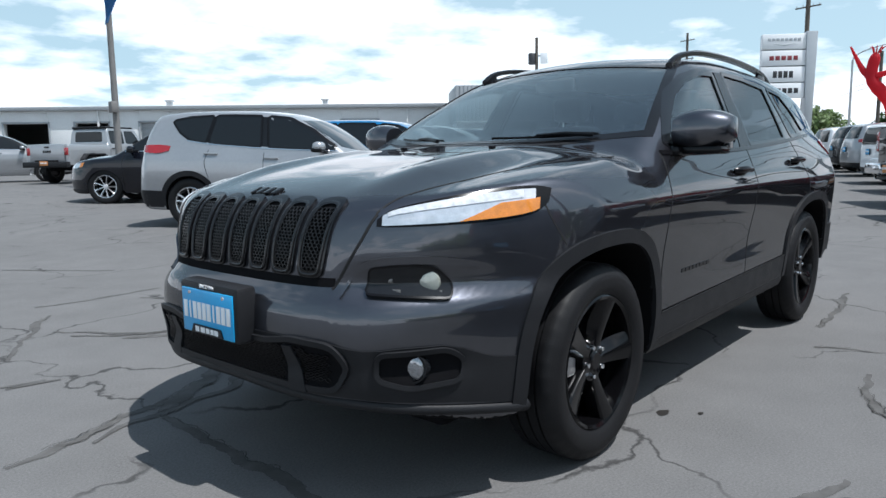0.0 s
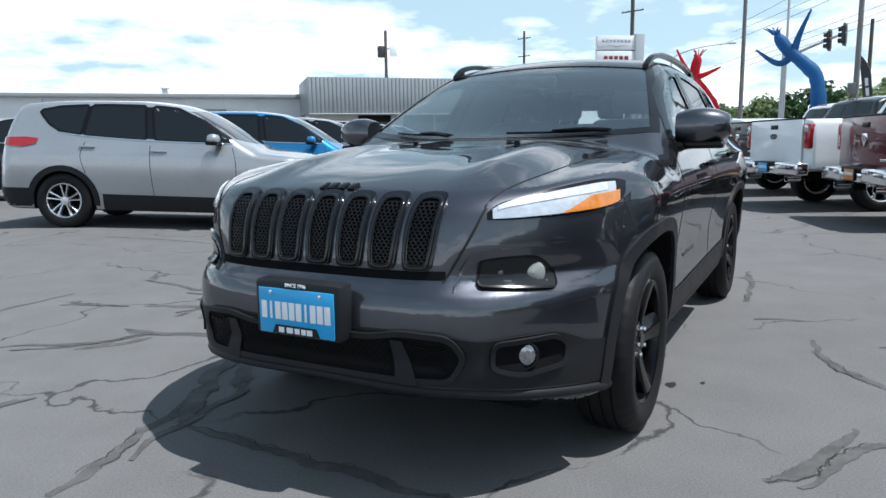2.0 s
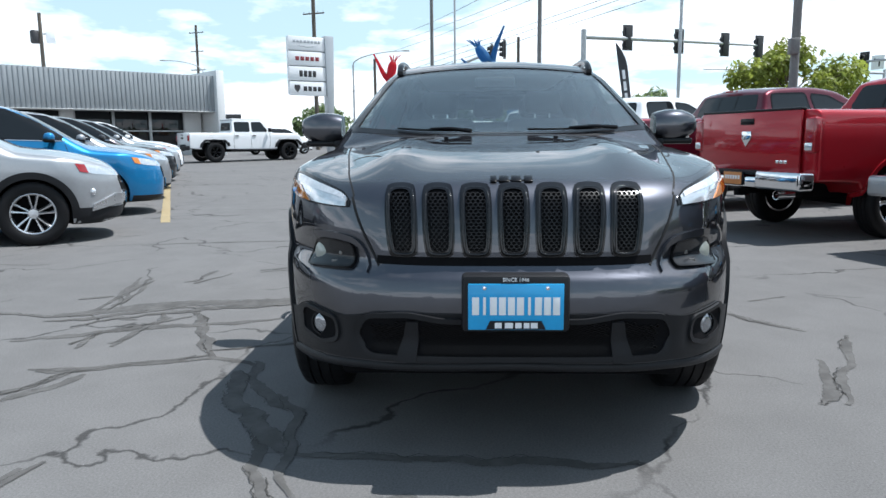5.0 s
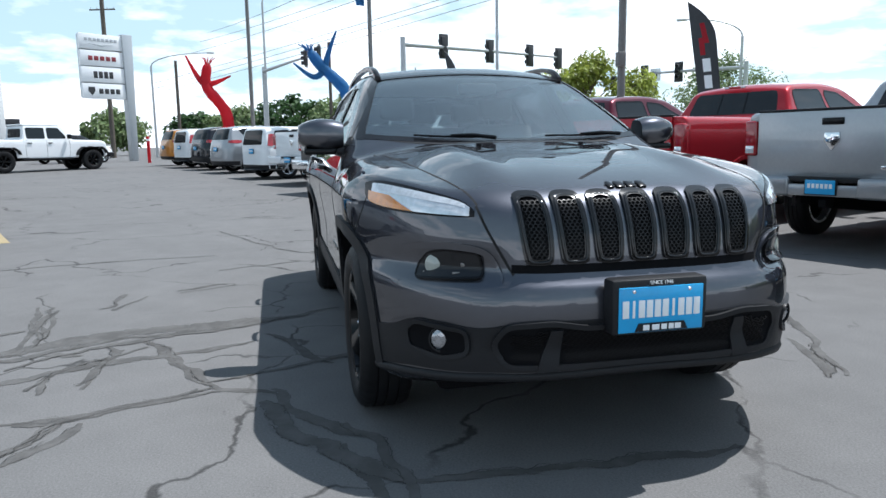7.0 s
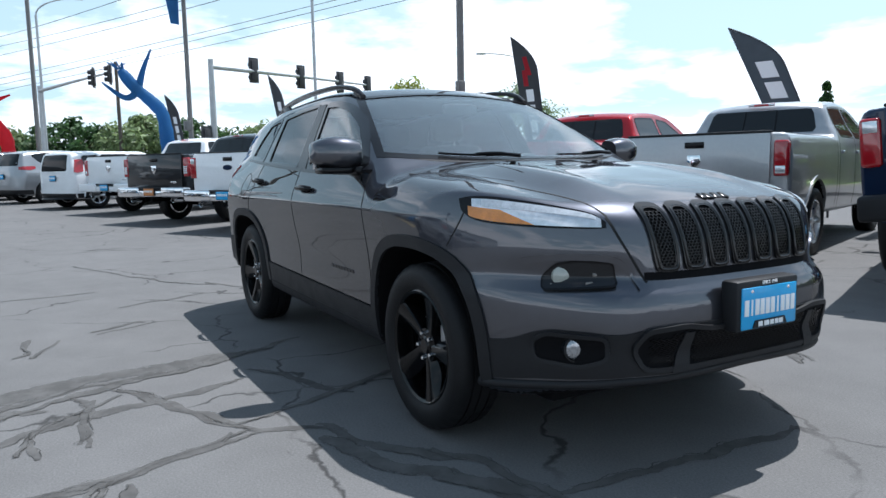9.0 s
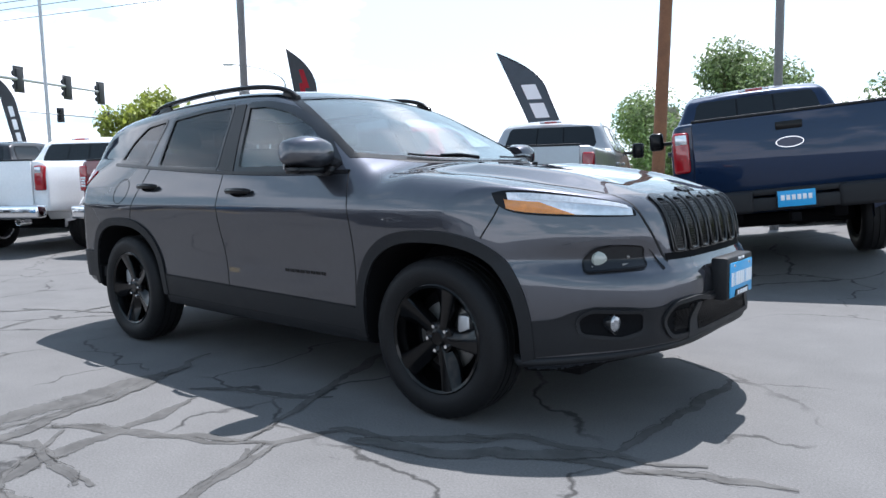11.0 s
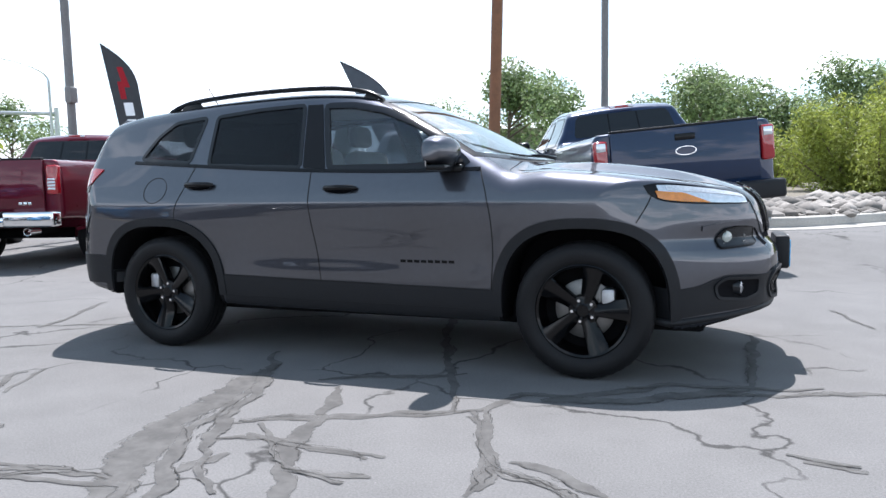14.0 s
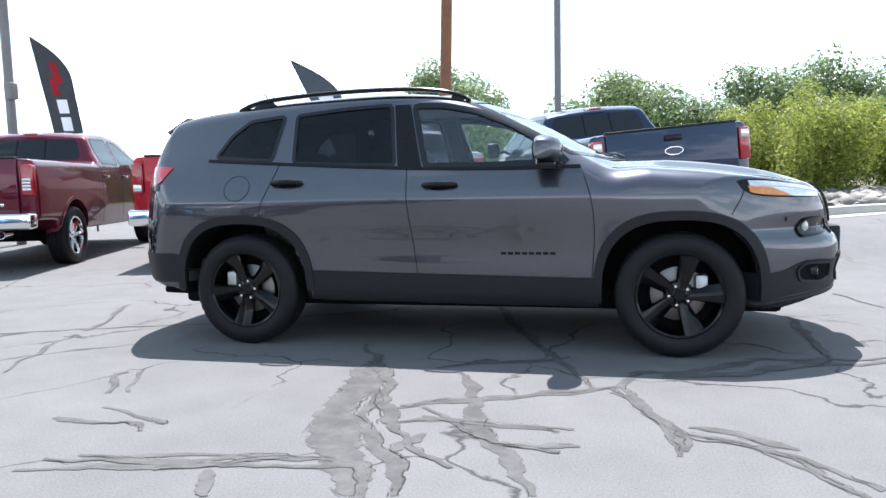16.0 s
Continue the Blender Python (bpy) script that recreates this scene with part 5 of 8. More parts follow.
# tail: lamps, plastic bumper
TR = round_tail(SUV)
for s in (-1, 1):
    A = resample([(s * 46, 1.165), (s * 40, 1.180), (s * 22, 1.18)], 20, smooth=1)
    B = resample([(s * 46, 1.075), (s * 42, 1.035), (s * 22, 1.04)], 20, smooth=1)
    tl = obj("tail_lamp", *skin(SUV, TR, A, B, 5, 0.007, 0.02), REDLAMP, CAR, "red tail lamp")
    obj("lamp_surround", *skin(SUV, TR, B, B * (1, 0) + (0, 1.015), 1, 0.005, 0.012), GLOSSBLACK, tl)
ph = np.linspace(-53, 53, 70)
obj("rear_bumper_cladding", *skin(SUV, TR, np.stack([ph, 0.60 - 0.10 * np.clip((np.abs(ph) - 50) / 20, 0, 1)], 1), np.stack([ph, np.full(70, 0.41)], 1), 8, 0.008, 0.014), CLAD, CAR)

for x in (1.3525, -1.3525):
    for s in (-1, 1):
        wheel(CAR, x, s * 0.795, 0.360, 0.252, 0.225, RIMBLACK, phase=-0.06 if x > 0 else 0.5)
# underside
obj("underbody", *rbox(0.0, 0, 0.30, 3.9, 1.30, 0.14, 0.03), WELL, CAR)
obj("exhaust", *tube([(-2.2, -0.5, 0.30), (-1.6, -0.45, 0.27), (0.6, -0.1, 0.24)], 0.03, 8), WELL, CAR)


def seat(x, y, wide=0.50):
    st = new("seat")
    st.parent = CAR
    obj("cushion", *rbox(x, y, 0.66, 0.52, wide, 0.18, 0.06, 3), SEAT, st)
    obj("backrest", *moved(rbox(0, 0, 0.30, 0.16, wide, 0.62, 0.06, 3), pose(x - 0.26, y, 0.68, 0, -14, 0)), SEAT, st)
    for k in ((0,) if wide < 0.8 else (-0.38, 0, 0.38)):
        obj("headrest", *moved(rbox(0, 0, 0.08, 0.10, 0.25, 0.16, 0.045, 3), pose(x - 0.43, y + k, 1.31, 0, -8, 0)), SEAT, st)
        for d in (-0.05, 0.05):
            obj("headrest_post", *tube([(x - 0.42, y + k + d, 1.24), (x - 0.43, y + k + d, 1.36)], 0.006, 8), CHROME, st)


seat(-0.10, -0.36)
seat(-0.10, 0.36)
seat(-1.00, 0.0, 1.25)
dash = obj("dashboard", *prism([(0.98, 0.70), (0.98, 1.08), (0.80, 1.115), (0.52, 1.07), (0.46, 0.98), (0.55, 0.72)], "xz", -0.68, 0.68, 0.02), DASH, CAR)
obj("steering_wheel", *moved(join(lathe([(0.185 + 0.014 * math.cos(a), 0.014 * math.sin(a)) for a in np.linspace(0, 2 * math.pi, 10)], 32, "x"), rbox(0, 0, 0, 0.05, 0.12, 0.12, 0.03), rbox(0, 0, 0, 0.02, 0.36, 0.03, 0.008)), pose(0.36, 0.36, 1.02, 0, 25, 0)), DASH, CAR, smooth=60)
obj("inner_mirror", *rbox(0.24, 0, 1.47, 0.03, 0.24, 0.065, 0.015), DASH, CAR)
obj("cabin_floor", *rbox(-0.5, 0, 0.52, 2.8, 1.45, 0.06, 0.02), DASH, CAR)
obj("headliner", *rbox(-0.75, 0, 1.545, 1.5, 0.98, 0.02, 0.008), mat("headliner", (0.40, 0.39, 0.37), 0.9, vary=0.06), CAR)
for s in (-1, 1):
    obj("door_panel", *rbox(-0.15, s * 0.80, 0.82, 1.75, 0.06, 0.50, 0.02), DASH, CAR)

# ---- other vehicles ----
CROSS = Shape(
    top=((-2.6, 0.5), (-2.33, 0.75), (-2.28, 1.0), (-2.16, 1.30), (-2.02, 1.58), (-1.85, 1.64), (-1.2, 1.69), (-0.5, 1.70), (0.0, 1.665), (0.25, 1.60), (0.65, 1.40),
         (1.05, 1.16), (1.2, 1.10), (1.6, 1.06), (2.0, 0.97), (2.2, 0.86), (2.5, 0.4)),
    width=((0.15, 0.80), (0.30, 0.86), (0.50, 0.895), (0.80, 0.92), (0.95, 0.91), (1.06, 0.87), (1.14, 0.84), (1.40, 0.74), (1.7, 0.61)),
    nose=((0.15, 2.16), (0.3, 2.26), (0.5, 2.29), (0.7, 2.27), (0.9, 2.20), (1.05, 2.08)),
    tail=((0.2, -2.2), (0.5, -2.30), (0.8, -2.29), (1.0, -2.25), (1.3, -2.14), (1.6, -1.98), (1.75, -1.9)),
    base=((-2.4, 0.34), (-1.9, 0.24), (1.9, 0.23), (2.35, 0.30)), axles=(1.33, -1.33), arch=0.385, arch_z=0.36,
    crown=((-3, 0.10), (3, 0.10)), nose_k=(0.85, 4.0), tail_k=(0.4, 4.5), round_top=0.09, round_end=0.06)
BOXY = Shape(
    top=((-2.3, 0.5), (-2.06, 0.75), (-2.04, 1.1), (-1.98, 1.45), (-1.88, 1.57), (-1.2, 1.62), (0.2, 1.62), (0.5, 1.55), (1.0, 1.18), (1.15, 1.10), (1.6, 1.06), (1.95, 0.95), (2.1, 0.8), (2.3, 0.4)),
    width=((0.15, 0.80), (0.35, 0.87), (0.8, 0.90), (1.02, 0.885), (1.10, 0.86), (1.6, 0.70)),
    nose=((0.15, 1.95), (0.5, 2.08), (0.8, 2.06), (1.05, 1.95)), tail=((0.2, -1.98), (0.5, -2.06), (1.0, -2.05), (1.6, -1.92)),
    base=((-2.4, 0.3), (2.4, 0.24)), axles=(1.28, -1.28), arch=0.37, arch_z=0.34, tail_k=(0.25, 6.0))
TRUCK = Shape(
    top=((-3.4, 1.43), (-0.92, 1.43), (-0.84, 1.46), (-0.76, 1.62), (-0.64, 1.86), (-0.45, 1.92), (0.2, 1.95), (0.7, 1.90), (1.0, 1.78), (1.62, 1.36), (1.8, 1.31), (2.6, 1.24), (2.85, 1.12), (3.05, 0.6)),
    width=((0.30, 0.90), (0.50, 0.96), (0.80, 1.0), (1.10, 1.0), (1.32, 0.985), (1.43, 0.955), (1.60, 0.86), (1.92, 0.72)),
    nose=((0.3, 2.80), (0.6, 2.90), (1.0, 2.88), (1.3, 2.75)), tail=((0.3, -2.98), (0.62, -3.0), (0.66, -3.02), (1.45, -3.03), (1.95, -3.0)),
    base=((-3.2, 0.66), (-2.4, 0.62), (-2.3, 0.50), (2.2, 0.44), (3.0, 0.42)), axles=(1.83, -1.83), arch=0.475, arch_z=0.42,
    crown=((-3, 0.012), (-1.0, 0.015), (-0.6, 0.08), (3, 0.06)), nose_k=(0.45, 4.5), tail_k=(0.06, 8.0), round_top=0.06, round_end=0.03, bed=(-2.93, -0.98, 0.80, 0.92))
CRAWLER = Shape(
    top=((-3.2, 1.27), (-0.98, 1.27), (-0.93, 1.34), (-0.88, 1.74), (-0.80, 1.84), (0.50, 1.86), (0.62, 1.82), (0.98, 1.30), (1.06, 1.27), (2.2, 1.23), (2.38, 1.16), (2.6, 0.7)),
    width=((0.30, 0.74), (0.55, 0.78), (1.05, 0.79), (1.25, 0.775), (1.40, 0.745), (1.85, 0.67)),
    nose=((0.3, 2.36), (0.6, 2.46), (1.0, 2.46), (1.25, 2.40)), tail=((0.3, -2.78), (0.6, -2.82), (1.3, -2.82), (1.9, -2.8)),
    base=((-3.0, 0.62), (-2.3, 0.55), (2.0, 0.52), (2.6, 0.60)), axles=(1.745, -1.745), arch=0.50, arch_z=0.44, arch_p=3.2, arch_wide=1.05,
    crown=((-3, 0.02), (3, 0.04)), nose_k=(0.10, 6.0), tail_k=(0.05, 8.0), round_top=0.05, round_end=0.03, bed=(-2.72, -1.0, 0.64, 0.85))
CACHE = {}


def side_window(shape, P, parent, name="side_window", grow=0.025):
    for s in (-1, 1):
        pl = side_of(shape, s)
        w = obj(name, *fill(shape, pl, P, 0.002, 0.004), TINT, parent)
        obj("window_frame", *skin(shape, pl, offset_loop(P, grow), offset_loop(P, -0.004), 1, 0.004, 0.008, True), GLOSSBLACK, w)


def shared_body(key, shape, h, material, parent, name="body"):
    if key in CACHE:
        me = CACHE[key].copy()
        me.materials.clear()
        me.materials.append(material)
        me.materials.append(WELL)
        ob = new(name, me)
        ob.parent = parent
        return ob
    ob = body_mesh(name, shape, h, material, parent)
    CACHE[key] = ob.data
    return ob


def ad_plate(parent, x, y, z, kind="blue", s=1, w=0.30):
    """A plate on a holder; its lettering as bars."""
    base = {"blue": PLATEBLUE, "white": PLATEWHITE, "orange": PAPER}[kind]
    p = obj("plate", *rbox(x, y, z, 0.02, w + 0.02, 0.16, 0.005), CLAD, parent)
    obj("plate_face", *rbox(x + s * 0.012, y, z, 0.006, w, 0.14, 0.002), base, p)
    ink = PLATEWHITE if kind != "white" else SIGNK
    for k in range(6):
        obj("plate_bar", *rbox(x + s * 0.016, y - w * 0.36 + k * w * 0.145, z + 0.01, 0.003, w * 0.10, 0.045, 0.001), ink, p)
    return p


def crossover(name, label, colour, m, shape=CROSS, key="cross", rims=ALLOY, clad=True, plate_front=True, lamp="amber", group="parked cars", spokes=5, R=0.36, h=0.035):
    car = empty(name, label, "car", group, m)
    shared_body(key, shape, h, colour, car)
    k = 1.0
    if shape is CROSS:
        wins = (rounded([(-0.215, 1.605), (0.1, 1.580), (0.45, 1.43), (0.84, 1.185), (0.80, 1.165), (0.30, 1.170), (-0.14, 1.18)], 60, 0.02),
                rounded([(-1.00, 1.598), (-0.75, 1.606), (-0.315, 1.606), (-0.26, 1.184), (-0.65, 1.200), (-1.06, 1.222)], 60, 0.02),
                rounded([(-1.045, 1.596), (-1.40, 1.570), (-1.66, 1.515), (-1.52, 1.36), (-1.36, 1.262), (-1.11, 1.226)], 48, 0.025))
        st = np.stack([0.32 - 0.05 * np.linspace(-1, 1, 21) ** 2, np.linspace(-0.60, 0.60, 21)], 1)
        sl = np.stack([1.06 - 0.22 * np.linspace(-1, 1, 21) ** 2, np.linspace(-0.76, 0.76, 21)], 1)
        back = rounded([(-0.70, 1.19), (0.70, 1.19), (0.58, 1.57), (-0.58, 1.57)], 48, 0.05)
        lamp_z, tail_z = (0.80, 0.90), (1.05, 1.16)
    else:
        wins = (rounded([(-0.15, 1.50), (0.35, 1.48), (0.85, 1.16), (0.3, 1.09), (-0.1, 1.08)], 40, 0.05),
                rounded([(-1.05, 1.49), (-0.25, 1.50), (-0.22, 1.08), (-1.02, 1.10)], 40, 0.05),
                rounded([(-1.15, 1.48), (-1.62, 1.45), (-1.60, 1.22), (-1.13, 1.12)], 40, 0.05))
        st = np.stack([0.52 - 0.04 * np.linspace(-1, 1, 21) ** 2, np.linspace(-0.62, 0.62, 21)], 1)
        sl = np.stack([1.05 - 0.18 * np.linspace(-1, 1, 21) ** 2, np.linspace(-0.76, 0.76, 21)], 1)
        back = rounded([(-0.66, 1.05), (0.66, 1.05), (0.60, 1.50), (-0.60, 1.50)], 48, 0.06)
        lamp_z, tail_z = (0.80, 0.92), (1.0, 1.36)
    for P in wins:
        side_window(shape, P, car)
    obj("windscreen", *skin(shape, shape.above, st, sl, 8, 0.002, 0.006), TINT, car)
    obj("rear_window", *fill(shape, back_of(shape), back, 0.005, 0.008), PRIVACY, car)
    NRx, TRx = round_nose(shape), round_tail(shape)
    for s in (-1, 1):
        pl = side_of(shape, s)
        A = resample([(s * 52, lamp_z[1] + 0.02), (s * 40, lamp_z[1]), (s * 25, lamp_z[1] - 0.05)], 16)
        B = resample([(s * 50, lamp_z[0] + 0.03), (s * 40, lamp_z[0]), (s * 25, lamp_z[0] - 0.02)], 16)
        hl = obj("headlamp", *skin(shape, NRx, A, B, 3, 0.004, 0.01), CLEARLAMP, car)
        if lamp == "amber":
            obj("marker", *skin(shape, NRx, A[:4], B[:4], 2, 0.008, 0.01), AMBER if colour is not SILVER else REDLAMP, hl)
        tw = 36 if shape is CROSS else 46
        A = resample([(s * 57, tail_z[1]), (s * 50, tail_z[1] + 0.015), (s * tw, tail_z[1])], 16)
        B = resample([(s * 57, tail_z[0] + 0.04), (s * 50, tail_z[0]), (s * tw, tail_z[0] + 0.02)], 16)
        obj("tail_lamp", *skin(shape, TRx, A, B, 3, 0.012, 0.02), REDLAMP, car)
        for ax in shape.axles:
            th = np.radians(np.linspace(-8, 188, 36))
            ri, ro = shape.arch + 0.003, shape.arch + (0.078 if clad else 0.045)
            obj("wheel_arch_trim", *skin(shape, pl, np.stack([ax + ro * np.cos(th), shape.arch_z + ro * np.sin(th)], 1), np.stack([ax + ri * np.cos(th), shape.arch_z + ri * np.sin(th)], 1), 2, 0.006, 0.04),
                CLAD if clad else colour, car)
        obj("sill_cladding", *skin(shape, pl, resample([(-0.95, 0.46), (0.95, 0.44)], 16), resample([(-0.95, 0.25), (0.95, 0.25)], 16), 3, 0.006, 0.012), CLAD if clad else colour, car)
        if shape is CROSS:
            obj("pillar_cover", *skin(shape, pl, resample([(-0.335, 1.60), (-0.285, 1.19)], 8), resample([(-0.20, 1.60), (-0.125, 1.18)], 8), 2, 0.003, 0.008), PIANO, car)
            obj("pillar_cover", *skin(shape, pl, resample([(-1.06, 1.592), (-1.125, 1.23)], 8), resample([(-0.985, 1.592), (-1.05, 1.225)], 8), 2, 0.0025, 0.008), PIANO, car)
            obj("belt_trim", *ribbon(shape, pl, [(-1.40, 1.246), (-1.1, 1.205), (-0.5, 1.172), (0.2, 1.150), (0.86, 1.15)], 0.012, 0.006, 0.008), CHROME, car)
        for ln in ([(0.86, 1.10), (0.93, 0.9), (0.90, 0.40)], [(-0.20, 1.10), (-0.19, 0.8), (-0.15, 0.40)], [(-1.04, 1.13), (-1.10, 0.95), (-1.02, 0.72)]):
            obj("shut_line", *ribbon(shape, pl, ln, 0.008), GAP, car)
        for hx, hz in ((-0.08, 1.03), (-1.0, 1.07)):
            q = shape.side([(hx, hz)], s)[0]
            obj("door_handle", *rbox(hx, q[1] + s * 0.014, hz, 0.21, 0.035, 0.034, 0.014), colour, car)
        mi = obj("mirror", *moved(rbox(0, 0, 0, 0.15, 0.22, 0.14, 0.06, 3), pose(0.66, s * 1.0, 1.20)), colour, car)
        obj("mirror_shell", *rbox(0.655, s * 1.0, 1.155, 0.155, 0.225, 0.06, 0.028, 3), GLOSSBLACK, mi)
        obj("mirror_stalk", *rbox(0.70, s * 0.90, 1.135, 0.08, 0.10, 0.03, 0.01), CLAD, mi)
        for ax in shape.axles:
            wheel(car, ax, s * 0.79, R, R - 0.125, 0.225, rims, spokes, True, False)
    ph = np.linspace(-66, 66, 40)
    z1 = 0.42 if clad else 0.33
    obj("front_cladding", *skin(shape, NRx, np.stack([ph, np.full(40, z1)], 1), np.stack([ph, np.full(40, 0.24)], 1), 4, 0.006, 0.012), CLAD, car)
    obj("rear_cladding", *skin(shape, TRx, np.stack([ph, np.full(40, z1 + 0.10)], 1), np.stack([ph, np.full(40, 0.28)], 1), 4, 0.006, 0.012), CLAD, car)
    if clad:
        for s in (-1, 1):
            obj("skid_trim", *skin(shape, NRx, resample([(s * 14, 0.57), (s * 30, 0.57), (s * 44, 0.46)], 14), resample([(s * 14, 0.48), (s * 30, 0.45), (s * 45, 0.38)], 14), 3, 0.022, 0.024), ALLOY, car)
            q = shape.end([(s * 43, 0.60)], True)[0]
            obj("fog_lamp", *moved(lathe([(0.0, 0.012), (0.03, 0.009), (0.04, 0.0), (0.04, -0.03)], 18, "x"), pose(q[0], q[1], q[2], 0, 0, s * 30)), CLEARLAMP, car, smooth=50)
    gr = rounded([(-0.42, 0.60), (0.42, 0.60), (0.50, 0.78), (-0.50, 0.78)], 40, 0.05)
    obj("grille", *fill(shape, front_of(shape), gr, 0.006, 0.01), WELL, car)
    obj("grille_bar", *ribbon(shape, front_of(shape), [(-0.45, 0.70), (0, 0.685), (0.45, 0.70)], 0.02, 0.014, 0.012, 20), CHROME, car)
    obj("underbody", *rbox(0, 0, 0.30, 3.6, 1.3, 0.12, 0.03), WELL, car)
    if plate_front:
        ad_plate(car, float(shape.nose(np.array([0.5]))[0]) + 0.02, 0, 0.50)
    ad_plate(car, float(shape.tail(np.array([0.8]))[0]) - 0.01, 0, 0.85, "blue", -1)
    return car


def pickup(name, label, colour, m, rims=CHROME, bumper=CHROME, lamp="tall", plate="blue", group="parked trucks", badge="shield", h=0.04, shape=None, key="truck", R=0.40, bar=True):
    car = empty(name, label, "truck", group, m)
    sh = shape or TRUCK
    shared_body(key, sh, h, colour, car)
    # cab glass
    for P in (rounded([(0.20, 1.80), (0.55, 1.77), (1.15, 1.47), (0.70, 1.42), (0.24, 1.42)], 40, 0.05), rounded([(-0.56, 1.79), (0.10, 1.81), (0.12, 1.42), (-0.62, 1.43)], 40, 0.05)):
        side_window(sh, P, car, grow=0.02)
    st = np.stack([0.86 - 0.05 * np.linspace(-1, 1, 17) ** 2, np.linspace(-0.66, 0.66, 17)], 1)
    sl = np.stack([1.56 - 0.10 * np.linspace(-1, 1, 17) ** 2, np.linspace(-0.80, 0.80, 17)], 1)
    obj("windscreen", *skin(sh, sh.above, st, sl, 6, 0.002, 0.006), TINT, car)
    bk = rounded([(-0.72, 1.49), (0.72, 1.49), (0.64, 1.80), (-0.64, 1.80)], 48, 0.05)
    rw = obj("rear_window", *fill(sh, back_of(sh), bk, 0.003, 0.006), TINT, car)
    obj("slider_frame", *skin(sh, back_of(sh), resample([(-0.22, 1.50), (-0.21, 1.79)], 6), resample([(-0.20, 1.50), (-0.19, 1.79)], 6), 1, 0.006, 0.01), GLOSSBLACK, rw)
    obj("slider_frame", *skin(sh, back_of(sh), resample([(0.20, 1.50), (0.19, 1.79)], 6), resample([(0.22, 1.50), (0.21, 1.79)], 6), 1, 0.006, 0.01), GLOSSBLACK, rw)
    hb = obj("high_brake_lamp", *rbox(-0.70, 0, 1.875, 0.03, 0.34, 0.035, 0.008), REDLAMP, car)
    for s in (-1, 1):
        obj("cargo_lens", *rbox(-0.703, s * 0.13, 1.875, 0.03, 0.075, 0.028, 0.006), CLEARLAMP, hb)
    # tailgate with its pressed edges and handle
    gate = obj("tailgate", *rbox(-3.045, 0, 1.05, 0.035, 1.62, 0.74, 0.014), colour, car)
    obj("gate_cap", *rbox(-3.03, 0, 1.432, 0.07, 1.62, 0.025, 0.008), CLAD, gate)
    obj("gate_handle", *rbox(-3.066, 0, 1.31, 0.02, 0.22, 0.07, 0.01), GLOSSBLACK if badge != "bar" else CHROME, gate)
    if badge == "shield":
        obj("badge", *prism([(-0.075, 1.20), (0.075, 1.20), (0.08, 1.12), (0.0, 1.02), (-0.08, 1.12)], "yz", -3.063, -3.078, 0.006), CHROME, gate)
    else:
        th = np.linspace(0, 2 * math.pi, 28, endpoint=False)
        obj("badge", *prism([(0.115 * math.cos(a), 1.16 + 0.048 * math.sin(a)) for a in th], "yz", -3.063, -3.076), CHROME, gate)
        obj("badge_field", *prism([(0.107 * math.cos(a), 1.16 + 0.042 * math.sin(a)) for a in th], "yz", -3.076, -3.080), NAVY, gate)
    for k in range(3 if badge == "shield" else 0):
        obj("gate_mark", *rbox(-3.064, -0.50 - 0.06 * k, 0.86, 0.006, 0.045, 0.035, 0.002), CHROME, gate)
    for s in (-1, 1):
        pl = side_of(sh, s)
        if lamp == "tall":
            l = obj("tail_lamp", *rbox(-2.985, s * 0.910, 1.15, 0.13, 0.150, 0.38, 0.03, 3), REDLAMP, car)
            obj("reversing_lens", *rbox(-3.050, s * 0.910, 1.03, 0.008, 0.10, 0.08, 0.006), CLEARLAMP, l)
        else:
            l = obj("tail_lamp", *rbox(-2.985, s * 0.910, 1.16, 0.13, 0.150, 0.38, 0.03, 3), REDLAMP, car)
            if badge == "oval":
                obj("reversing_lens", *rbox(-3.050, s * 0.910, 1.28, 0.010, 0.10, 0.09, 0.006), CLEARLAMP, l)
            else:
                for k in range(4):
                    obj("reversing_lens", *rbox(-3.050, s * 0.908, 1.045 + 0.040 * k, 0.010, 0.100, 0.030, 0.006), CLEARLAMP, l)
        for ax in sh.axles:
            th = np.radians(np.linspace(-4, 184, 40))
            ri, ro = sh.arch + 0.003, sh.arch + 0.05
            obj("wheel_arch_trim", *skin(sh, pl, np.stack([ax + ro * np.cos(th), sh.arch_z + ro * np.sin(th)], 1), np.stack([ax + ri * np.cos(th), sh.arch_z + ri * np.sin(th)], 1), 2, 0.012, 0.05), colour, car)
        for ln in ([(1.28, 1.40), (1.32, 1.0), (1.26, 0.52)], [(0.17, 1.42), (0.17, 0.9), (0.20, 0.50)], [(-0.72, 1.44), (-0.74, 1.0), (-0.72, 0.52)], [(-0.86, 1.42), (-0.86, 0.55)]):
            obj("shut_line", *ribbon(sh, pl, ln, 0.010), GAP, car)
        for hx in (0.30, -0.58):
            q = sh.side([(hx, 1.22)], s)[0]
            obj("door_handle", *rbox(hx, q[1] + s * 0.015, 1.22, 0.20, 0.035, 0.045, 0.012), colour, car)
        mi = obj("mirror", *rbox(1.12, s * 1.17, 1.46, 0.14, 0.20, 0.26, 0.05, 3), GLOSSBLACK, car)
        obj("mirror_arm", *rbox(1.14, s * 1.02, 1.42, 0.06, 0.16, 0.05, 0.015), CLAD, mi)
        for ax in sh.axles:
            wheel(car, ax, s * 0.865, R, R - 0.135, 0.27, rims, 6, True, False)
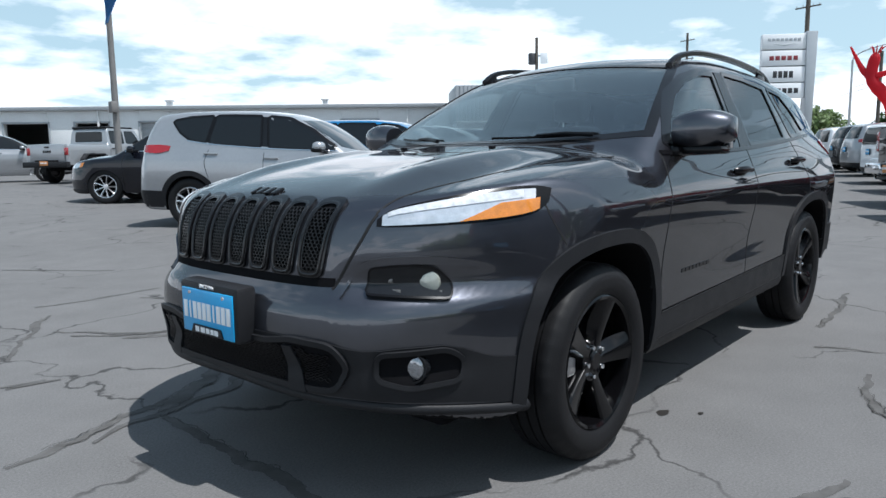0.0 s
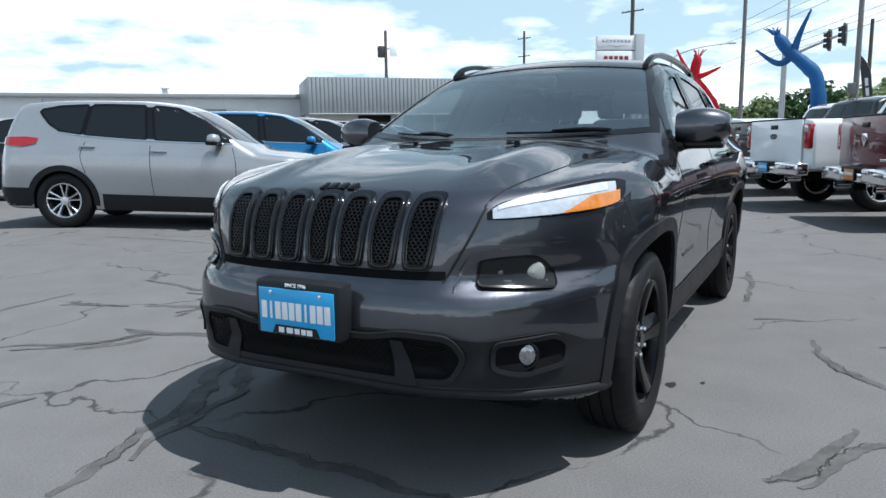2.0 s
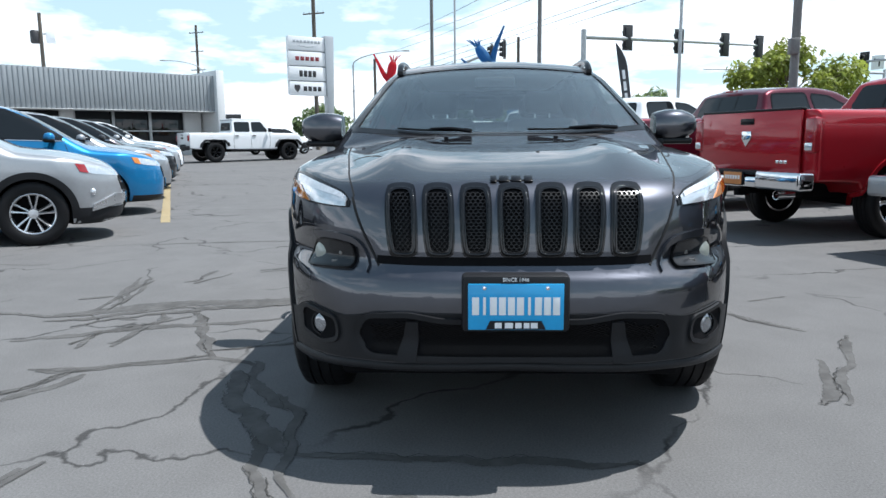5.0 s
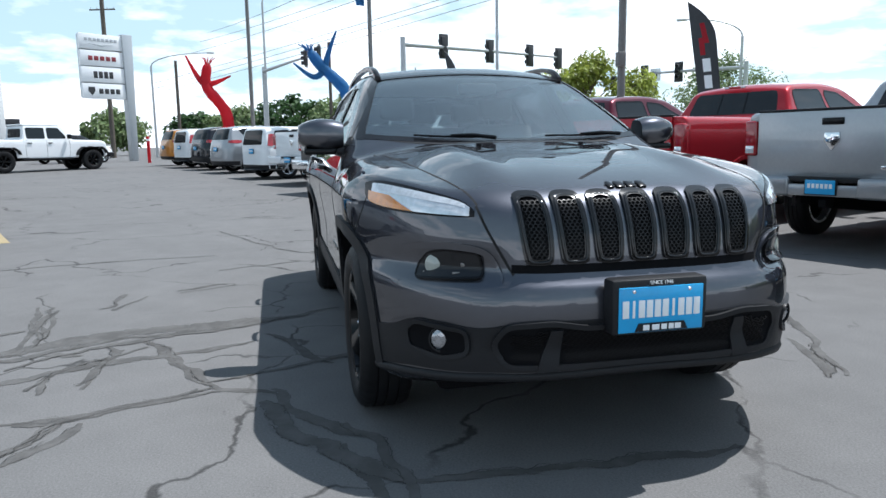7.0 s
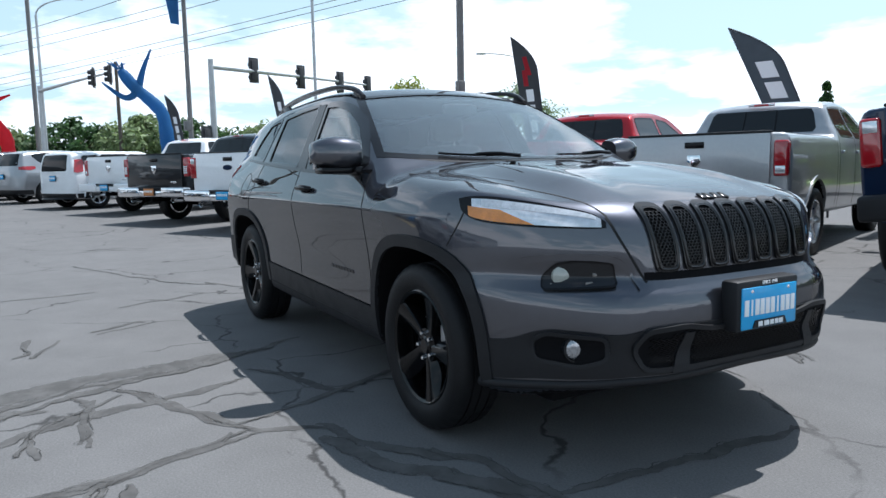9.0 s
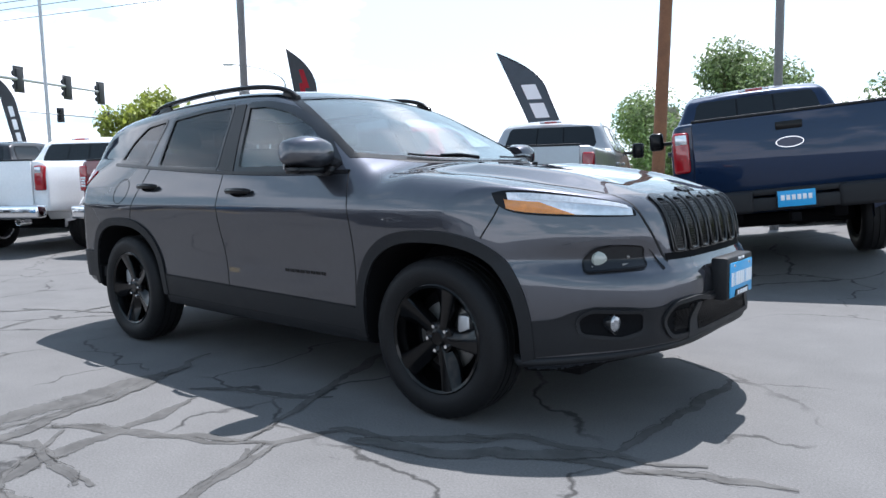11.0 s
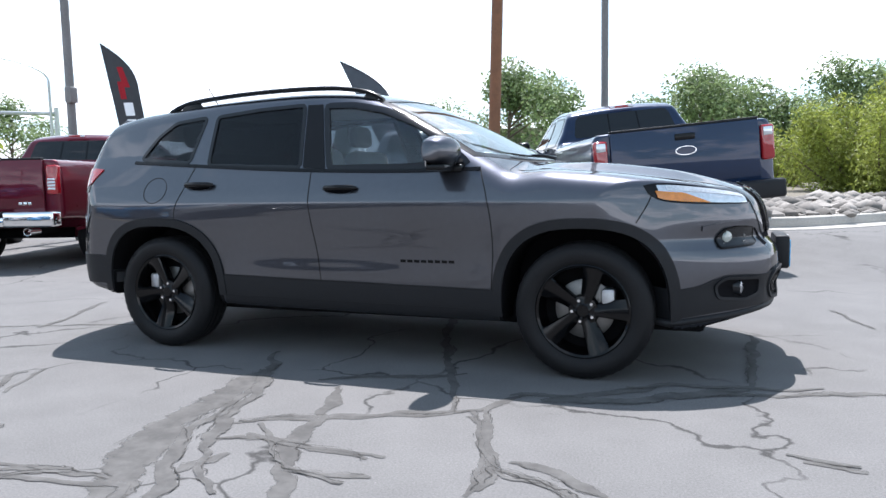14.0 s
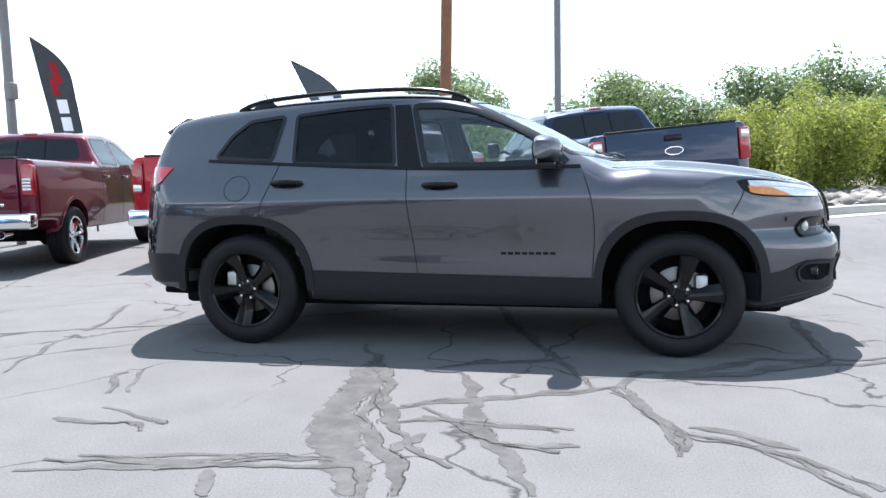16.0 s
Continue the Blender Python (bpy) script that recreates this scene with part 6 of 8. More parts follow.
    # bumper with a stepped middle
    bp = join(rbox(-3.12, 0.67, 0.66, 0.22, 0.66, 0.20, 0.035, 3), rbox(-3.12, -0.67, 0.66, 0.22, 0.66, 0.20, 0.035, 3), rbox(-3.11, 0, 0.63, 0.20, 0.76, 0.12, 0.02))
    bpo = obj("rear_bumper", *bp, bumper, car, "rear step bumper")
    obj("bumper_step", *rbox(-3.10, 0, 0.735, 0.20, 0.80, 0.05, 0.01), CLAD, bpo)
    obj("hitch", *rbox(-3.10, 0, 0.50, 0.16, 0.08, 0.08, 0.01), WELL, car)
    if bar:
        for s in (-1, 1):
            obj("exhaust_tip", *moved(lathe([(0.045, 0.0), (0.05, -0.002), (0.05, 0.22), (0.044, 0.22), (0.042, 0.02)], 20, "x"), pose(-3.16, s * 0.62, 0.50)), CHROME, car, smooth=50)
    ad_plate(car, -3.225, 0, 0.665, plate, -1)
    for s in (-1, 1):
        obj("frame_rail", *rbox(0, s * 0.45, 0.52, 5.4, 0.12, 0.16, 0.02), WELL, car)
    obj("rear_axle", *rbox(-1.83, 0, 0.40, 0.14, 1.5, 0.14, 0.05), WELL, car)
    obj("bed_floor", *rbox(-1.95, 0, 0.90, 1.94, 1.58, 0.03, 0.005), WELL, car)
    return car


def crawler(label, colour, top, m, group, plate="white"):
    """A boxy off-road pickup: upright cab with framed panes, flat black fenders, big tyres, spare-free bed."""
    car = empty("pickup_truck", label, "truck", group, m)
    sh = CRAWLER
    body_mesh("body", sh, 0.04, colour, car)
    for P in (rounded([(0.02, 1.72), (0.46, 1.72), (0.74, 1.36), (0.70, 1.31), (0.02, 1.31)], 40, 0.04), rounded([(-0.78, 1.72), (-0.10, 1.72), (-0.10, 1.31), (-0.78, 1.31)], 40, 0.04)):
        side_window(sh, P, car, grow=0.015)
    st = np.stack([np.full(13, 0.66), np.linspace(-0.62, 0.62, 13)], 1)
    sl = np.stack([np.full(13, 0.95), np.linspace(-0.68, 0.68, 13)], 1)
    obj("windscreen", *skin(sh, sh.above, st, sl, 5, 0.002, 0.006), TINT, car)
    obj("rear_window", *fill(sh, back_of(sh), rounded([(-0.54, 1.36), (0.54, 1.36), (0.52, 1.70), (-0.52, 1.70)], 40, 0.04), 0.004, 0.006), TINT, car)
    obj("hard_top", *rbox(-0.18, 0, 1.845, 1.42, 1.36, 0.07, 0.03, 3), top, car, "hard top over the cab")
    gate = obj("tailgate", *rbox(-2.835, 0, 0.98, 0.04, 1.30, 0.56, 0.015), colour, car)
    obj("gate_handle", *rbox(-2.86, 0, 1.17, 0.02, 0.18, 0.05, 0.01), GLOSSBLACK, gate)
    for k in range(4):
        obj("gate_mark", *rbox(-2.858, -0.12 + 0.08 * k, 1.03, 0.006, 0.06, 0.08, 0.002), GLOSSBLACK, gate)
    obj("rear_bumper", *join(rbox(-2.92, 0, 0.62, 0.18, 1.66, 0.18, 0.03), rbox(-2.90, 0, 0.74, 0.12, 0.8, 0.05, 0.01)), CLAD, car)
    obj("front_bumper", *rbox(2.62, 0, 0.62, 0.24, 1.62, 0.20, 0.03), CLAD, car)
    obj("grille", *fill(sh, front_of(sh), rounded([(-0.42, 0.86), (0.42, 0.86), (0.42, 1.14), (-0.42, 1.14)], 40, 0.04), 0.004, 0.01), WELL, car)
    for s in (-1, 1):
        pl = side_of(sh, s)
        for ax in sh.axles:
            z = 0.965
            obj("fender", *prism([(ax - 0.66, 0.62), (ax - 0.60, 0.80), (ax - 0.42, z), (ax + 0.42, z), (ax + 0.62, 0.82), (ax + 0.66, 0.68), (ax + 0.60, 0.68), (ax + 0.54, 0.80), (ax + 0.38, 0.925), (ax - 0.38, 0.925), (ax - 0.54, 0.78), (ax - 0.59, 0.62)], "xz", s * 0.74, s * 0.955, 0.012), CLAD, car)
            wheel(car, ax, s * 0.80, 0.42, 0.24, 0.27, RIMBLACK, 6, True, False)
        for ln in ([(0.86, 1.24), (0.88, 0.9), (0.84, 0.56)], [(-0.04, 1.24), (-0.04, 0.56)], [(-0.82, 1.24), (-0.86, 0.95), (-0.84, 0.56)]):
            obj("shut_line", *ribbon(sh, pl, ln, 0.012), GAP, car)
        for hx in (0.10, -0.70):
            obj("door_handle", *rbox(hx, s * 0.80, 1.13, 0.17, 0.04, 0.035, 0.012), GLOSSBLACK, car)
        obj("mirror", *rbox(0.80, s * 0.93, 1.38, 0.12, 0.20, 0.19, 0.04, 3), GLOSSBLACK, car)
        obj("side_step", *rbox(-0.02, s * 0.80, 0.50, 2.0, 0.10, 0.07, 0.025), CLAD, car)
        obj("tail_lamp", *rbox(-2.84, s * 0.70, 1.03, 0.06, 0.13, 0.24, 0.02), REDLAMP, car)
        q = sh.end([(s * 20, 1.02)], True)[0]
        obj("headlamp", *moved(lathe([(0.0, 0.02), (0.07, 0.015), (0.085, 0.0), (0.085, -0.03)], 20, "x"), pose(q[0], s * 0.54, 1.02)), CLEARLAMP, car, smooth=50)
    obj("underbody", *rbox(0, 0, 0.50, 4.6, 1.0, 0.16, 0.03), WELL, car)
    ad_plate(car, -3.02, 0, 0.66, plate, -1)
    return car


def stand(x, y, deg, dz=0.0):
    return pose(x, y, ground_z(x, y) + dz, 0, 0, deg)

# ---- where the vehicles stand ----
ROW0, ROWU, ROWN = Vector((-1.6, 4.2)), Vector((-0.942, -0.335)), Vector((-0.335, 0.942))


def in_row(s, back=0.0, tail=3.05, turn=109.6):
    p = ROW0 + ROWU * s - ROWN * back + Vector((math.cos(radians(turn)), math.sin(radians(turn)))) * tail
    return stand(p.x, p.y, turn)


pickup("pickup_truck", "silver crew-cab pickup with silver bumper, tail to the lot", SILVER, in_row(0.0), ALLOY, GREYP, "tall", "blue", bar=False)
pickup("pickup_truck", "bright red crew-cab pickup with chrome bumper and twin exhaust tips", REDP, in_row(2.59, 0.25), CHROME, CHROME, "tall", "orange")
pickup("pickup_truck", "dark maroon crew-cab pickup with chrome bumper", MAROON, in_row(5.66, 0.40), CHROME, CHROME, "led", "orange")
pickup("pickup_truck", "white crew-cab pickup with red tail lamps", WHITE, in_row(8.07, 0.83, turn=121), ALLOY, CHROME, "led", "blue", badge="oval")
pickup("pickup_truck", "charcoal crew-cab pickup with chrome bumper", CHARCOAL, in_row(11.0, 0.69, turn=121), CHROME, CHROME, "led", "orange")
pickup("pickup_truck", "white pickup with white bumper", WHITE, in_row(14.6, turn=121), ALLOY, WHITE, "tall", "blue")
crossover("compact_car", "white boxy hatchback with tall red tail lamps", WHITE, in_row(18.2, 0, 2.1, 117), BOXY, "boxy", clad=False, plate_front=False)
crossover("crossover_car", "silver-grey crossover with red tail lamps", GREYP, in_row(22.3, 0, 2.35, 117), clad=False, plate_front=False, key="cross")
crossover("crossover_car", "black crossover car in the far row", BLACKP, in_row(25.2, 0, 2.35, 117), plate_front=False)
crossover("compact_car", "small white hatchback in the far row", WHITE, in_row(27.8, 0, 2.1, 117), BOXY, "boxy", clad=False, plate_front=False)
crossover("crossover_car", "orange crossover car at the end of the row", ORANGE, in_row(31.0, 0, 2.35, 117), clad=False, plate_front=False)
# heavy blue pickup on the slope by the kerbed bed
pickup("pickup_truck", "dark blue heavy pickup with towing bumper, parked by the bed", NAVY,
              pose(1.82 - 0.38 * 3.06, 3.68 + 0.925 * 3.06, 0.17, -5.0, 0, 111.8), RIMBLACK, CLAD, "led", "blue", badge="oval", bar=False)

# row of cars with their noses to the yellow line
LINE0, LINEU, LINEN = Vector((-3.12, -5.05)), Vector((-0.92, -0.39)), Vector((-0.498, 0.867))


def nose_row(s, ahead=0.0):
    p = LINE0 + LINEU * s - LINEN * (1.33 - ahead) - Vector((LINEN.y, -LINEN.x)) * 0.79
    q = p + LINEN * 1.33, p - LINEN * 1.33
    za, zb = ground_z(*q[0]), ground_z(*q[1])
    return pose(p.x, p.y, (za + zb) / 2, 0, math.degrees(math.atan2(zb - za, 2.66)), math.degrees(math.atan2(LINEN.y, LINEN.x)))


def far(x, y, deg):
    return stand(x, y, deg)


def spread(colours):
    for i, (nm, lb, c) in enumerate(colours):
        crossover(nm, lb, c, nose_row(3.0 + 2.85 * i, 0.45 + 0.12 * i), clad=False, key="cross")


crossover("crossover_car", "silver crossover with black wheel-arch trim and alloy wheels", SILVER, nose_row(0.0), rims=ALLOY, spokes=10, h=0.028, key="near", group="cars by the yellow line")
spread((("crossover_car", "bright blue crossover car beside a silver one", BLUEP), ("crossover_car", "silver crossover in the row", GREYP),
        ("crossover_car", "dark crossover in the row", CHARCOAL), ("crossover_car", "silver crossover in the row", SILVER),
        ("crossover_car", "white crossover at the end of the row", WHITE)))
NOSE_OUT = stand(-4.95, -13.4, -48)
crossover("crossover_car", "black crossover with bright multi-spoke wheels", BLACKP, NOSE_OUT, spokes=9, clad=False, R=0.385)
TAILX, TAILY = -5.42, -22.28
crawler("silver off-road pickup with dark hard top and black fenders", SILVER, CLAD, far(TAILX - 2.5, TAILY - 1.33, 208), "far trucks", "orange")
crossover("crossover_car", "silver minivan in front of the workshop", GREYP, far(-5.5, -26.6, 160), clad=False)
crawler("white off-road pickup with black wheels and flat black fenders", WHITE, WHITE, far(-27.87, -10.5, 131), "far trucks")
crossover("crossover_car", "white SUV near the dealer sign", WHITE, far(-41.5, -12.6, 140), clad=False)

# ---- poles, signs and wires ----


def pole(name, label, x, y, top, r0, r1, material, category="pole", extra=None, group=""):
    th = empty(name, label, category, group)
    z0 = ground_z(x, y)
    obj("shaft", *tube([(x, y, z0 - 0.05), (x, y, z0 + 0.02), (x, y, top)], [r0, r0, r1], 14), material, th, smooth=60)
    return th


a = pole("lamp_pole", "tall dark grey car-park lamp pole", -9.83, 6.13, 9.0, 0.085, 0.075, POLEGREY)
obj("junction_box", *rbox(-9.72, 6.05, 2.85, 0.16, 0.18, 0.30, 0.02), POLEGREY, a)
pole("lamp_pole", "tall dark grey car-park lamp pole", -0.06, 10.11, 9.0, 0.075, 0.065, POLEGREY)
c = pole("flag_pole", "dark pole with a hanging blue banner", -19.8, 2.12, 8.2, 0.085, 0.06, POLEGREY)
obj("junction_box", *rbox(-19.7, 2.0, 2.55, 0.2, 0.2, 0.3, 0.02), POLEGREY, c)


def banner(parent, x, y, z, w, h, sway, material):
    V, F = [], []
    for i in range(9):
        for j in range(5):
            t, q = i / 8, j / 4
            V.append((x + sway[0] * t * t + 0.06 * math.sin(5 * t + 3 * q), y + sway[1] * t * t + w * q * (1 - 0.5 * t), z - h * t))
    n = len(V)
    V += [(p[0] - 0.01, p[1], p[2]) for p in V]
    for i in range(8):
        for j in range(4):
            k = i * 5 + j
            F.append((k, k + 1, k + 6, k + 5))
            F.append((n + k, n + k + 5, n + k + 6, n + k + 1))
    obj("banner", V, F, material, parent)


banner(c, -19.7, 1.95, 7.75, -0.55, 2.1, (0.0, 0.0), TUBEBLUE)
f = pole("flag_pole", "tall grey pole with a small blue banner", -5.65, -17.86, 6.4, 0.10, 0.07, POLEGREY)
obj("junction_box", *rbox(-5.55, -17.76, 2.5, 0.2, 0.2, 0.3, 0.02), POLEGREY, f)
banner(f, -5.6, -17.8, 6.15, 0.9, 1.5, (0.25, 0.2), TUBEBLUE)
e = pole("flag_pole", "dark pole with a drooping dark blue flag", -31.1, -2.06, 12.0, 0.10, 0.07, POLEGREY)
banner(e, -31.0, -2.1, 11.2, -0.9, 2.6, (0.3, -1.1), NAVY)
pole("lamp_pole", "slim galvanised street pole", -24.98, 8.19, 11.0, 0.07, 0.06, GALV)


def wood_pole(x, y, top, arms=(), r=0.16, material=WOODGREY, lean=(0, 0)):
    th = empty("utility_pole", "weathered wooden utility pole", "utility pole", "utility poles")
    z0 = ground_z(x, y)
    obj("shaft", *tube([(x, y, z0 - 0.1), (x + lean[0] * 0.5, y + lean[1] * 0.5, top / 2), (x + lean[0], y + lean[1], top)], [r, r * 0.92, r * 0.8], 14), material, th, smooth=60)
    for z, w, dx, dy in arms:
        obj("crossarm", *moved(rbox(0, 0, 0, w, 0.09, 0.11, 0.01), pose(x, y, z, 0, 0, math.degrees(math.atan2(dy, dx)))), material, th)
        for k in (-0.45, -0.2, 0.2, 0.45):
            obj("insulator", *tube([(x + k * w * dx, y + k * w * dy, z + 0.05), (x + k * w * dx, y + k * w * dy, z + 0.2)], [0.04, 0.025], 8), GALV, th)
    return th


wood_pole(-2.98, 11.9, 10.0, (), 0.145, WOOD, (0.35, 0.1))
tp = wood_pole(-46.0, -30.5, 10.2, (), 0.15)
obj("transformer", *tube([(-45.85, -30.85, 8.1), (-45.85, -30.85, 8.2), (-45.85, -30.85, 8.9), (-45.85, -30.85, 9.0)], [0.26, 0.30, 0.30, 0.22], 16), SIGNK, tp, smooth=50)
obj("switch_box", *moved(rbox(0, 0, 0, 0.45, 0.62, 0.85, 0.05), pose(-46.0, -29.75, 8.5, 0, 0, 20)), SIGNW, tp)
obj("bracket", *rbox(-46.0, -30.3, 8.75, 0.10, 1.5, 0.10, 0.01), GALV, tp)
wood_pole(-62.0, -14.5, 19.0, ((17.8, 2.4, 0.3, 0.95), (15.6, 2.2, 0.3, 0.95), (12.6, 2.2, 0.3, 0.95)), 0.2)
wood_pole(-95.0, -38.0, 17.0, ((16.0, 2.4, 0.3, 0.95), (13.5, 2.2, 0.3, 0.95), (11, 2.4, 0.3, 0.95)), 0.2)
wood_pole(-62.0, -9.0, 8.5, (), 0.15)
wood_pole(-60.0, 4.0, 10.0, (), 0.16)


def street_lamp(x, y, top, reach, dx, dy):
    th = empty("street_lamp", "galvanised street lamp with a curved arm", "street lamp", "street lamps")
    z0 = ground_z(x, y)
    obj("shaft", *tube([(x, y, z0 - 0.05), (x, y, top - 1.2)], [0.11, 0.08], 12), GALV, th, smooth=60)
    pts = [(x + dx * reach * (1 - math.cos(t)), y + dy * reach * (1 - math.cos(t)), top - 1.2 + 1.2 * math.sin(t)) for t in np.linspace(0, math.pi / 2 * 0.96, 10)]
    obj("arm", *tube(pts, [0.05] * 5 + [0.04] * 5, 8), GALV, th, smooth=60)
    p = pts[-1]
    obj("luminaire", *moved(rbox(0.25, 0, 0, 0.62, 0.22, 0.13, 0.05, 3), pose(*p, 0, 0, math.degrees(math.atan2(dy, dx)))), GALV, th)
    return th


street_lamp(-53.7, -1.45, 13.2, 2.7, 0.25, 0.97)
street_lamp(-62, -11.0, 9.2, 5.0, 0.0, 1.0)
street_lamp(-70, -28.0, 9.5, 4.0, 0.1, -1.0)
street_lamp(-33.4, 26.0, 8.3, 3.4, -0.61, -0.79)


def signal_head(parent, x, y, z, ang, back=True):
    sg = new("signal_head")
    sg.parent = parent
    m = pose(x, y, z, 0, 0, ang)
    obj("case", *moved(rbox(0, 0, 0, 0.22, 0.32, 1.0, 0.03), m), SIGNK, sg)
    if back:
        obj("backplate", *moved(rbox(-0.02, 0, 0, 0.02, 0.58, 1.26, 0.02), m), SIGNK, sg)
    for k in (-0.32, 0, 0.32):
        obj("hood", *moved(lathe([(0.13, 0.10), (0.13, 0.30), (0.12, 0.30), (0.12, 0.10)], 14, "x"), m @ pose(0, 0, k)), SIGNK, sg)
    return sg


def mast_arm(x, y, top, dx, dy, length, heads, facing, name="traffic_signal"):
    th = empty(name, "galvanised traffic-signal mast with black signal heads", "traffic light", "traffic lights")
    z0 = ground_z(x, y)
    obj("mast", *tube([(x, y, z0 - 0.05), (x, y, top + 0.35)], [0.17, 0.13], 14), GALV, th, smooth=60)
    obj("arm", *tube([(x, y, top), (x + dx * length * 0.5, y + dy * length * 0.5, top + 0.12), (x + dx * length, y + dy * length, top + 0.18)], [0.12, 0.09, 0.055], 12), GALV, th, smooth=60)
    for q in heads:
        signal_head(th, x + dx * length * q, y + dy * length * q, top + 0.1, facing)
    return th


ms = mast_arm(-31.5, 5.36, 6.05, -0.48, 0.877, 12.4, (0.22, 0.50, 0.77, 0.985), 200)
signal_head(ms, -31.3, 4.95, 2.6, 200)
mast_arm(-53.7, -1.60, 6.85, 0.945, 0.327, 11.2, (0.78, 0.985), 250)
tm = mast_arm(-33.2, 26.2, 5.3, -0.885, -0.465, 7.6, (0.58, 0.91), 300)
for q in (0.80,):
    ts = obj("turn_sign", *moved(rbox(0, 0, 0, 0.03, 0.75, 0.80, 0.01), pose(-33.2 - 0.885 * 7.6 * q, 26.2 - 0.465 * 7.6 * q, 5.35, 0, 0, 300)), SIGNW, tm)
    obj("turn_arrow", *moved(join(rbox(0.02, 0.10, -0.06, 0.012, 0.09, 0.36, 0.002), rbox(0.02, 0.0, 0.14, 0.012, 0.28, 0.09, 0.002), prism([(-0.14, 0.02), (-0.14, 0.26), (-0.29, 0.14)], "yz", 0.012, 0.026)), pose(-33.2 - 0.885 * 7.6 * q, 26.2 - 0.465 * 7.6 * q, 5.35, 0, 0, 300)), SIGNK, ts)
mast_arm(-66.0, 39.0, 7.0, 0.25, -0.97, 19.0, (0.30, 0.55, 0.80), 330)

SIGN = empty("pylon_sign", "tall white dealer pylon sign with four stacked panels", "sign")
sa, sb = Vector((-42.72, -12.17)), Vector((-44.6, -9.5))
sd = (sb - sa).normalized()
sn = Vector((sd.y, -sd.x))
if sn.x < 0:
    sn = -sn
sm = Matrix(((sd.x, sn.x, 0, sa.x), (sd.y, sn.y, 0, sa.y), (0, 0, 1, 0), (0, 0, 0, 1)))
obj("post", *moved(prism([(2.70, 0.2), (3.05, 0.2), (3.20, 8.05), (2.55, 8.05)], "xz", -0.30, 0.30, 0.03), sm), SIGNG, SIGN)
obj("core", *moved(rbox(1.3, -0.1, 6.05, 2.5, 0.3, 3.7, 0.03), sm), SIGNG, SIGN)
for k, (ink, bars) in enumerate(((SIGNG, 8), (SIGNR, 5), (SIGNK, 4), (SIGNK, 4))):
    zc = 7.48 - k * 0.97
    pn = obj("panel", *moved(rbox(1.30, 0.10, zc, 2.58, 0.22, 0.90, 0.03), sm), SIGNW, SIGN)
    hgt, wd = (0.16, 2.0) if k == 0 else (0.26, 1.75) if k == 1 else (0.40, 1.25) if k == 2 else (0.30, 1.35)
    x0 = 1.30 - wd / 2 + (0.3 if k == 3 else 0)
    for i in range(bars):
        obj("panel_bar", *moved(rbox(x0 + (i + 0.5) * wd / bars, 0.215, zc + (0.12 if k == 0 else 0), wd / bars * 0.74, 0.02, hgt, 0.004), sm), ink, pn)
    if k == 0:
        obj("panel_wing", *moved(prism([(0.55, zc - 0.12), (1.3, zc - 0.20), (2.05, zc - 0.12), (1.3, zc - 0.28)], "xz", 0.20, 0.23), sm), SIGNG, pn)
    if k == 3:
        obj("panel_shield", *moved(prism([(0.35, zc + 0.24), (0.72, zc + 0.24), (0.74, zc), (0.535, zc - 0.26), (0.33, zc)], "xz", 0.20, 0.23), sm), SIGNK, pn)
LOW = empty("monument_sign", "low black and white sign by the street", "sign")
obj("sign_box", *moved(rbox(0, 0, 2.35, 0.3, 3.4, 1.0, 0.03), pose(-56, -21.5, 0, 0, 0, 20)), SIGNW, LOW)
obj("sign_head", *moved(rbox(0, 0, 3.15, 0.34, 3.4, 0.6, 0.03), pose(-56, -21.5, 0, 0, 0, 20)), SIGNK, LOW)
obj("sign_foot", *moved(rbox(0, 0, 1.1, 0.25, 0.5, 1.7, 0.02), pose(-56, -21.5, 0, 0, 0, 20)), SIGNG, LOW)
for i in range(6):
    obj("sign_bar", *moved(rbox(0.16, -1.05 + i * 0.42, 2.35, 0.02, 0.3, 0.6, 0.004), pose(-56, -21.5, 0, 0, 0, 20)), SIGNK, LOW)


def wire(a, b, sag, r=0.012):
    pts = [Vector(a).lerp(Vector(b), t) - Vector((0, 0, sag * 4 * t * (1 - t))) for t in np.linspace(0, 1, 24)]
    return tagged(obj("power_cable", *tube(pts, r, 5), CABLE), "thin black overhead power cable", "cable", "overhead cables")


for a, b in (((-89.8, -17.5, 7.0), (-30.6, 21.5, 11.7)),
                ((-90.0, -16.2, 7.9), (-32.3, 18.8, 11.7)),
                ((-90.1, -15.4, 8.8), (-33.1, 17.4, 11.7)),
                ((-90.8, -8.4, 15.1), (-37.6, 3.4, 10.6)),
                ((-90.7, -9.3, 14.0), (-37.0, 6.9, 10.8)),
                ((-90.6, -10.8, 12.5), (-36.3, 9.6, 11.2))):
    wire(a, b, 0.25, 0.02)

# ---- feather flags and inflatable tubes ----


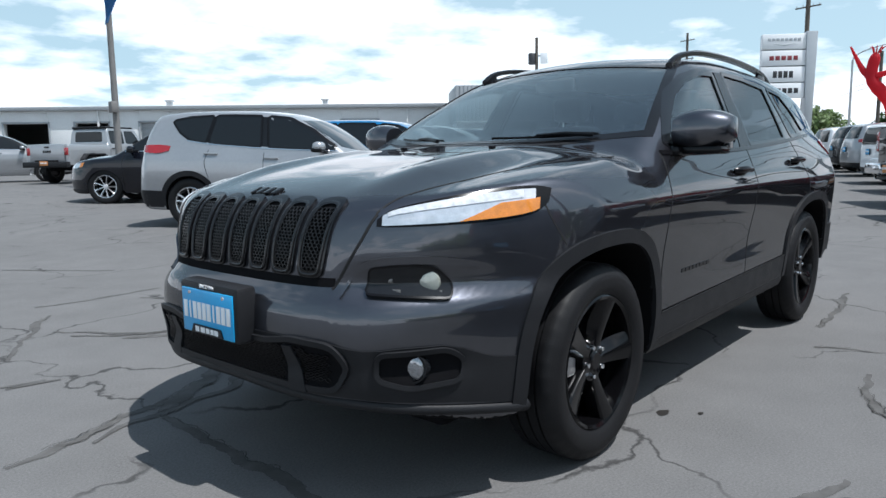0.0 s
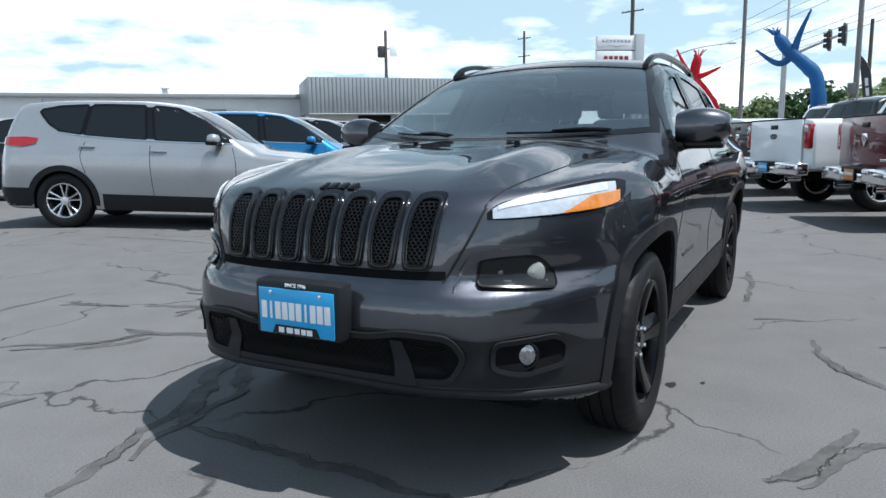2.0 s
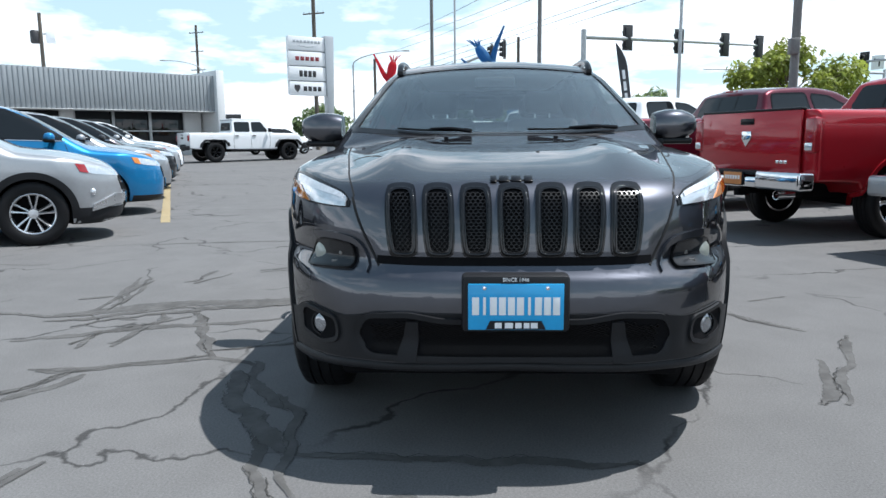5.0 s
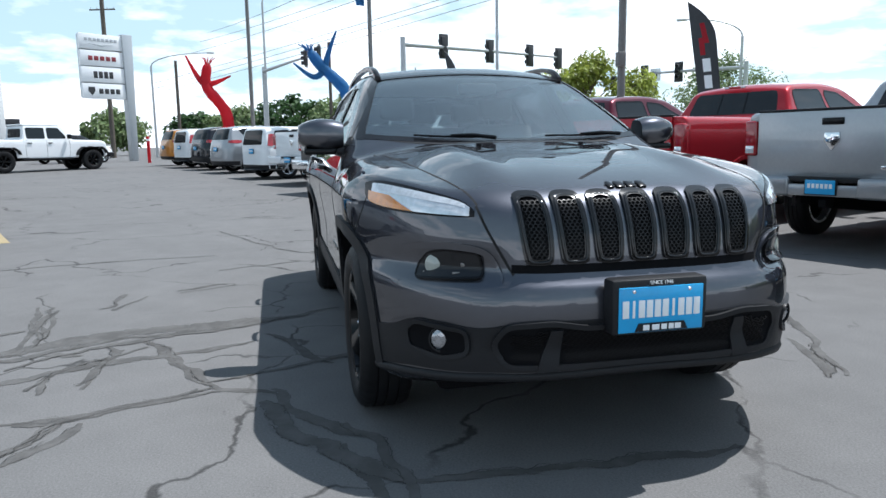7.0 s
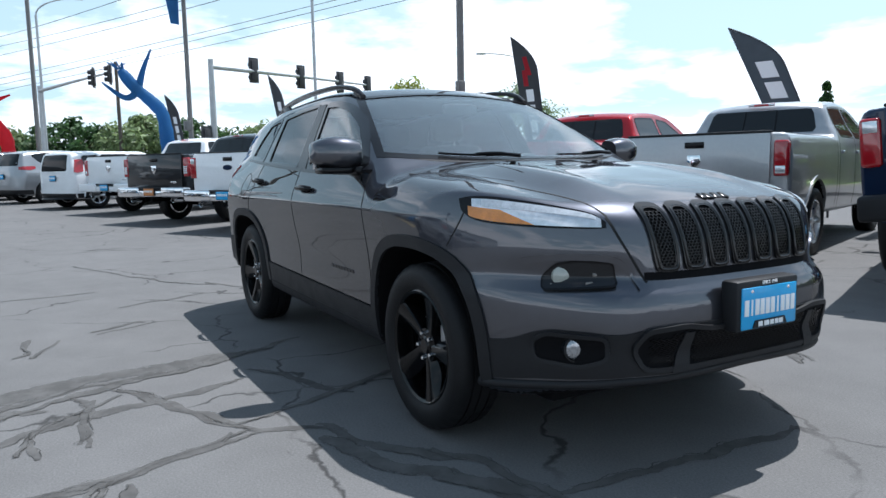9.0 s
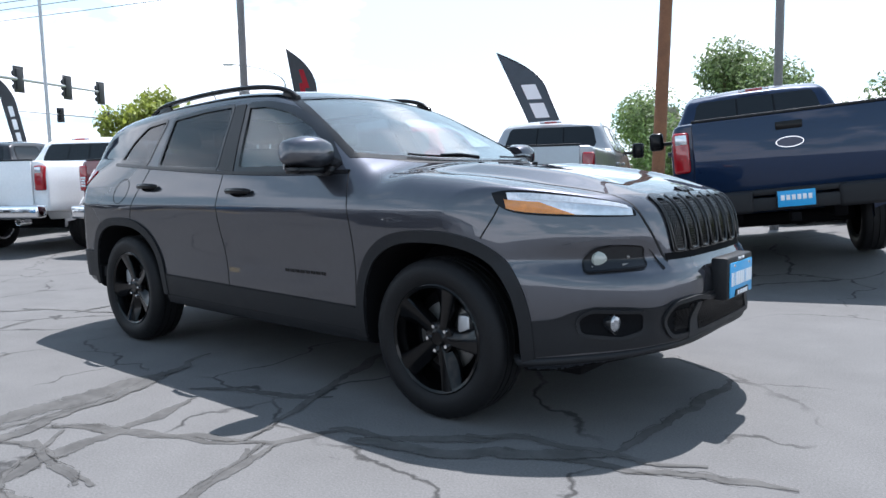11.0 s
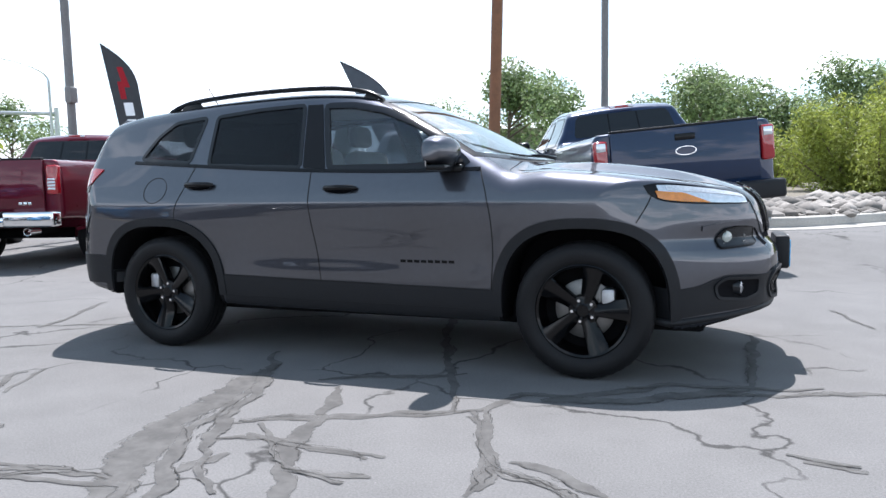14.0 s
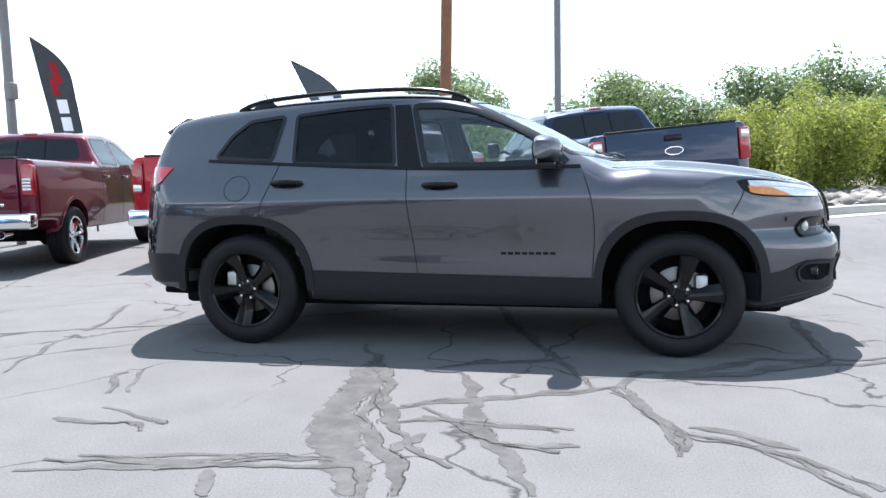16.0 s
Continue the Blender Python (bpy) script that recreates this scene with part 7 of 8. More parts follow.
def feather_flag(x, y, top, w, lean, face, material, bars, label, ink=PLATEWHITE, accent=None):
    """A tall feather banner on a bent pole; its lettering as plain bars."""
    th = empty("feather_flag", label, "flag", "feather flags")
    z0 = ground_z(x, y)
    d = Vector((math.cos(radians(face)), math.sin(radians(face)), 0))
    H_ = top - z0
    V, F = [], []
    n = 26
    for i in range(n + 1):
        t = i / n
        wid = w * (0.80 + 0.20 * t) * (1 - max(0, (t - 0.72) / 0.28) ** 2.0)
        base = Vector((x, y, z0 + H_ * (0.22 + 0.78 * t))) + d * (lean * t * H_)
        V += [base, base + d * max(wid, 0.01)]
    m = len(V)
    nn = Vector((-d.y, d.x, 0)) * 0.012
    V = V + [v + nn for v in V]
    for i in range(n):
        k = 2 * i
        F += [(k, k + 1, k + 3, k + 2), (m + k, m + k + 2, m + k + 3, m + k + 1), (k, k + 2, m + k + 2, m + k), (k + 1, m + k + 1, m + k + 3, k + 3)]
    obj("cloth", V, F, material, th)
    pol = [V[1] - Vector((0, 0, H_ * 0.22))] + [V[2 * i + 1] for i in range(n + 1)]
    obj("pole", *tube(pol, [0.022] * 8 + [0.012] * (len(pol) - 8), 8), SIGNK, th)
    for side in (-1, 1):
        q = nn * (1.3 if side > 0 else -0.3)
        for t0, t1, f0, f1, mark in [(*b, ink) for b in bars] + [(*b, accent[0]) for b in (accent[1] if accent else ())]:
            c = []
            for t, f in ((t0, f0), (t0, f1), (t1, f1), (t1, f0)):
                i = min(int(t * n), n - 1)
                a_, b_ = Vector(V[2 * i]), Vector(V[2 * i + 1])
                a2, b2 = Vector(V[2 * i + 2]), Vector(V[2 * i + 3])
                u_ = t * n - i
                L0, R0_ = a_.lerp(a2, u_), b_.lerp(b2, u_)
                c.append(L0.lerp(R0_, f) + q)
            c2 = [v + nn * 0.15 * side for v in c]
            obj("flag_bar", [*c, *c2], [(0, 1, 2, 3), (7, 6, 5, 4), (0, 4, 5, 1), (1, 5, 6, 2), (2, 6, 7, 3), (3, 7, 4, 0)], mark, th, smooth=0)
    return th


LETTERS = [(0.16 + 0.115 * i, 0.25 + 0.115 * i, 0.36, 0.70) for i in range(5)]
feather_flag(-11.3, 9.15, 4.5, 0.72, -0.14, 20, FLAGK, LETTERS[:4], "black feather flag with pale lettering and a red mark",
             accent=(TUBERED, ((0.62, 0.74, 0.30, 0.52), (0.70, 0.84, 0.48, 0.72))))
feather_flag(-4.85, 10.82, 3.86, 0.80, -0.36, 18, FLAGGREY, [(0.22 + 0.14 * i, 0.33 + 0.14 * i, 0.3, 0.75) for i in range(4)], "slate-blue feather flag with white lettering")
feather_flag(-18.3, 4.8, 4.2, 0.62, -0.26, 15, FLAGK, LETTERS, "black feather flag with pale lettering")
feather_flag(-25.2, 2.7, 4.1, 0.6, -0.2, 30, FLAGK, LETTERS, "black feather flag with pale lettering")


def air_dancer(x, y, r, material, body, arms, label):
    """An inflatable fabric tube, bent over by the wind: a folded column, two tapering sleeves and a fringe on top."""
    th = empty("inflatable_tube", label, "inflatable")
    z0 = ground_z(x, y)
    P = resample3([(x, y, z0)] + [(x, y + dy, z) for dy, z in body], 34)
    R = [r * (1 + 0.05 * math.sin(0.9 * i) + 0.04 * math.sin(2.3 * i)) * (1 - 0.30 * (i / 33) ** 1.5) for i in range(34)]
    R[-1] *= 0.6
    obj("column", *tube(P, R, 18), material, th, smooth=70)
    for sleeve in arms:
        Q = resample3([(x + 0.05 * k, y + dy, z) for k, (dy, z) in enumerate(sleeve)], 12)
        obj("sleeve", *tube(Q, [r * (0.52 - 0.40 * t) for t in np.linspace(0, 1, 12)], 12), material, th, smooth=70)
    t_ = Vector(P[-1])
    up = (t_ - Vector(P[-3])).normalized()
    for k in range(9):
        a_ = k * math.pi / 4.5
        side = Vector((math.cos(a_), math.sin(a_), 0.1))
        obj("fringe", *tube([t_ + side * r * 0.35, t_ + side * r * 0.65 + up * r * 0.6, t_ + side * r * 1.1 + up * r * 0.9], [0.03, 0.022, 0.010], 5), material, th)
    obj("blower", *tube([(x, y, z0), (x, y, z0 + 0.55)], r * 1.1, 18), SIGNK, th, smooth=50)


def resample3(points, n):
    """A rounded line through corners in space, in n even steps."""
    P = np.array(points, float)
    for _ in range(2):
        a, b = P[:-1], P[1:]
        P = np.vstack([P[:1], np.stack([0.75 * a + 0.25 * b, 0.25 * a + 0.75 * b], 1).reshape(-1, 3)[1:-1], P[-1:]])
    d = np.r_[0, np.cumsum(np.linalg.norm(np.diff(P, axis=0), axis=1))]
    t = np.linspace(0, d[-1], n)
    return np.stack([np.interp(t, d, P[:, k]) for k in range(3)], 1)


air_dancer(-31.0, -3.15, 0.29, TUBERED, ((0.0, 2.55), (-0.35, 3.15), (-0.95, 3.85), (-0.95, 4.3), (-0.80, 4.95)),
           (((-0.98, 4.0), (-1.25, 4.25), (-1.75, 5.3)), ((-0.85, 4.0), (-0.45, 4.1), (0.2, 4.4))), "red inflatable tube bent over the parked row")
air_dancer(-18.6, 1.22, 0.22, TUBEBLUE, ((0.0, 2.75), (-0.35, 3.15), (-0.87, 3.6), (-1.17, 4.05)),
           (((-0.72, 3.5), (-0.60, 4.0), (-0.33, 4.65)), ((-0.75, 3.45), (-1.05, 3.15), (-1.68, 3.66))), "blue inflatable tube waving over the parked trucks")

# ---- buildings ----
BD = Vector((-0.70, 0.714, 0)).normalized()
BN = Vector((BD.y, -BD.x, 0))
BM = Matrix(((BD.x, BN.x, 0, -31.0), (BD.y, BN.y, 0, -26.6), (0, 0, 1, 0.25), (0, 0, 0, 1)))


def bbox(x0, x1, y0, y1, z0, z1, b=0.01):
    return moved(rbox((x0 + x1) / 2, (y0 + y1) / 2, (z0 + z1) / 2, x1 - x0, y1 - y0, z1 - z0, b), BM)


SHOW = empty("showroom", "low dealer showroom with ribbed grey metal fascia and dark windows", "building")
W0, W1 = 0.0, 14.2
wall = obj("wall", *join(bbox(0.2, 3.3, -6.2, -1.9, 0, 3.2), bbox(5.6, 6.3, -6.2, -1.9, 0, 3.2), bbox(12.9, 14.0, -6.2, -1.9, 0, 3.2),
                         bbox(3.3, 5.6, -6.2, -1.9, 0, 0.75), bbox(3.3, 12.9, -6.2, -6.0, 0, 3.2), bbox(6.3, 12.9, -6.2, -1.9, 0, 0.30), bbox(0.2, 14, -20, -6.2, 0, 4.4)), WALLW, SHOW)
obj("fascia_core", *bbox(W0, W1, -6.2, -0.12, 2.85, 5.0), FASCIA, SHOW)
for i in range(57):
    obj("fascia_rib", *bbox(W0 + i * 0.25, W0 + i * 0.25 + 0.19, -0.12, -0.085, 2.80, 5.02, 0.02), FASCIA, SHOW)
obj("soffit", *bbox(W0, W1, -1.9, 0, 2.76, 2.80), WALLW, SHOW)
for x0, x1, z0 in ((3.3, 5.6, 0.75), (6.3, 8.5, 0.30), (8.5, 10.7, 0.30), (10.7, 12.9, 0.30)):
    wn = obj("window", *bbox(x0 + 0.06, x1 - 0.06, -2.05, -2.0, z0, 2.9), TINT, SHOW)
    obj("window_frame", *join(bbox(x0, x0 + 0.08, -2.06, -1.88, z0, 2.9), bbox(x1 - 0.08, x1, -2.06, -1.88, z0, 2.9), bbox(x0, x1, -2.06, -1.88, 1.55 if z0 < .5 else 0.75, 1.63 if z0 < .5 else 0.83)), GALV, wn)
obj("end_pier", *bbox(14.2, 14.7, -6.0, 0.3, 0, 5.35), WALLW, SHOW)

SHED = empty("workshop", "long white workshop building with dark roller-door openings", "building")
S0 = -46.0
openings = ((-30.2, -27.3), (-25.5, -23.3), (-21.2, -19.2), (-14.0, -11.2), (-7.5, -5.0))
xs_ = [S0]
for o0, o1 in openings:
    xs_ += [o0, o1]
xs_.append(0.2)
segs = [bbox(xs_[i], xs_[i + 1], -6.0, -5.6, 0, 4.1) for i in range(0, len(xs_), 2)] + [bbox(o0, o1, -6.0, -5.6, 3.2, 4.1) for o0, o1 in openings]
obj("wall", *join(*segs, bbox(S0, 0.2, -24, -23.6, 0, 4.1), bbox(S0, S0 + 0.3, -24, -5.6, 0, 4.1)), WALLW, SHED)
obj("roof", *bbox(S0 - 0.2, 0.4, -24.2, -5.4, 4.1, 4.32, 0.03), WALLW, SHED)
obj("eaves_trim", *bbox(S0 - 0.2, 0.4, -5.42, -5.30, 4.05, 4.30, 0.01), FASCIA, SHED)
obj("inner_floor", *bbox(S0, 0, -23.5, -6, 0.0, 0.03), CONCRETE, SHED)
for k, (o0, o1) in enumerate(openings):
    if k in (2, 3, 4):
        for j in range(8):
            obj("door_slat", *bbox(o0, o1, -5.85, -5.80, j * 0.40, j * 0.40 + 0.39, 0.01), FASCIA, SHED)
    obj("door_frame", *join(bbox(o0 - 0.12, o0, -5.62, -5.56, 0, 3.3), bbox(o1, o1 + 0.12, -5.62, -5.56, 0, 3.3), bbox(o0 - 0.12, o1 + 0.12, -5.62, -5.56, 3.2, 3.32)), FASCIA, SHED)
for k in (-41, -33, -20, -9):
    obj("roof_vent", *join(bbox(k, k + 0.35, -8, -7.65, 4.3, 4.75), bbox(k - 0.1, k + 0.45, -8.1, -7.55, 4.75, 4.85)), GALV, SHED)
for k in (-37, -31, -24, -16, -3):
    obj("downpipe", *bbox(k, k + 0.12, -5.58, -5.48, 0, 4.1), WALLW, SHED)

# low tan building beyond the grass
TAN = empty("shop_building", "low tan masonry building beyond a grass strip", "building")
TM = pose(-14.0, 38.0, 0, 0, 0, 20)
obj("wall", *moved(join(rbox(4.5, 0, 2.0, 11, 8, 4.0, 0.03), rbox(0.2, 0.3, 2.3, 2.4, 8.2, 4.6, 0.03)), TM), BRICKTAN, TAN)
obj("yellow_rail", *moved(rbox(6.0, -6.0, 0.95, 14, 0.15, 0.22, 0.03), TM), YELLOW, TAN)
obj("roof_unit", *moved(join(rbox(5, 0, 4.25, 1.0, 1.2, 0.5, 0.03), rbox(7, 0, 4.25, 1.2, 1.2, 0.5, 0.03)), TM), GALV, TAN)

# ---- planting ----


def leaf_cloud(rnd, centres, count, size, squash=1.0):
    """Many small bent leaves gathered in clumps; one mesh."""
    V, F = [], []
    for _ in range(count):
        c, r = centres[rnd.randrange(len(centres))]
        d = Vector((rnd.gauss(0, 1), rnd.gauss(0, 1), rnd.gauss(0, 1) * squash))
        d = d.normalized() * r * (rnd.random() ** 0.38)
        p = Vector(c) + d
        n = (d.normalized() * 0.6 + Vector((rnd.uniform(-1, 1), rnd.uniform(-1, 1), rnd.uniform(-0.2, 1.2)))).normalized()
        u = n.cross(Vector((rnd.uniform(-1, 1), rnd.uniform(-1, 1), rnd.uniform(-1, 1)))).normalized()
        w = n.cross(u)
        s = size * rnd.uniform(0.6, 1.35)
        o = len(V)
        V += [p - u * s, p + w * s * 0.45 + n * s * 0.12, p + u * s, p - w * s * 0.45 + n * s * 0.12]
        F += [(o, o + 1, o + 2), (o, o + 2, o + 3)]
    return V, F


def tree(x, y, h, spread, seed, leaves, material=LEAF, label="leafy green deciduous tree", trunk=0.3, size=0.16, low=0.28, z0=None, clumps=46):
    rnd = random.Random(seed)
    th = empty("tree", label, "tree", "trees")
    z0 = ground_z(x, y) if z0 is None else z0
    r = 0.022 * h
    obj("trunk", *tube([(x, y, z0 - 0.1), (x + rnd.uniform(-.1, .1) * h * .1, y, z0 + h * 0.3), (x + rnd.uniform(-.1, .1) * h * .3, y + rnd.uniform(-.1, .1) * h * .3, z0 + h * 0.82)], [r, r * 0.75, r * 0.2], 9), BARK, th, smooth=60)
    cs = []
    for k in range(clumps):
        a, t = rnd.uniform(0, 2 * math.pi), rnd.uniform(low, 0.97)
        env = math.sin(math.pi * min(1, max(0.08, (t - low + 0.10) / (1.06 - low)))) ** 0.65
        rad = 1.15 * spread * env * rnd.uniform(0.2, 1.0) ** 0.6
        c = (x + rad * math.cos(a), y + rad * math.sin(a), z0 + h * t)
        cs.append((c, spread * rnd.uniform(0.20, 0.36)))
        if k % 2 == 0:
            b = (x, y, z0 + h * max(low * 0.8, t - 0.22))
            mid = ((b[0] + c[0]) / 2, (b[1] + c[1]) / 2, (b[2] + c[2]) / 2 + 0.02 * h)
            obj("limb", *tube([b, mid, c], [r * 0.42, r * 0.25, r * 0.06], 5), BARK, th, smooth=60)
    obj("crown", *leaf_cloud(rnd, cs, leaves, size), material, th, smooth=0)
    return th


def conifer(x, y, h, spread, seed):
    rnd = random.Random(seed)
    th = empty("conifer_tree", "dark green spruce in the distance", "tree", "trees")
    z0 = ground_z(x, y)
    obj("trunk", *tube([(x, y, z0), (x, y, z0 + h)], [0.02 * h, 0.01], 8), BARK, th)
    cs = []
    for k in range(70):
        t = rnd.uniform(0.08, 1)
        a, q = rnd.uniform(0, 6.28), spread * (1 - t) * rnd.uniform(0.3, 1)
        cs.append(((x + q * math.cos(a), y + q * math.sin(a), z0 + h * t), 0.12 * spread + 0.25 * spread * (1 - t)))
    obj("crown", *leaf_cloud(rnd, cs, 2500, 0.13, 0.5), LEAFD, th, smooth=0)


def bush(x, y, h, spread, seed, leaves, material=LEAFY, label="bright yellow-green feathery bush in the stone bed"):
    rnd = random.Random(seed)
    th = empty("bush", label, "bush", "bushes by the kerb")
    z0 = ground_z(x, y) + 0.1
    stems, cs = [], []
    for k in range(26):
        a, q = rnd.uniform(0, 6.28), spread * math.sqrt(rnd.random())
        zt = z0 + h * (1 - 0.45 * (q / spread) ** 2) * rnd.uniform(0.75, 1.05)
        tip = (x + q * math.cos(a), y + q * math.sin(a), zt)
        foot = (x + 0.25 * q * math.cos(a), y + 0.25 * q * math.sin(a), z0)
        stems.append(tube([foot, ((foot[0] + tip[0]) / 2 + rnd.uniform(-.1, .1), (foot[1] + tip[1]) / 2, (z0 + zt) / 2), tip], [0.03, 0.02, 0.006], 5))
        for t in np.linspace(0.12, 1.0, 6):
            cs.append(((foot[0] + (tip[0] - foot[0]) * t, foot[1] + (tip[1] - foot[1]) * t, z0 + (zt - z0) * t), spread * (0.34 - 0.16 * t)))
    tagged(obj("stems", *join(*stems), BARK, th), kind="stuff")
    obj("foliage", *leaf_cloud(rnd, cs, leaves, 0.048), material, th, smooth=0)
    return th


# kerbed bed of stones beside the blue pickup
KERB = [(1.9, 6.6), (2.75, 6.55), (3.35, 6.85), (4.7, 8.35), (5.9, 9.35), (9.0, 11.6), (16.0, 16.0)]


def build_kerb():
    L = resample(KERB, 60, smooth=2)
    T = np.gradient(L, axis=0)
    T /= np.linalg.norm(T, axis=1)[:, None]
    Nn = np.stack([-T[:, 1], T[:, 0]], 1)
    V, F = [], []
    prof = ((-0.42, -0.03), (-0.41, 0.010), (-0.04, 0.006), (0.0, 0.020), (0.005, 0.10), (0.02, 0.14), (0.05, 0.155), (0.17, 0.155), (0.19, 0.13), (0.20, -0.05))
    k = len(prof)
    for p, q in zip(L, Nn):
        z = ground_z(p[0], p[1])
        for d, hh in prof:
            V.append((p[0] + q[0] * d, p[1] + q[1] * d, z + hh))
    for i in range(len(L) - 1):
        for j in range(k - 1):
            F.append((i * k + j, (i + 1) * k + j, (i + 1) * k + j + 1, i * k + j + 1))
    F += [tuple(range(k)), tuple(range((len(L) - 1) * k, len(L) * k))]
    tagged(obj("kerb", V, F, CONCRETE, smooth=40), "pale concrete kerb round the planting bed", "kerb", kind="structure")
    return L, Nn


KL, KN = build_kerb()


def build_stones():
    rnd = random.Random(5)
    V, F = [], []
    ico = bmesh.new()
    bmesh.ops.create_icosphere(ico, subdivisions=1, radius=1.0)
    ico.verts.index_update()
    bv, bf = [v.co.copy() for v in ico.verts], [[v.index for v in f.verts] for f in ico.faces]
    ico.free()
    for _ in range(1300):
        i = rnd.randrange(len(KL))
        d = 0.25 + 3.6 * rnd.random() ** 1.2
        x, y = KL[i] + KN[i] * d + np.array((rnd.uniform(-.2, .2), rnd.uniform(-.2, .2)))
        s = rnd.uniform(0.06, 0.20)
        sx, sy, sz = s * rnd.uniform(.8, 1.5), s * rnd.uniform(.8, 1.3), s * rnd.uniform(.5, .9)
        a = rnd.uniform(0, 6.28)
        z = ground_z(x, y) + 0.12 + 0.03 * d + sz * 0.3
        o = len(V)
        for c in bv:
            n = 1 + 0.22 * noise.noise(c * 1.7 + Vector((x * 9, y * 9, 0)))
            px_, py_ = c.x * sx * n, c.y * sy * n
            V.append((x + px_ * math.cos(a) - py_ * math.sin(a), y + px_ * math.sin(a) + py_ * math.cos(a), z + c.z * sz * n))
        F += [tuple(k + o for k in f) for f in bf]
    tagged(obj("bed_stones", V, F, STONE, smooth=50), "pale river stones filling the kerbed bed", "stones", kind="stuff")
    L2 = np.stack([KL + KN * d for d in (0.18, 1.5, 3.0, 6.0, 10.0)], 1)
    V, F = [], []
    m = 5
    for row in L2:
        for j, p in enumerate(row):
            V.append((p[0], p[1], ground_z(p[0], p[1]) + (0.10, 0.14, 0.2, 0.35, 0.5)[j]))
    for i in range(len(L2) - 1):
        for j in range(m - 1):
            F.append((i * m + j, (i + 1) * m + j, (i + 1) * m + j + 1, i * m + j + 1))
    tagged(obj("bed_soil", V, F, mat("soil", (0.14, 0.125, 0.10), 0.95, vary=0.3, scale=6, bump=0.5)), "sandy soil of the planting bed", "soil", kind="structure")


build_stones()

# grass strip beyond the trucks
V, F = [], []
for i in range(13):
    for j in range(5):
        px_, py_ = -34 + i * 3.2, 16.5 + j * 3.6 + i * 0.9
        V.append((px_, py_, ground_z(px_, py_) + 0.12))
for i in range(12):
    for j in range(4):
        k = i * 5 + j
        F.append((k, k + 5, k + 6, k + 1))
tagged(obj("grass_strip", V, F, GRASS), "mown green grass strip by the street", "grass", kind="structure")

bush(5.8, 15.6, 2.75, 2.4, 1, 52000)
bush(9.2, 16.0, 3.0, 2.2, 2, 36000)
bush(12.4, 17.0, 3.2, 2.4, 4, 20000)
bush(3.6, 18.5, 2.0, 1.5, 3, 7000)

tree(-8.2, 32.4, 6.3, 4.6, 11, 26000, size=0.115, low=0.18)
tree(1.4, 33.3, 5.5, 4.4, 12, 24000, size=0.115, low=0.15)
tree(7.4, 33.0, 5.4, 4.2, 13, 22000, size=0.115, low=0.15)
tree(11.5, 33.5, 5.6, 4.2, 14, 18000, size=0.12, low=0.15)
tree(17.0, 36.0, 5.6, 3.6, 15, 7000, size=0.18, low=0.15)
tree(-24.5, 12.3, 4.3, 2.3, 16, 7000, LEAFY, "light green street tree", size=0.14)
conifer(-19.9, 35.7, 5.1, 1.5, 21)
tree(-52.0, 38.0, 7.5, 4.5, 17, 6000, LEAF)
for k, (x, y, h, sp) in enumerate(((-70, -4, 4.2, 3), (-68, 1, 5.2, 3.4), (-64, 6, 5.2, 3.6), (-66, 11, 5.0, 4), (-80, -18, 4.4, 3), (-78, -9, 4.0, 3), (-62, 16, 4.6, 3.6))):
    tree(x, y, h, sp, 30 + k, 3500, LEAFD if k % 2 else LEAF, "dark green tree along the far street", size=0.30)

# ---- markings, posts and sealed cracks ----
V, F = [], []
for i in range(40):
    p = Vector((-5.3, -4.51)).lerp(Vector((-33.0, -16.3)), i / 39)
    for d in (-0.07, -0.04, 0.04, 0.07):
        x, y = p.x - 0.385 * d, p.y + 0.92 * d
        V.append((x, y, ground_z(x, y) + 0.004))
F = [(4 * i + j, 4 * i + j + 1, 4 * i + j + 5, 4 * i + j + 4) for i in range(39) for j in range(3)]
tagged(cores(obj("parking_line", V, F, LINEPAINT), (0.3, 1.0, 1.0, 0.3)), "worn yellow parking line painted on asphalt", "marking", kind="structure")

pb = empty("bollard", "red and white striped steel bollard", "bollard")
bx, by = -38.0, -7.9
obj("post", *tube([(bx, by, ground_z(bx, by)), (bx, by, 1.75)], 0.09, 14), TUBERED, pb, smooth=60)
obj("collar", *tube([(bx, by, 1.5), (bx, by, 1.62)], 0.095, 14), PLATEWHITE, pb, smooth=60)
wb = empty("bollard", "white post beside the grass strip", "bollard")
obj("post", *tube([(-4.2, 12.5, -0.02), (-4.2, 12.5, 1.27)], 0.085, 14), PLATEWHITE, wb, smooth=60)
obj("foot", *tube([(-4.2, 12.5, 0), (-4.2, 12.5, 0.06)], 0.17, 16), CONCRETE, wb, smooth=50)

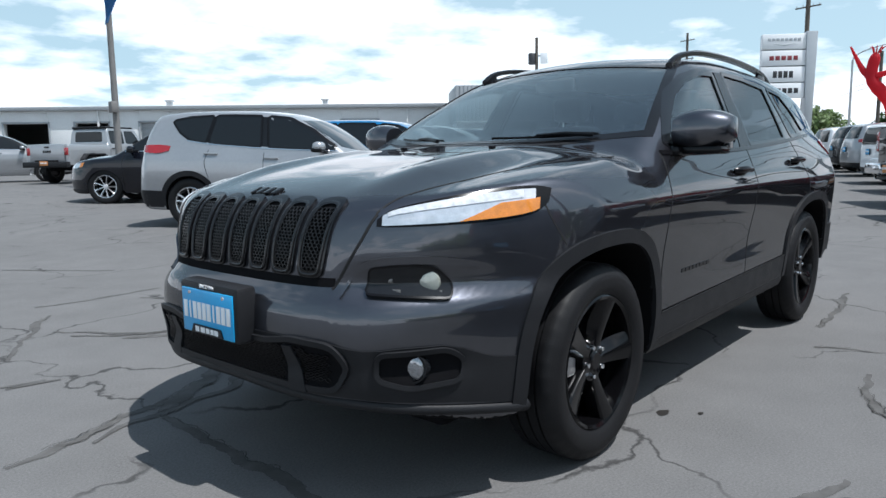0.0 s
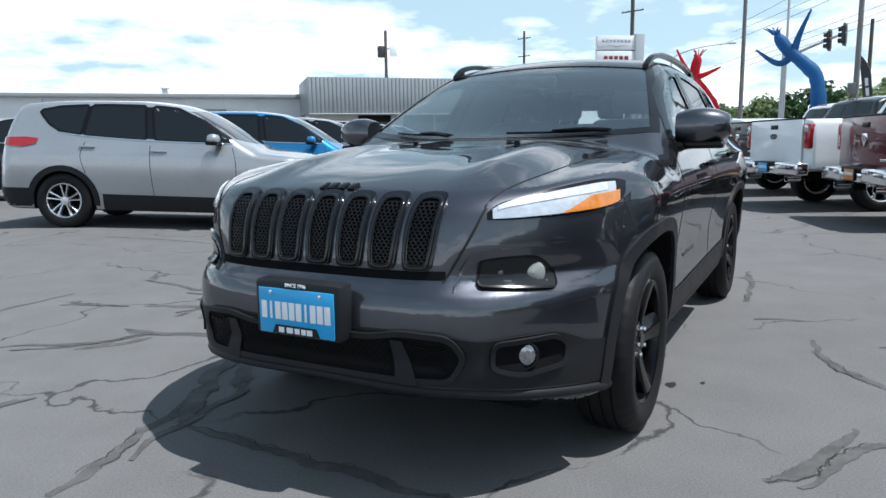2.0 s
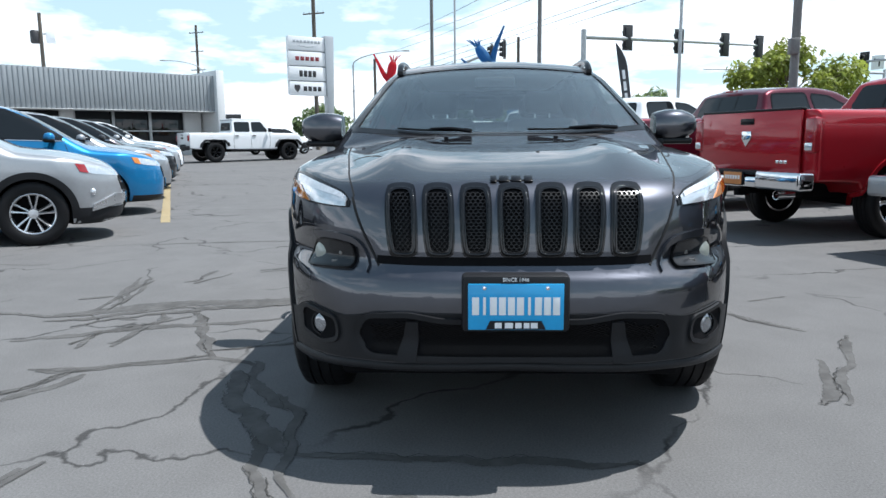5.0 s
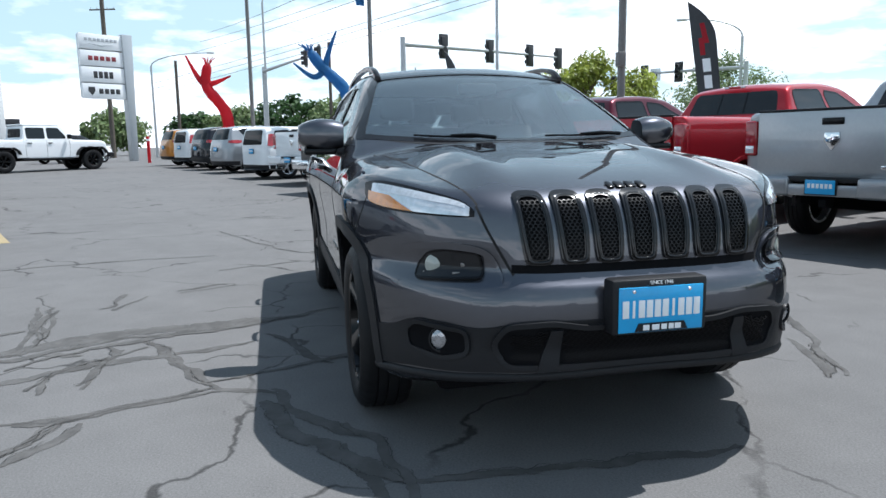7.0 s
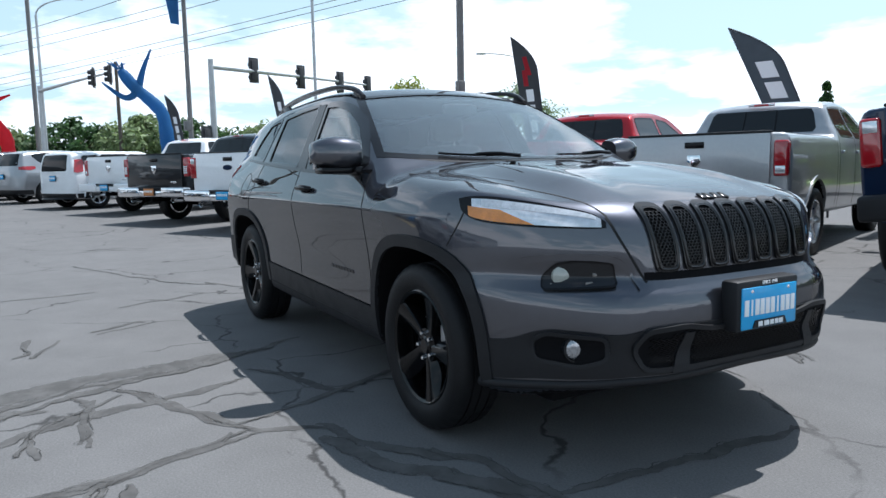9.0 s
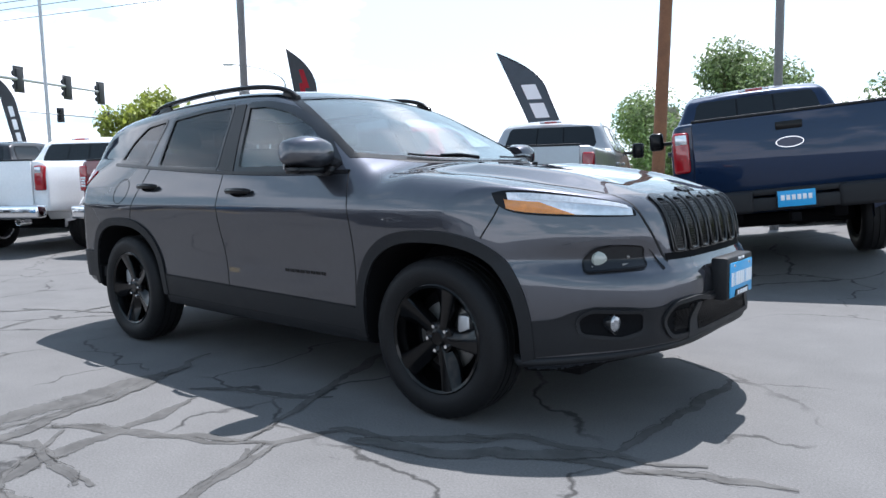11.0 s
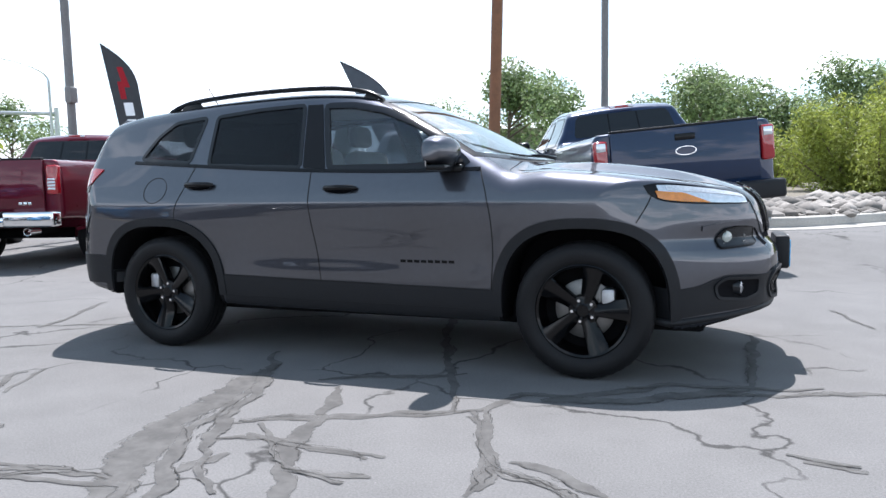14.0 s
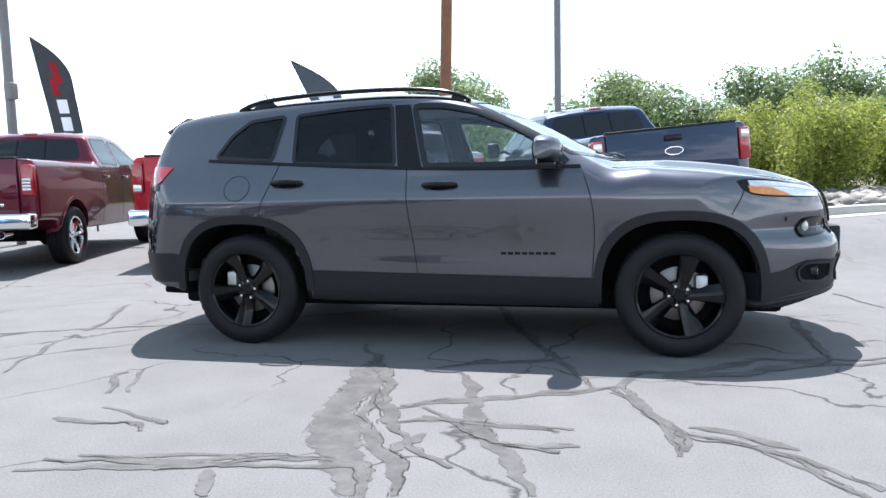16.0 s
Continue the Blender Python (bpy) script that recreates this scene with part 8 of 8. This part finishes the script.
SEALS = join(
    crack([(-0.45, -1.22), (-0.21, -2.18), (0.06, -2.94)], .22, 0),
    crack([(-0.24, -1.44), (-0.02, -2.30), (0.23, -2.91)], .10, 1),
    crack([(-0.03, -2.01), (0.36, -1.80), (0.89, -1.60)], .05, 2),
    crack([(0.19, -1.37), (0.35, -1.76), (0.39, -2.12), (0.55, -2.39), (0.67, -2.83)], .10, 3),
    crack([(0.05, -2.18), (0.21, -2.11), (0.42, -2.15), (0.76, -2.20)], .05, 4),
    crack([(0.11, -2.53), (0.18, -2.30)], .07, 5),
    crack([(0.99, -1.61), (1.18, -2.03), (1.22, -2.34)], .09, 6),
    crack([(1.23, -2.15), (1.54, -2.23), (1.84, -2.57)], .05, 7),
    crack([(-1.21, -2.95), (-0.85, -2.86), (-0.36, -2.69), (-0.05, -2.69)], .06, 8),
    crack([(-1.51, -2.36), (-1.27, -2.43), (-1.09, -2.40), (-1.03, -2.50)], .07, 9),
    crack([(-2.45, -1.76), (-2.73, -1.01)], .05, 10),
    crack([(-3.39, -0.82), (-2.57, -0.52), (-1.97, -0.35)], .03, 11),
    crack([(0.06, 0.71), (0.57, -0.81), (0.89, -1.58)], .06, 12),
    crack([(2.18, 0.45), (2.22, -0.28), (2.13, -0.86)], .05, 13),
    crack([(2.86, 1.54), (3.02, 0.88)], .03, 14),
    crack([(-1.51, -2.00), (-1.72, -1.71), (-1.68, -1.65)], .04, 15),
    crack([(-0.47, -2.80), (-0.36, -3.01)], .06, 16),
    crack([(-2.80, -0.67), (-3.19, 0.39)], .05, 17),
    crack([(-0.69, -2.84), (-0.23, -2.66)], .03, 18),
    crack([(0.36, -2.67), (0.09, -2.33), (-0.14, -1.79), (-0.56, -0.81)], .10, 19),
    crack([(0.01, -1.97), (1.00, -1.54), (1.04, -1.38), (1.17, -1.22)], .08, 20),
    crack([(1.23, -2.39), (1.22, -2.10), (1.06, -1.73), (1.01, -1.51)], .06, 21),
    crack([(1.67, -2.24), (1.50, -2.12), (1.28, -2.07)], .06, 22),
    crack([(0.01, -1.28), (0.58, -1.03), (0.71, -0.92)], .06, 23),
    crack([(1.07, -1.28), (1.51, -1.13), (1.77, -0.93)], .09, 24),
    crack([(-0.95, -2.38), (-1.40, -2.23)], .03, 25),
    crack([(-1.43, -1.98), (-1.65, -1.56)], .02, 26),
    crack([(-0.58, -2.79), (-0.25, -2.63), (-1.07, -2.78)], .04, 27),
    crack([(0.82, -2.15), (0.15, -2.10)], .04, 28),
    crack([(0.85, -2.34), (0.50, -2.36)], .04, 29),
    crack([(0.56, 2.03), (1.24, 1.62), (1.63, 1.44)], .06, 30),
    crack([(-3.08, -3.82), (-3.31, -2.96), (-3.44, -1.87)], .02, 31),
    crack([(-5.65, -1.96), (-3.76, -1.28), (-3.16, -0.81)], .03, 32),
    crack([(0.96, -3.42), (0.76, -2.92)], .02, 33),
    crack([(1.74, -2.54), (1.62, -2.26), (1.22, -2.13), (0.96, -1.56)], .03, 34),
    crack([(0.02, -3.62), (0.19, -2.69), (-0.41, -2.78), (-1.18, -2.83)], .05, 35),
    crack([(0.78, -2.41), (0.46, -2.35), (0.11, -1.99)], .03, 36),
    crack([(1.22, -1.29), (1.83, -1.04), (2.14, -0.82)], .14, 37),
    crack([(1.60, -1.01), (2.14, -0.80), (2.50, -0.73)], .07, 38),
    crack([(2.49, -1.69), (2.25, -1.65)], .04, 39),
    crack([(-0.34, 1.46), (0.15, 1.59), (0.45, 1.84)], .05, 40),
    crack([(-0.35, 1.78), (-0.50, 2.09)], .02, 41),
    crack([(1.62, 1.33), (1.27, 1.57), (1.03, 1.69)], .07, 42),
    crack([(-0.74, 1.12), (-0.81, 1.42)], .03, 43),
    crack([(-1.46, -6.15), (-1.75, -5.37), (-1.83, -4.11)], .02, 44),
    crack([(2.81, -0.75), (2.48, -0.84), (2.16, -0.95), (1.79, -1.00)], .07, 45),
    crack([(2.28, -2.26), (1.90, -3.03), (1.71, -3.33)], .06, 46),
    crack([(2.50, -1.76), (2.30, -1.72)], .04, 47),
    crack([(1.89, -2.77), (1.45, -2.20)], .03, 48),
    crack([(1.65, -3.72), (1.19, -3.62), (0.66, -3.71)], .03, 49),
    crack([(1.18, -5.94), (0.48, -4.97)], .02, 50),
    crack([(-2.49, 0.94), (-1.22, 1.04)], .05, 51),
)
tagged(cores(obj("crack_seals", *SEALS, TAR, smooth=0), (0.0, 1.0, 1.0, 0.0)), "ragged dark bands of crack sealant on the asphalt", "crack sealant", kind="structure")
tagged(obj("fissures", *join(*FISSURES), mat("broken_asphalt", (0.055, 0.054, 0.052), 0.95, vary=0.4, scale=20, spec=0.1), smooth=0), "thin ragged cracks in the asphalt along the old seals", "cracks", kind="stuff")
SPOT = join(*[([(sx + r * math.cos(a) * (1 + 0.3 * math.sin(3 * a)), sy + r * 0.7 * math.sin(a), 0.004) for a in np.linspace(0, 6.28, 14)[:-1]], [tuple(range(13))]) for sx, sy, r in ((0.79, 0.89, 0.035), (0.70, 1.02, 0.015))])
tagged(obj("oil_spots", *SPOT, mat("oil", (0.02, 0.018, 0.016), 0.5), smooth=0), "small dark oil spots on the asphalt", "stain", kind="structure")
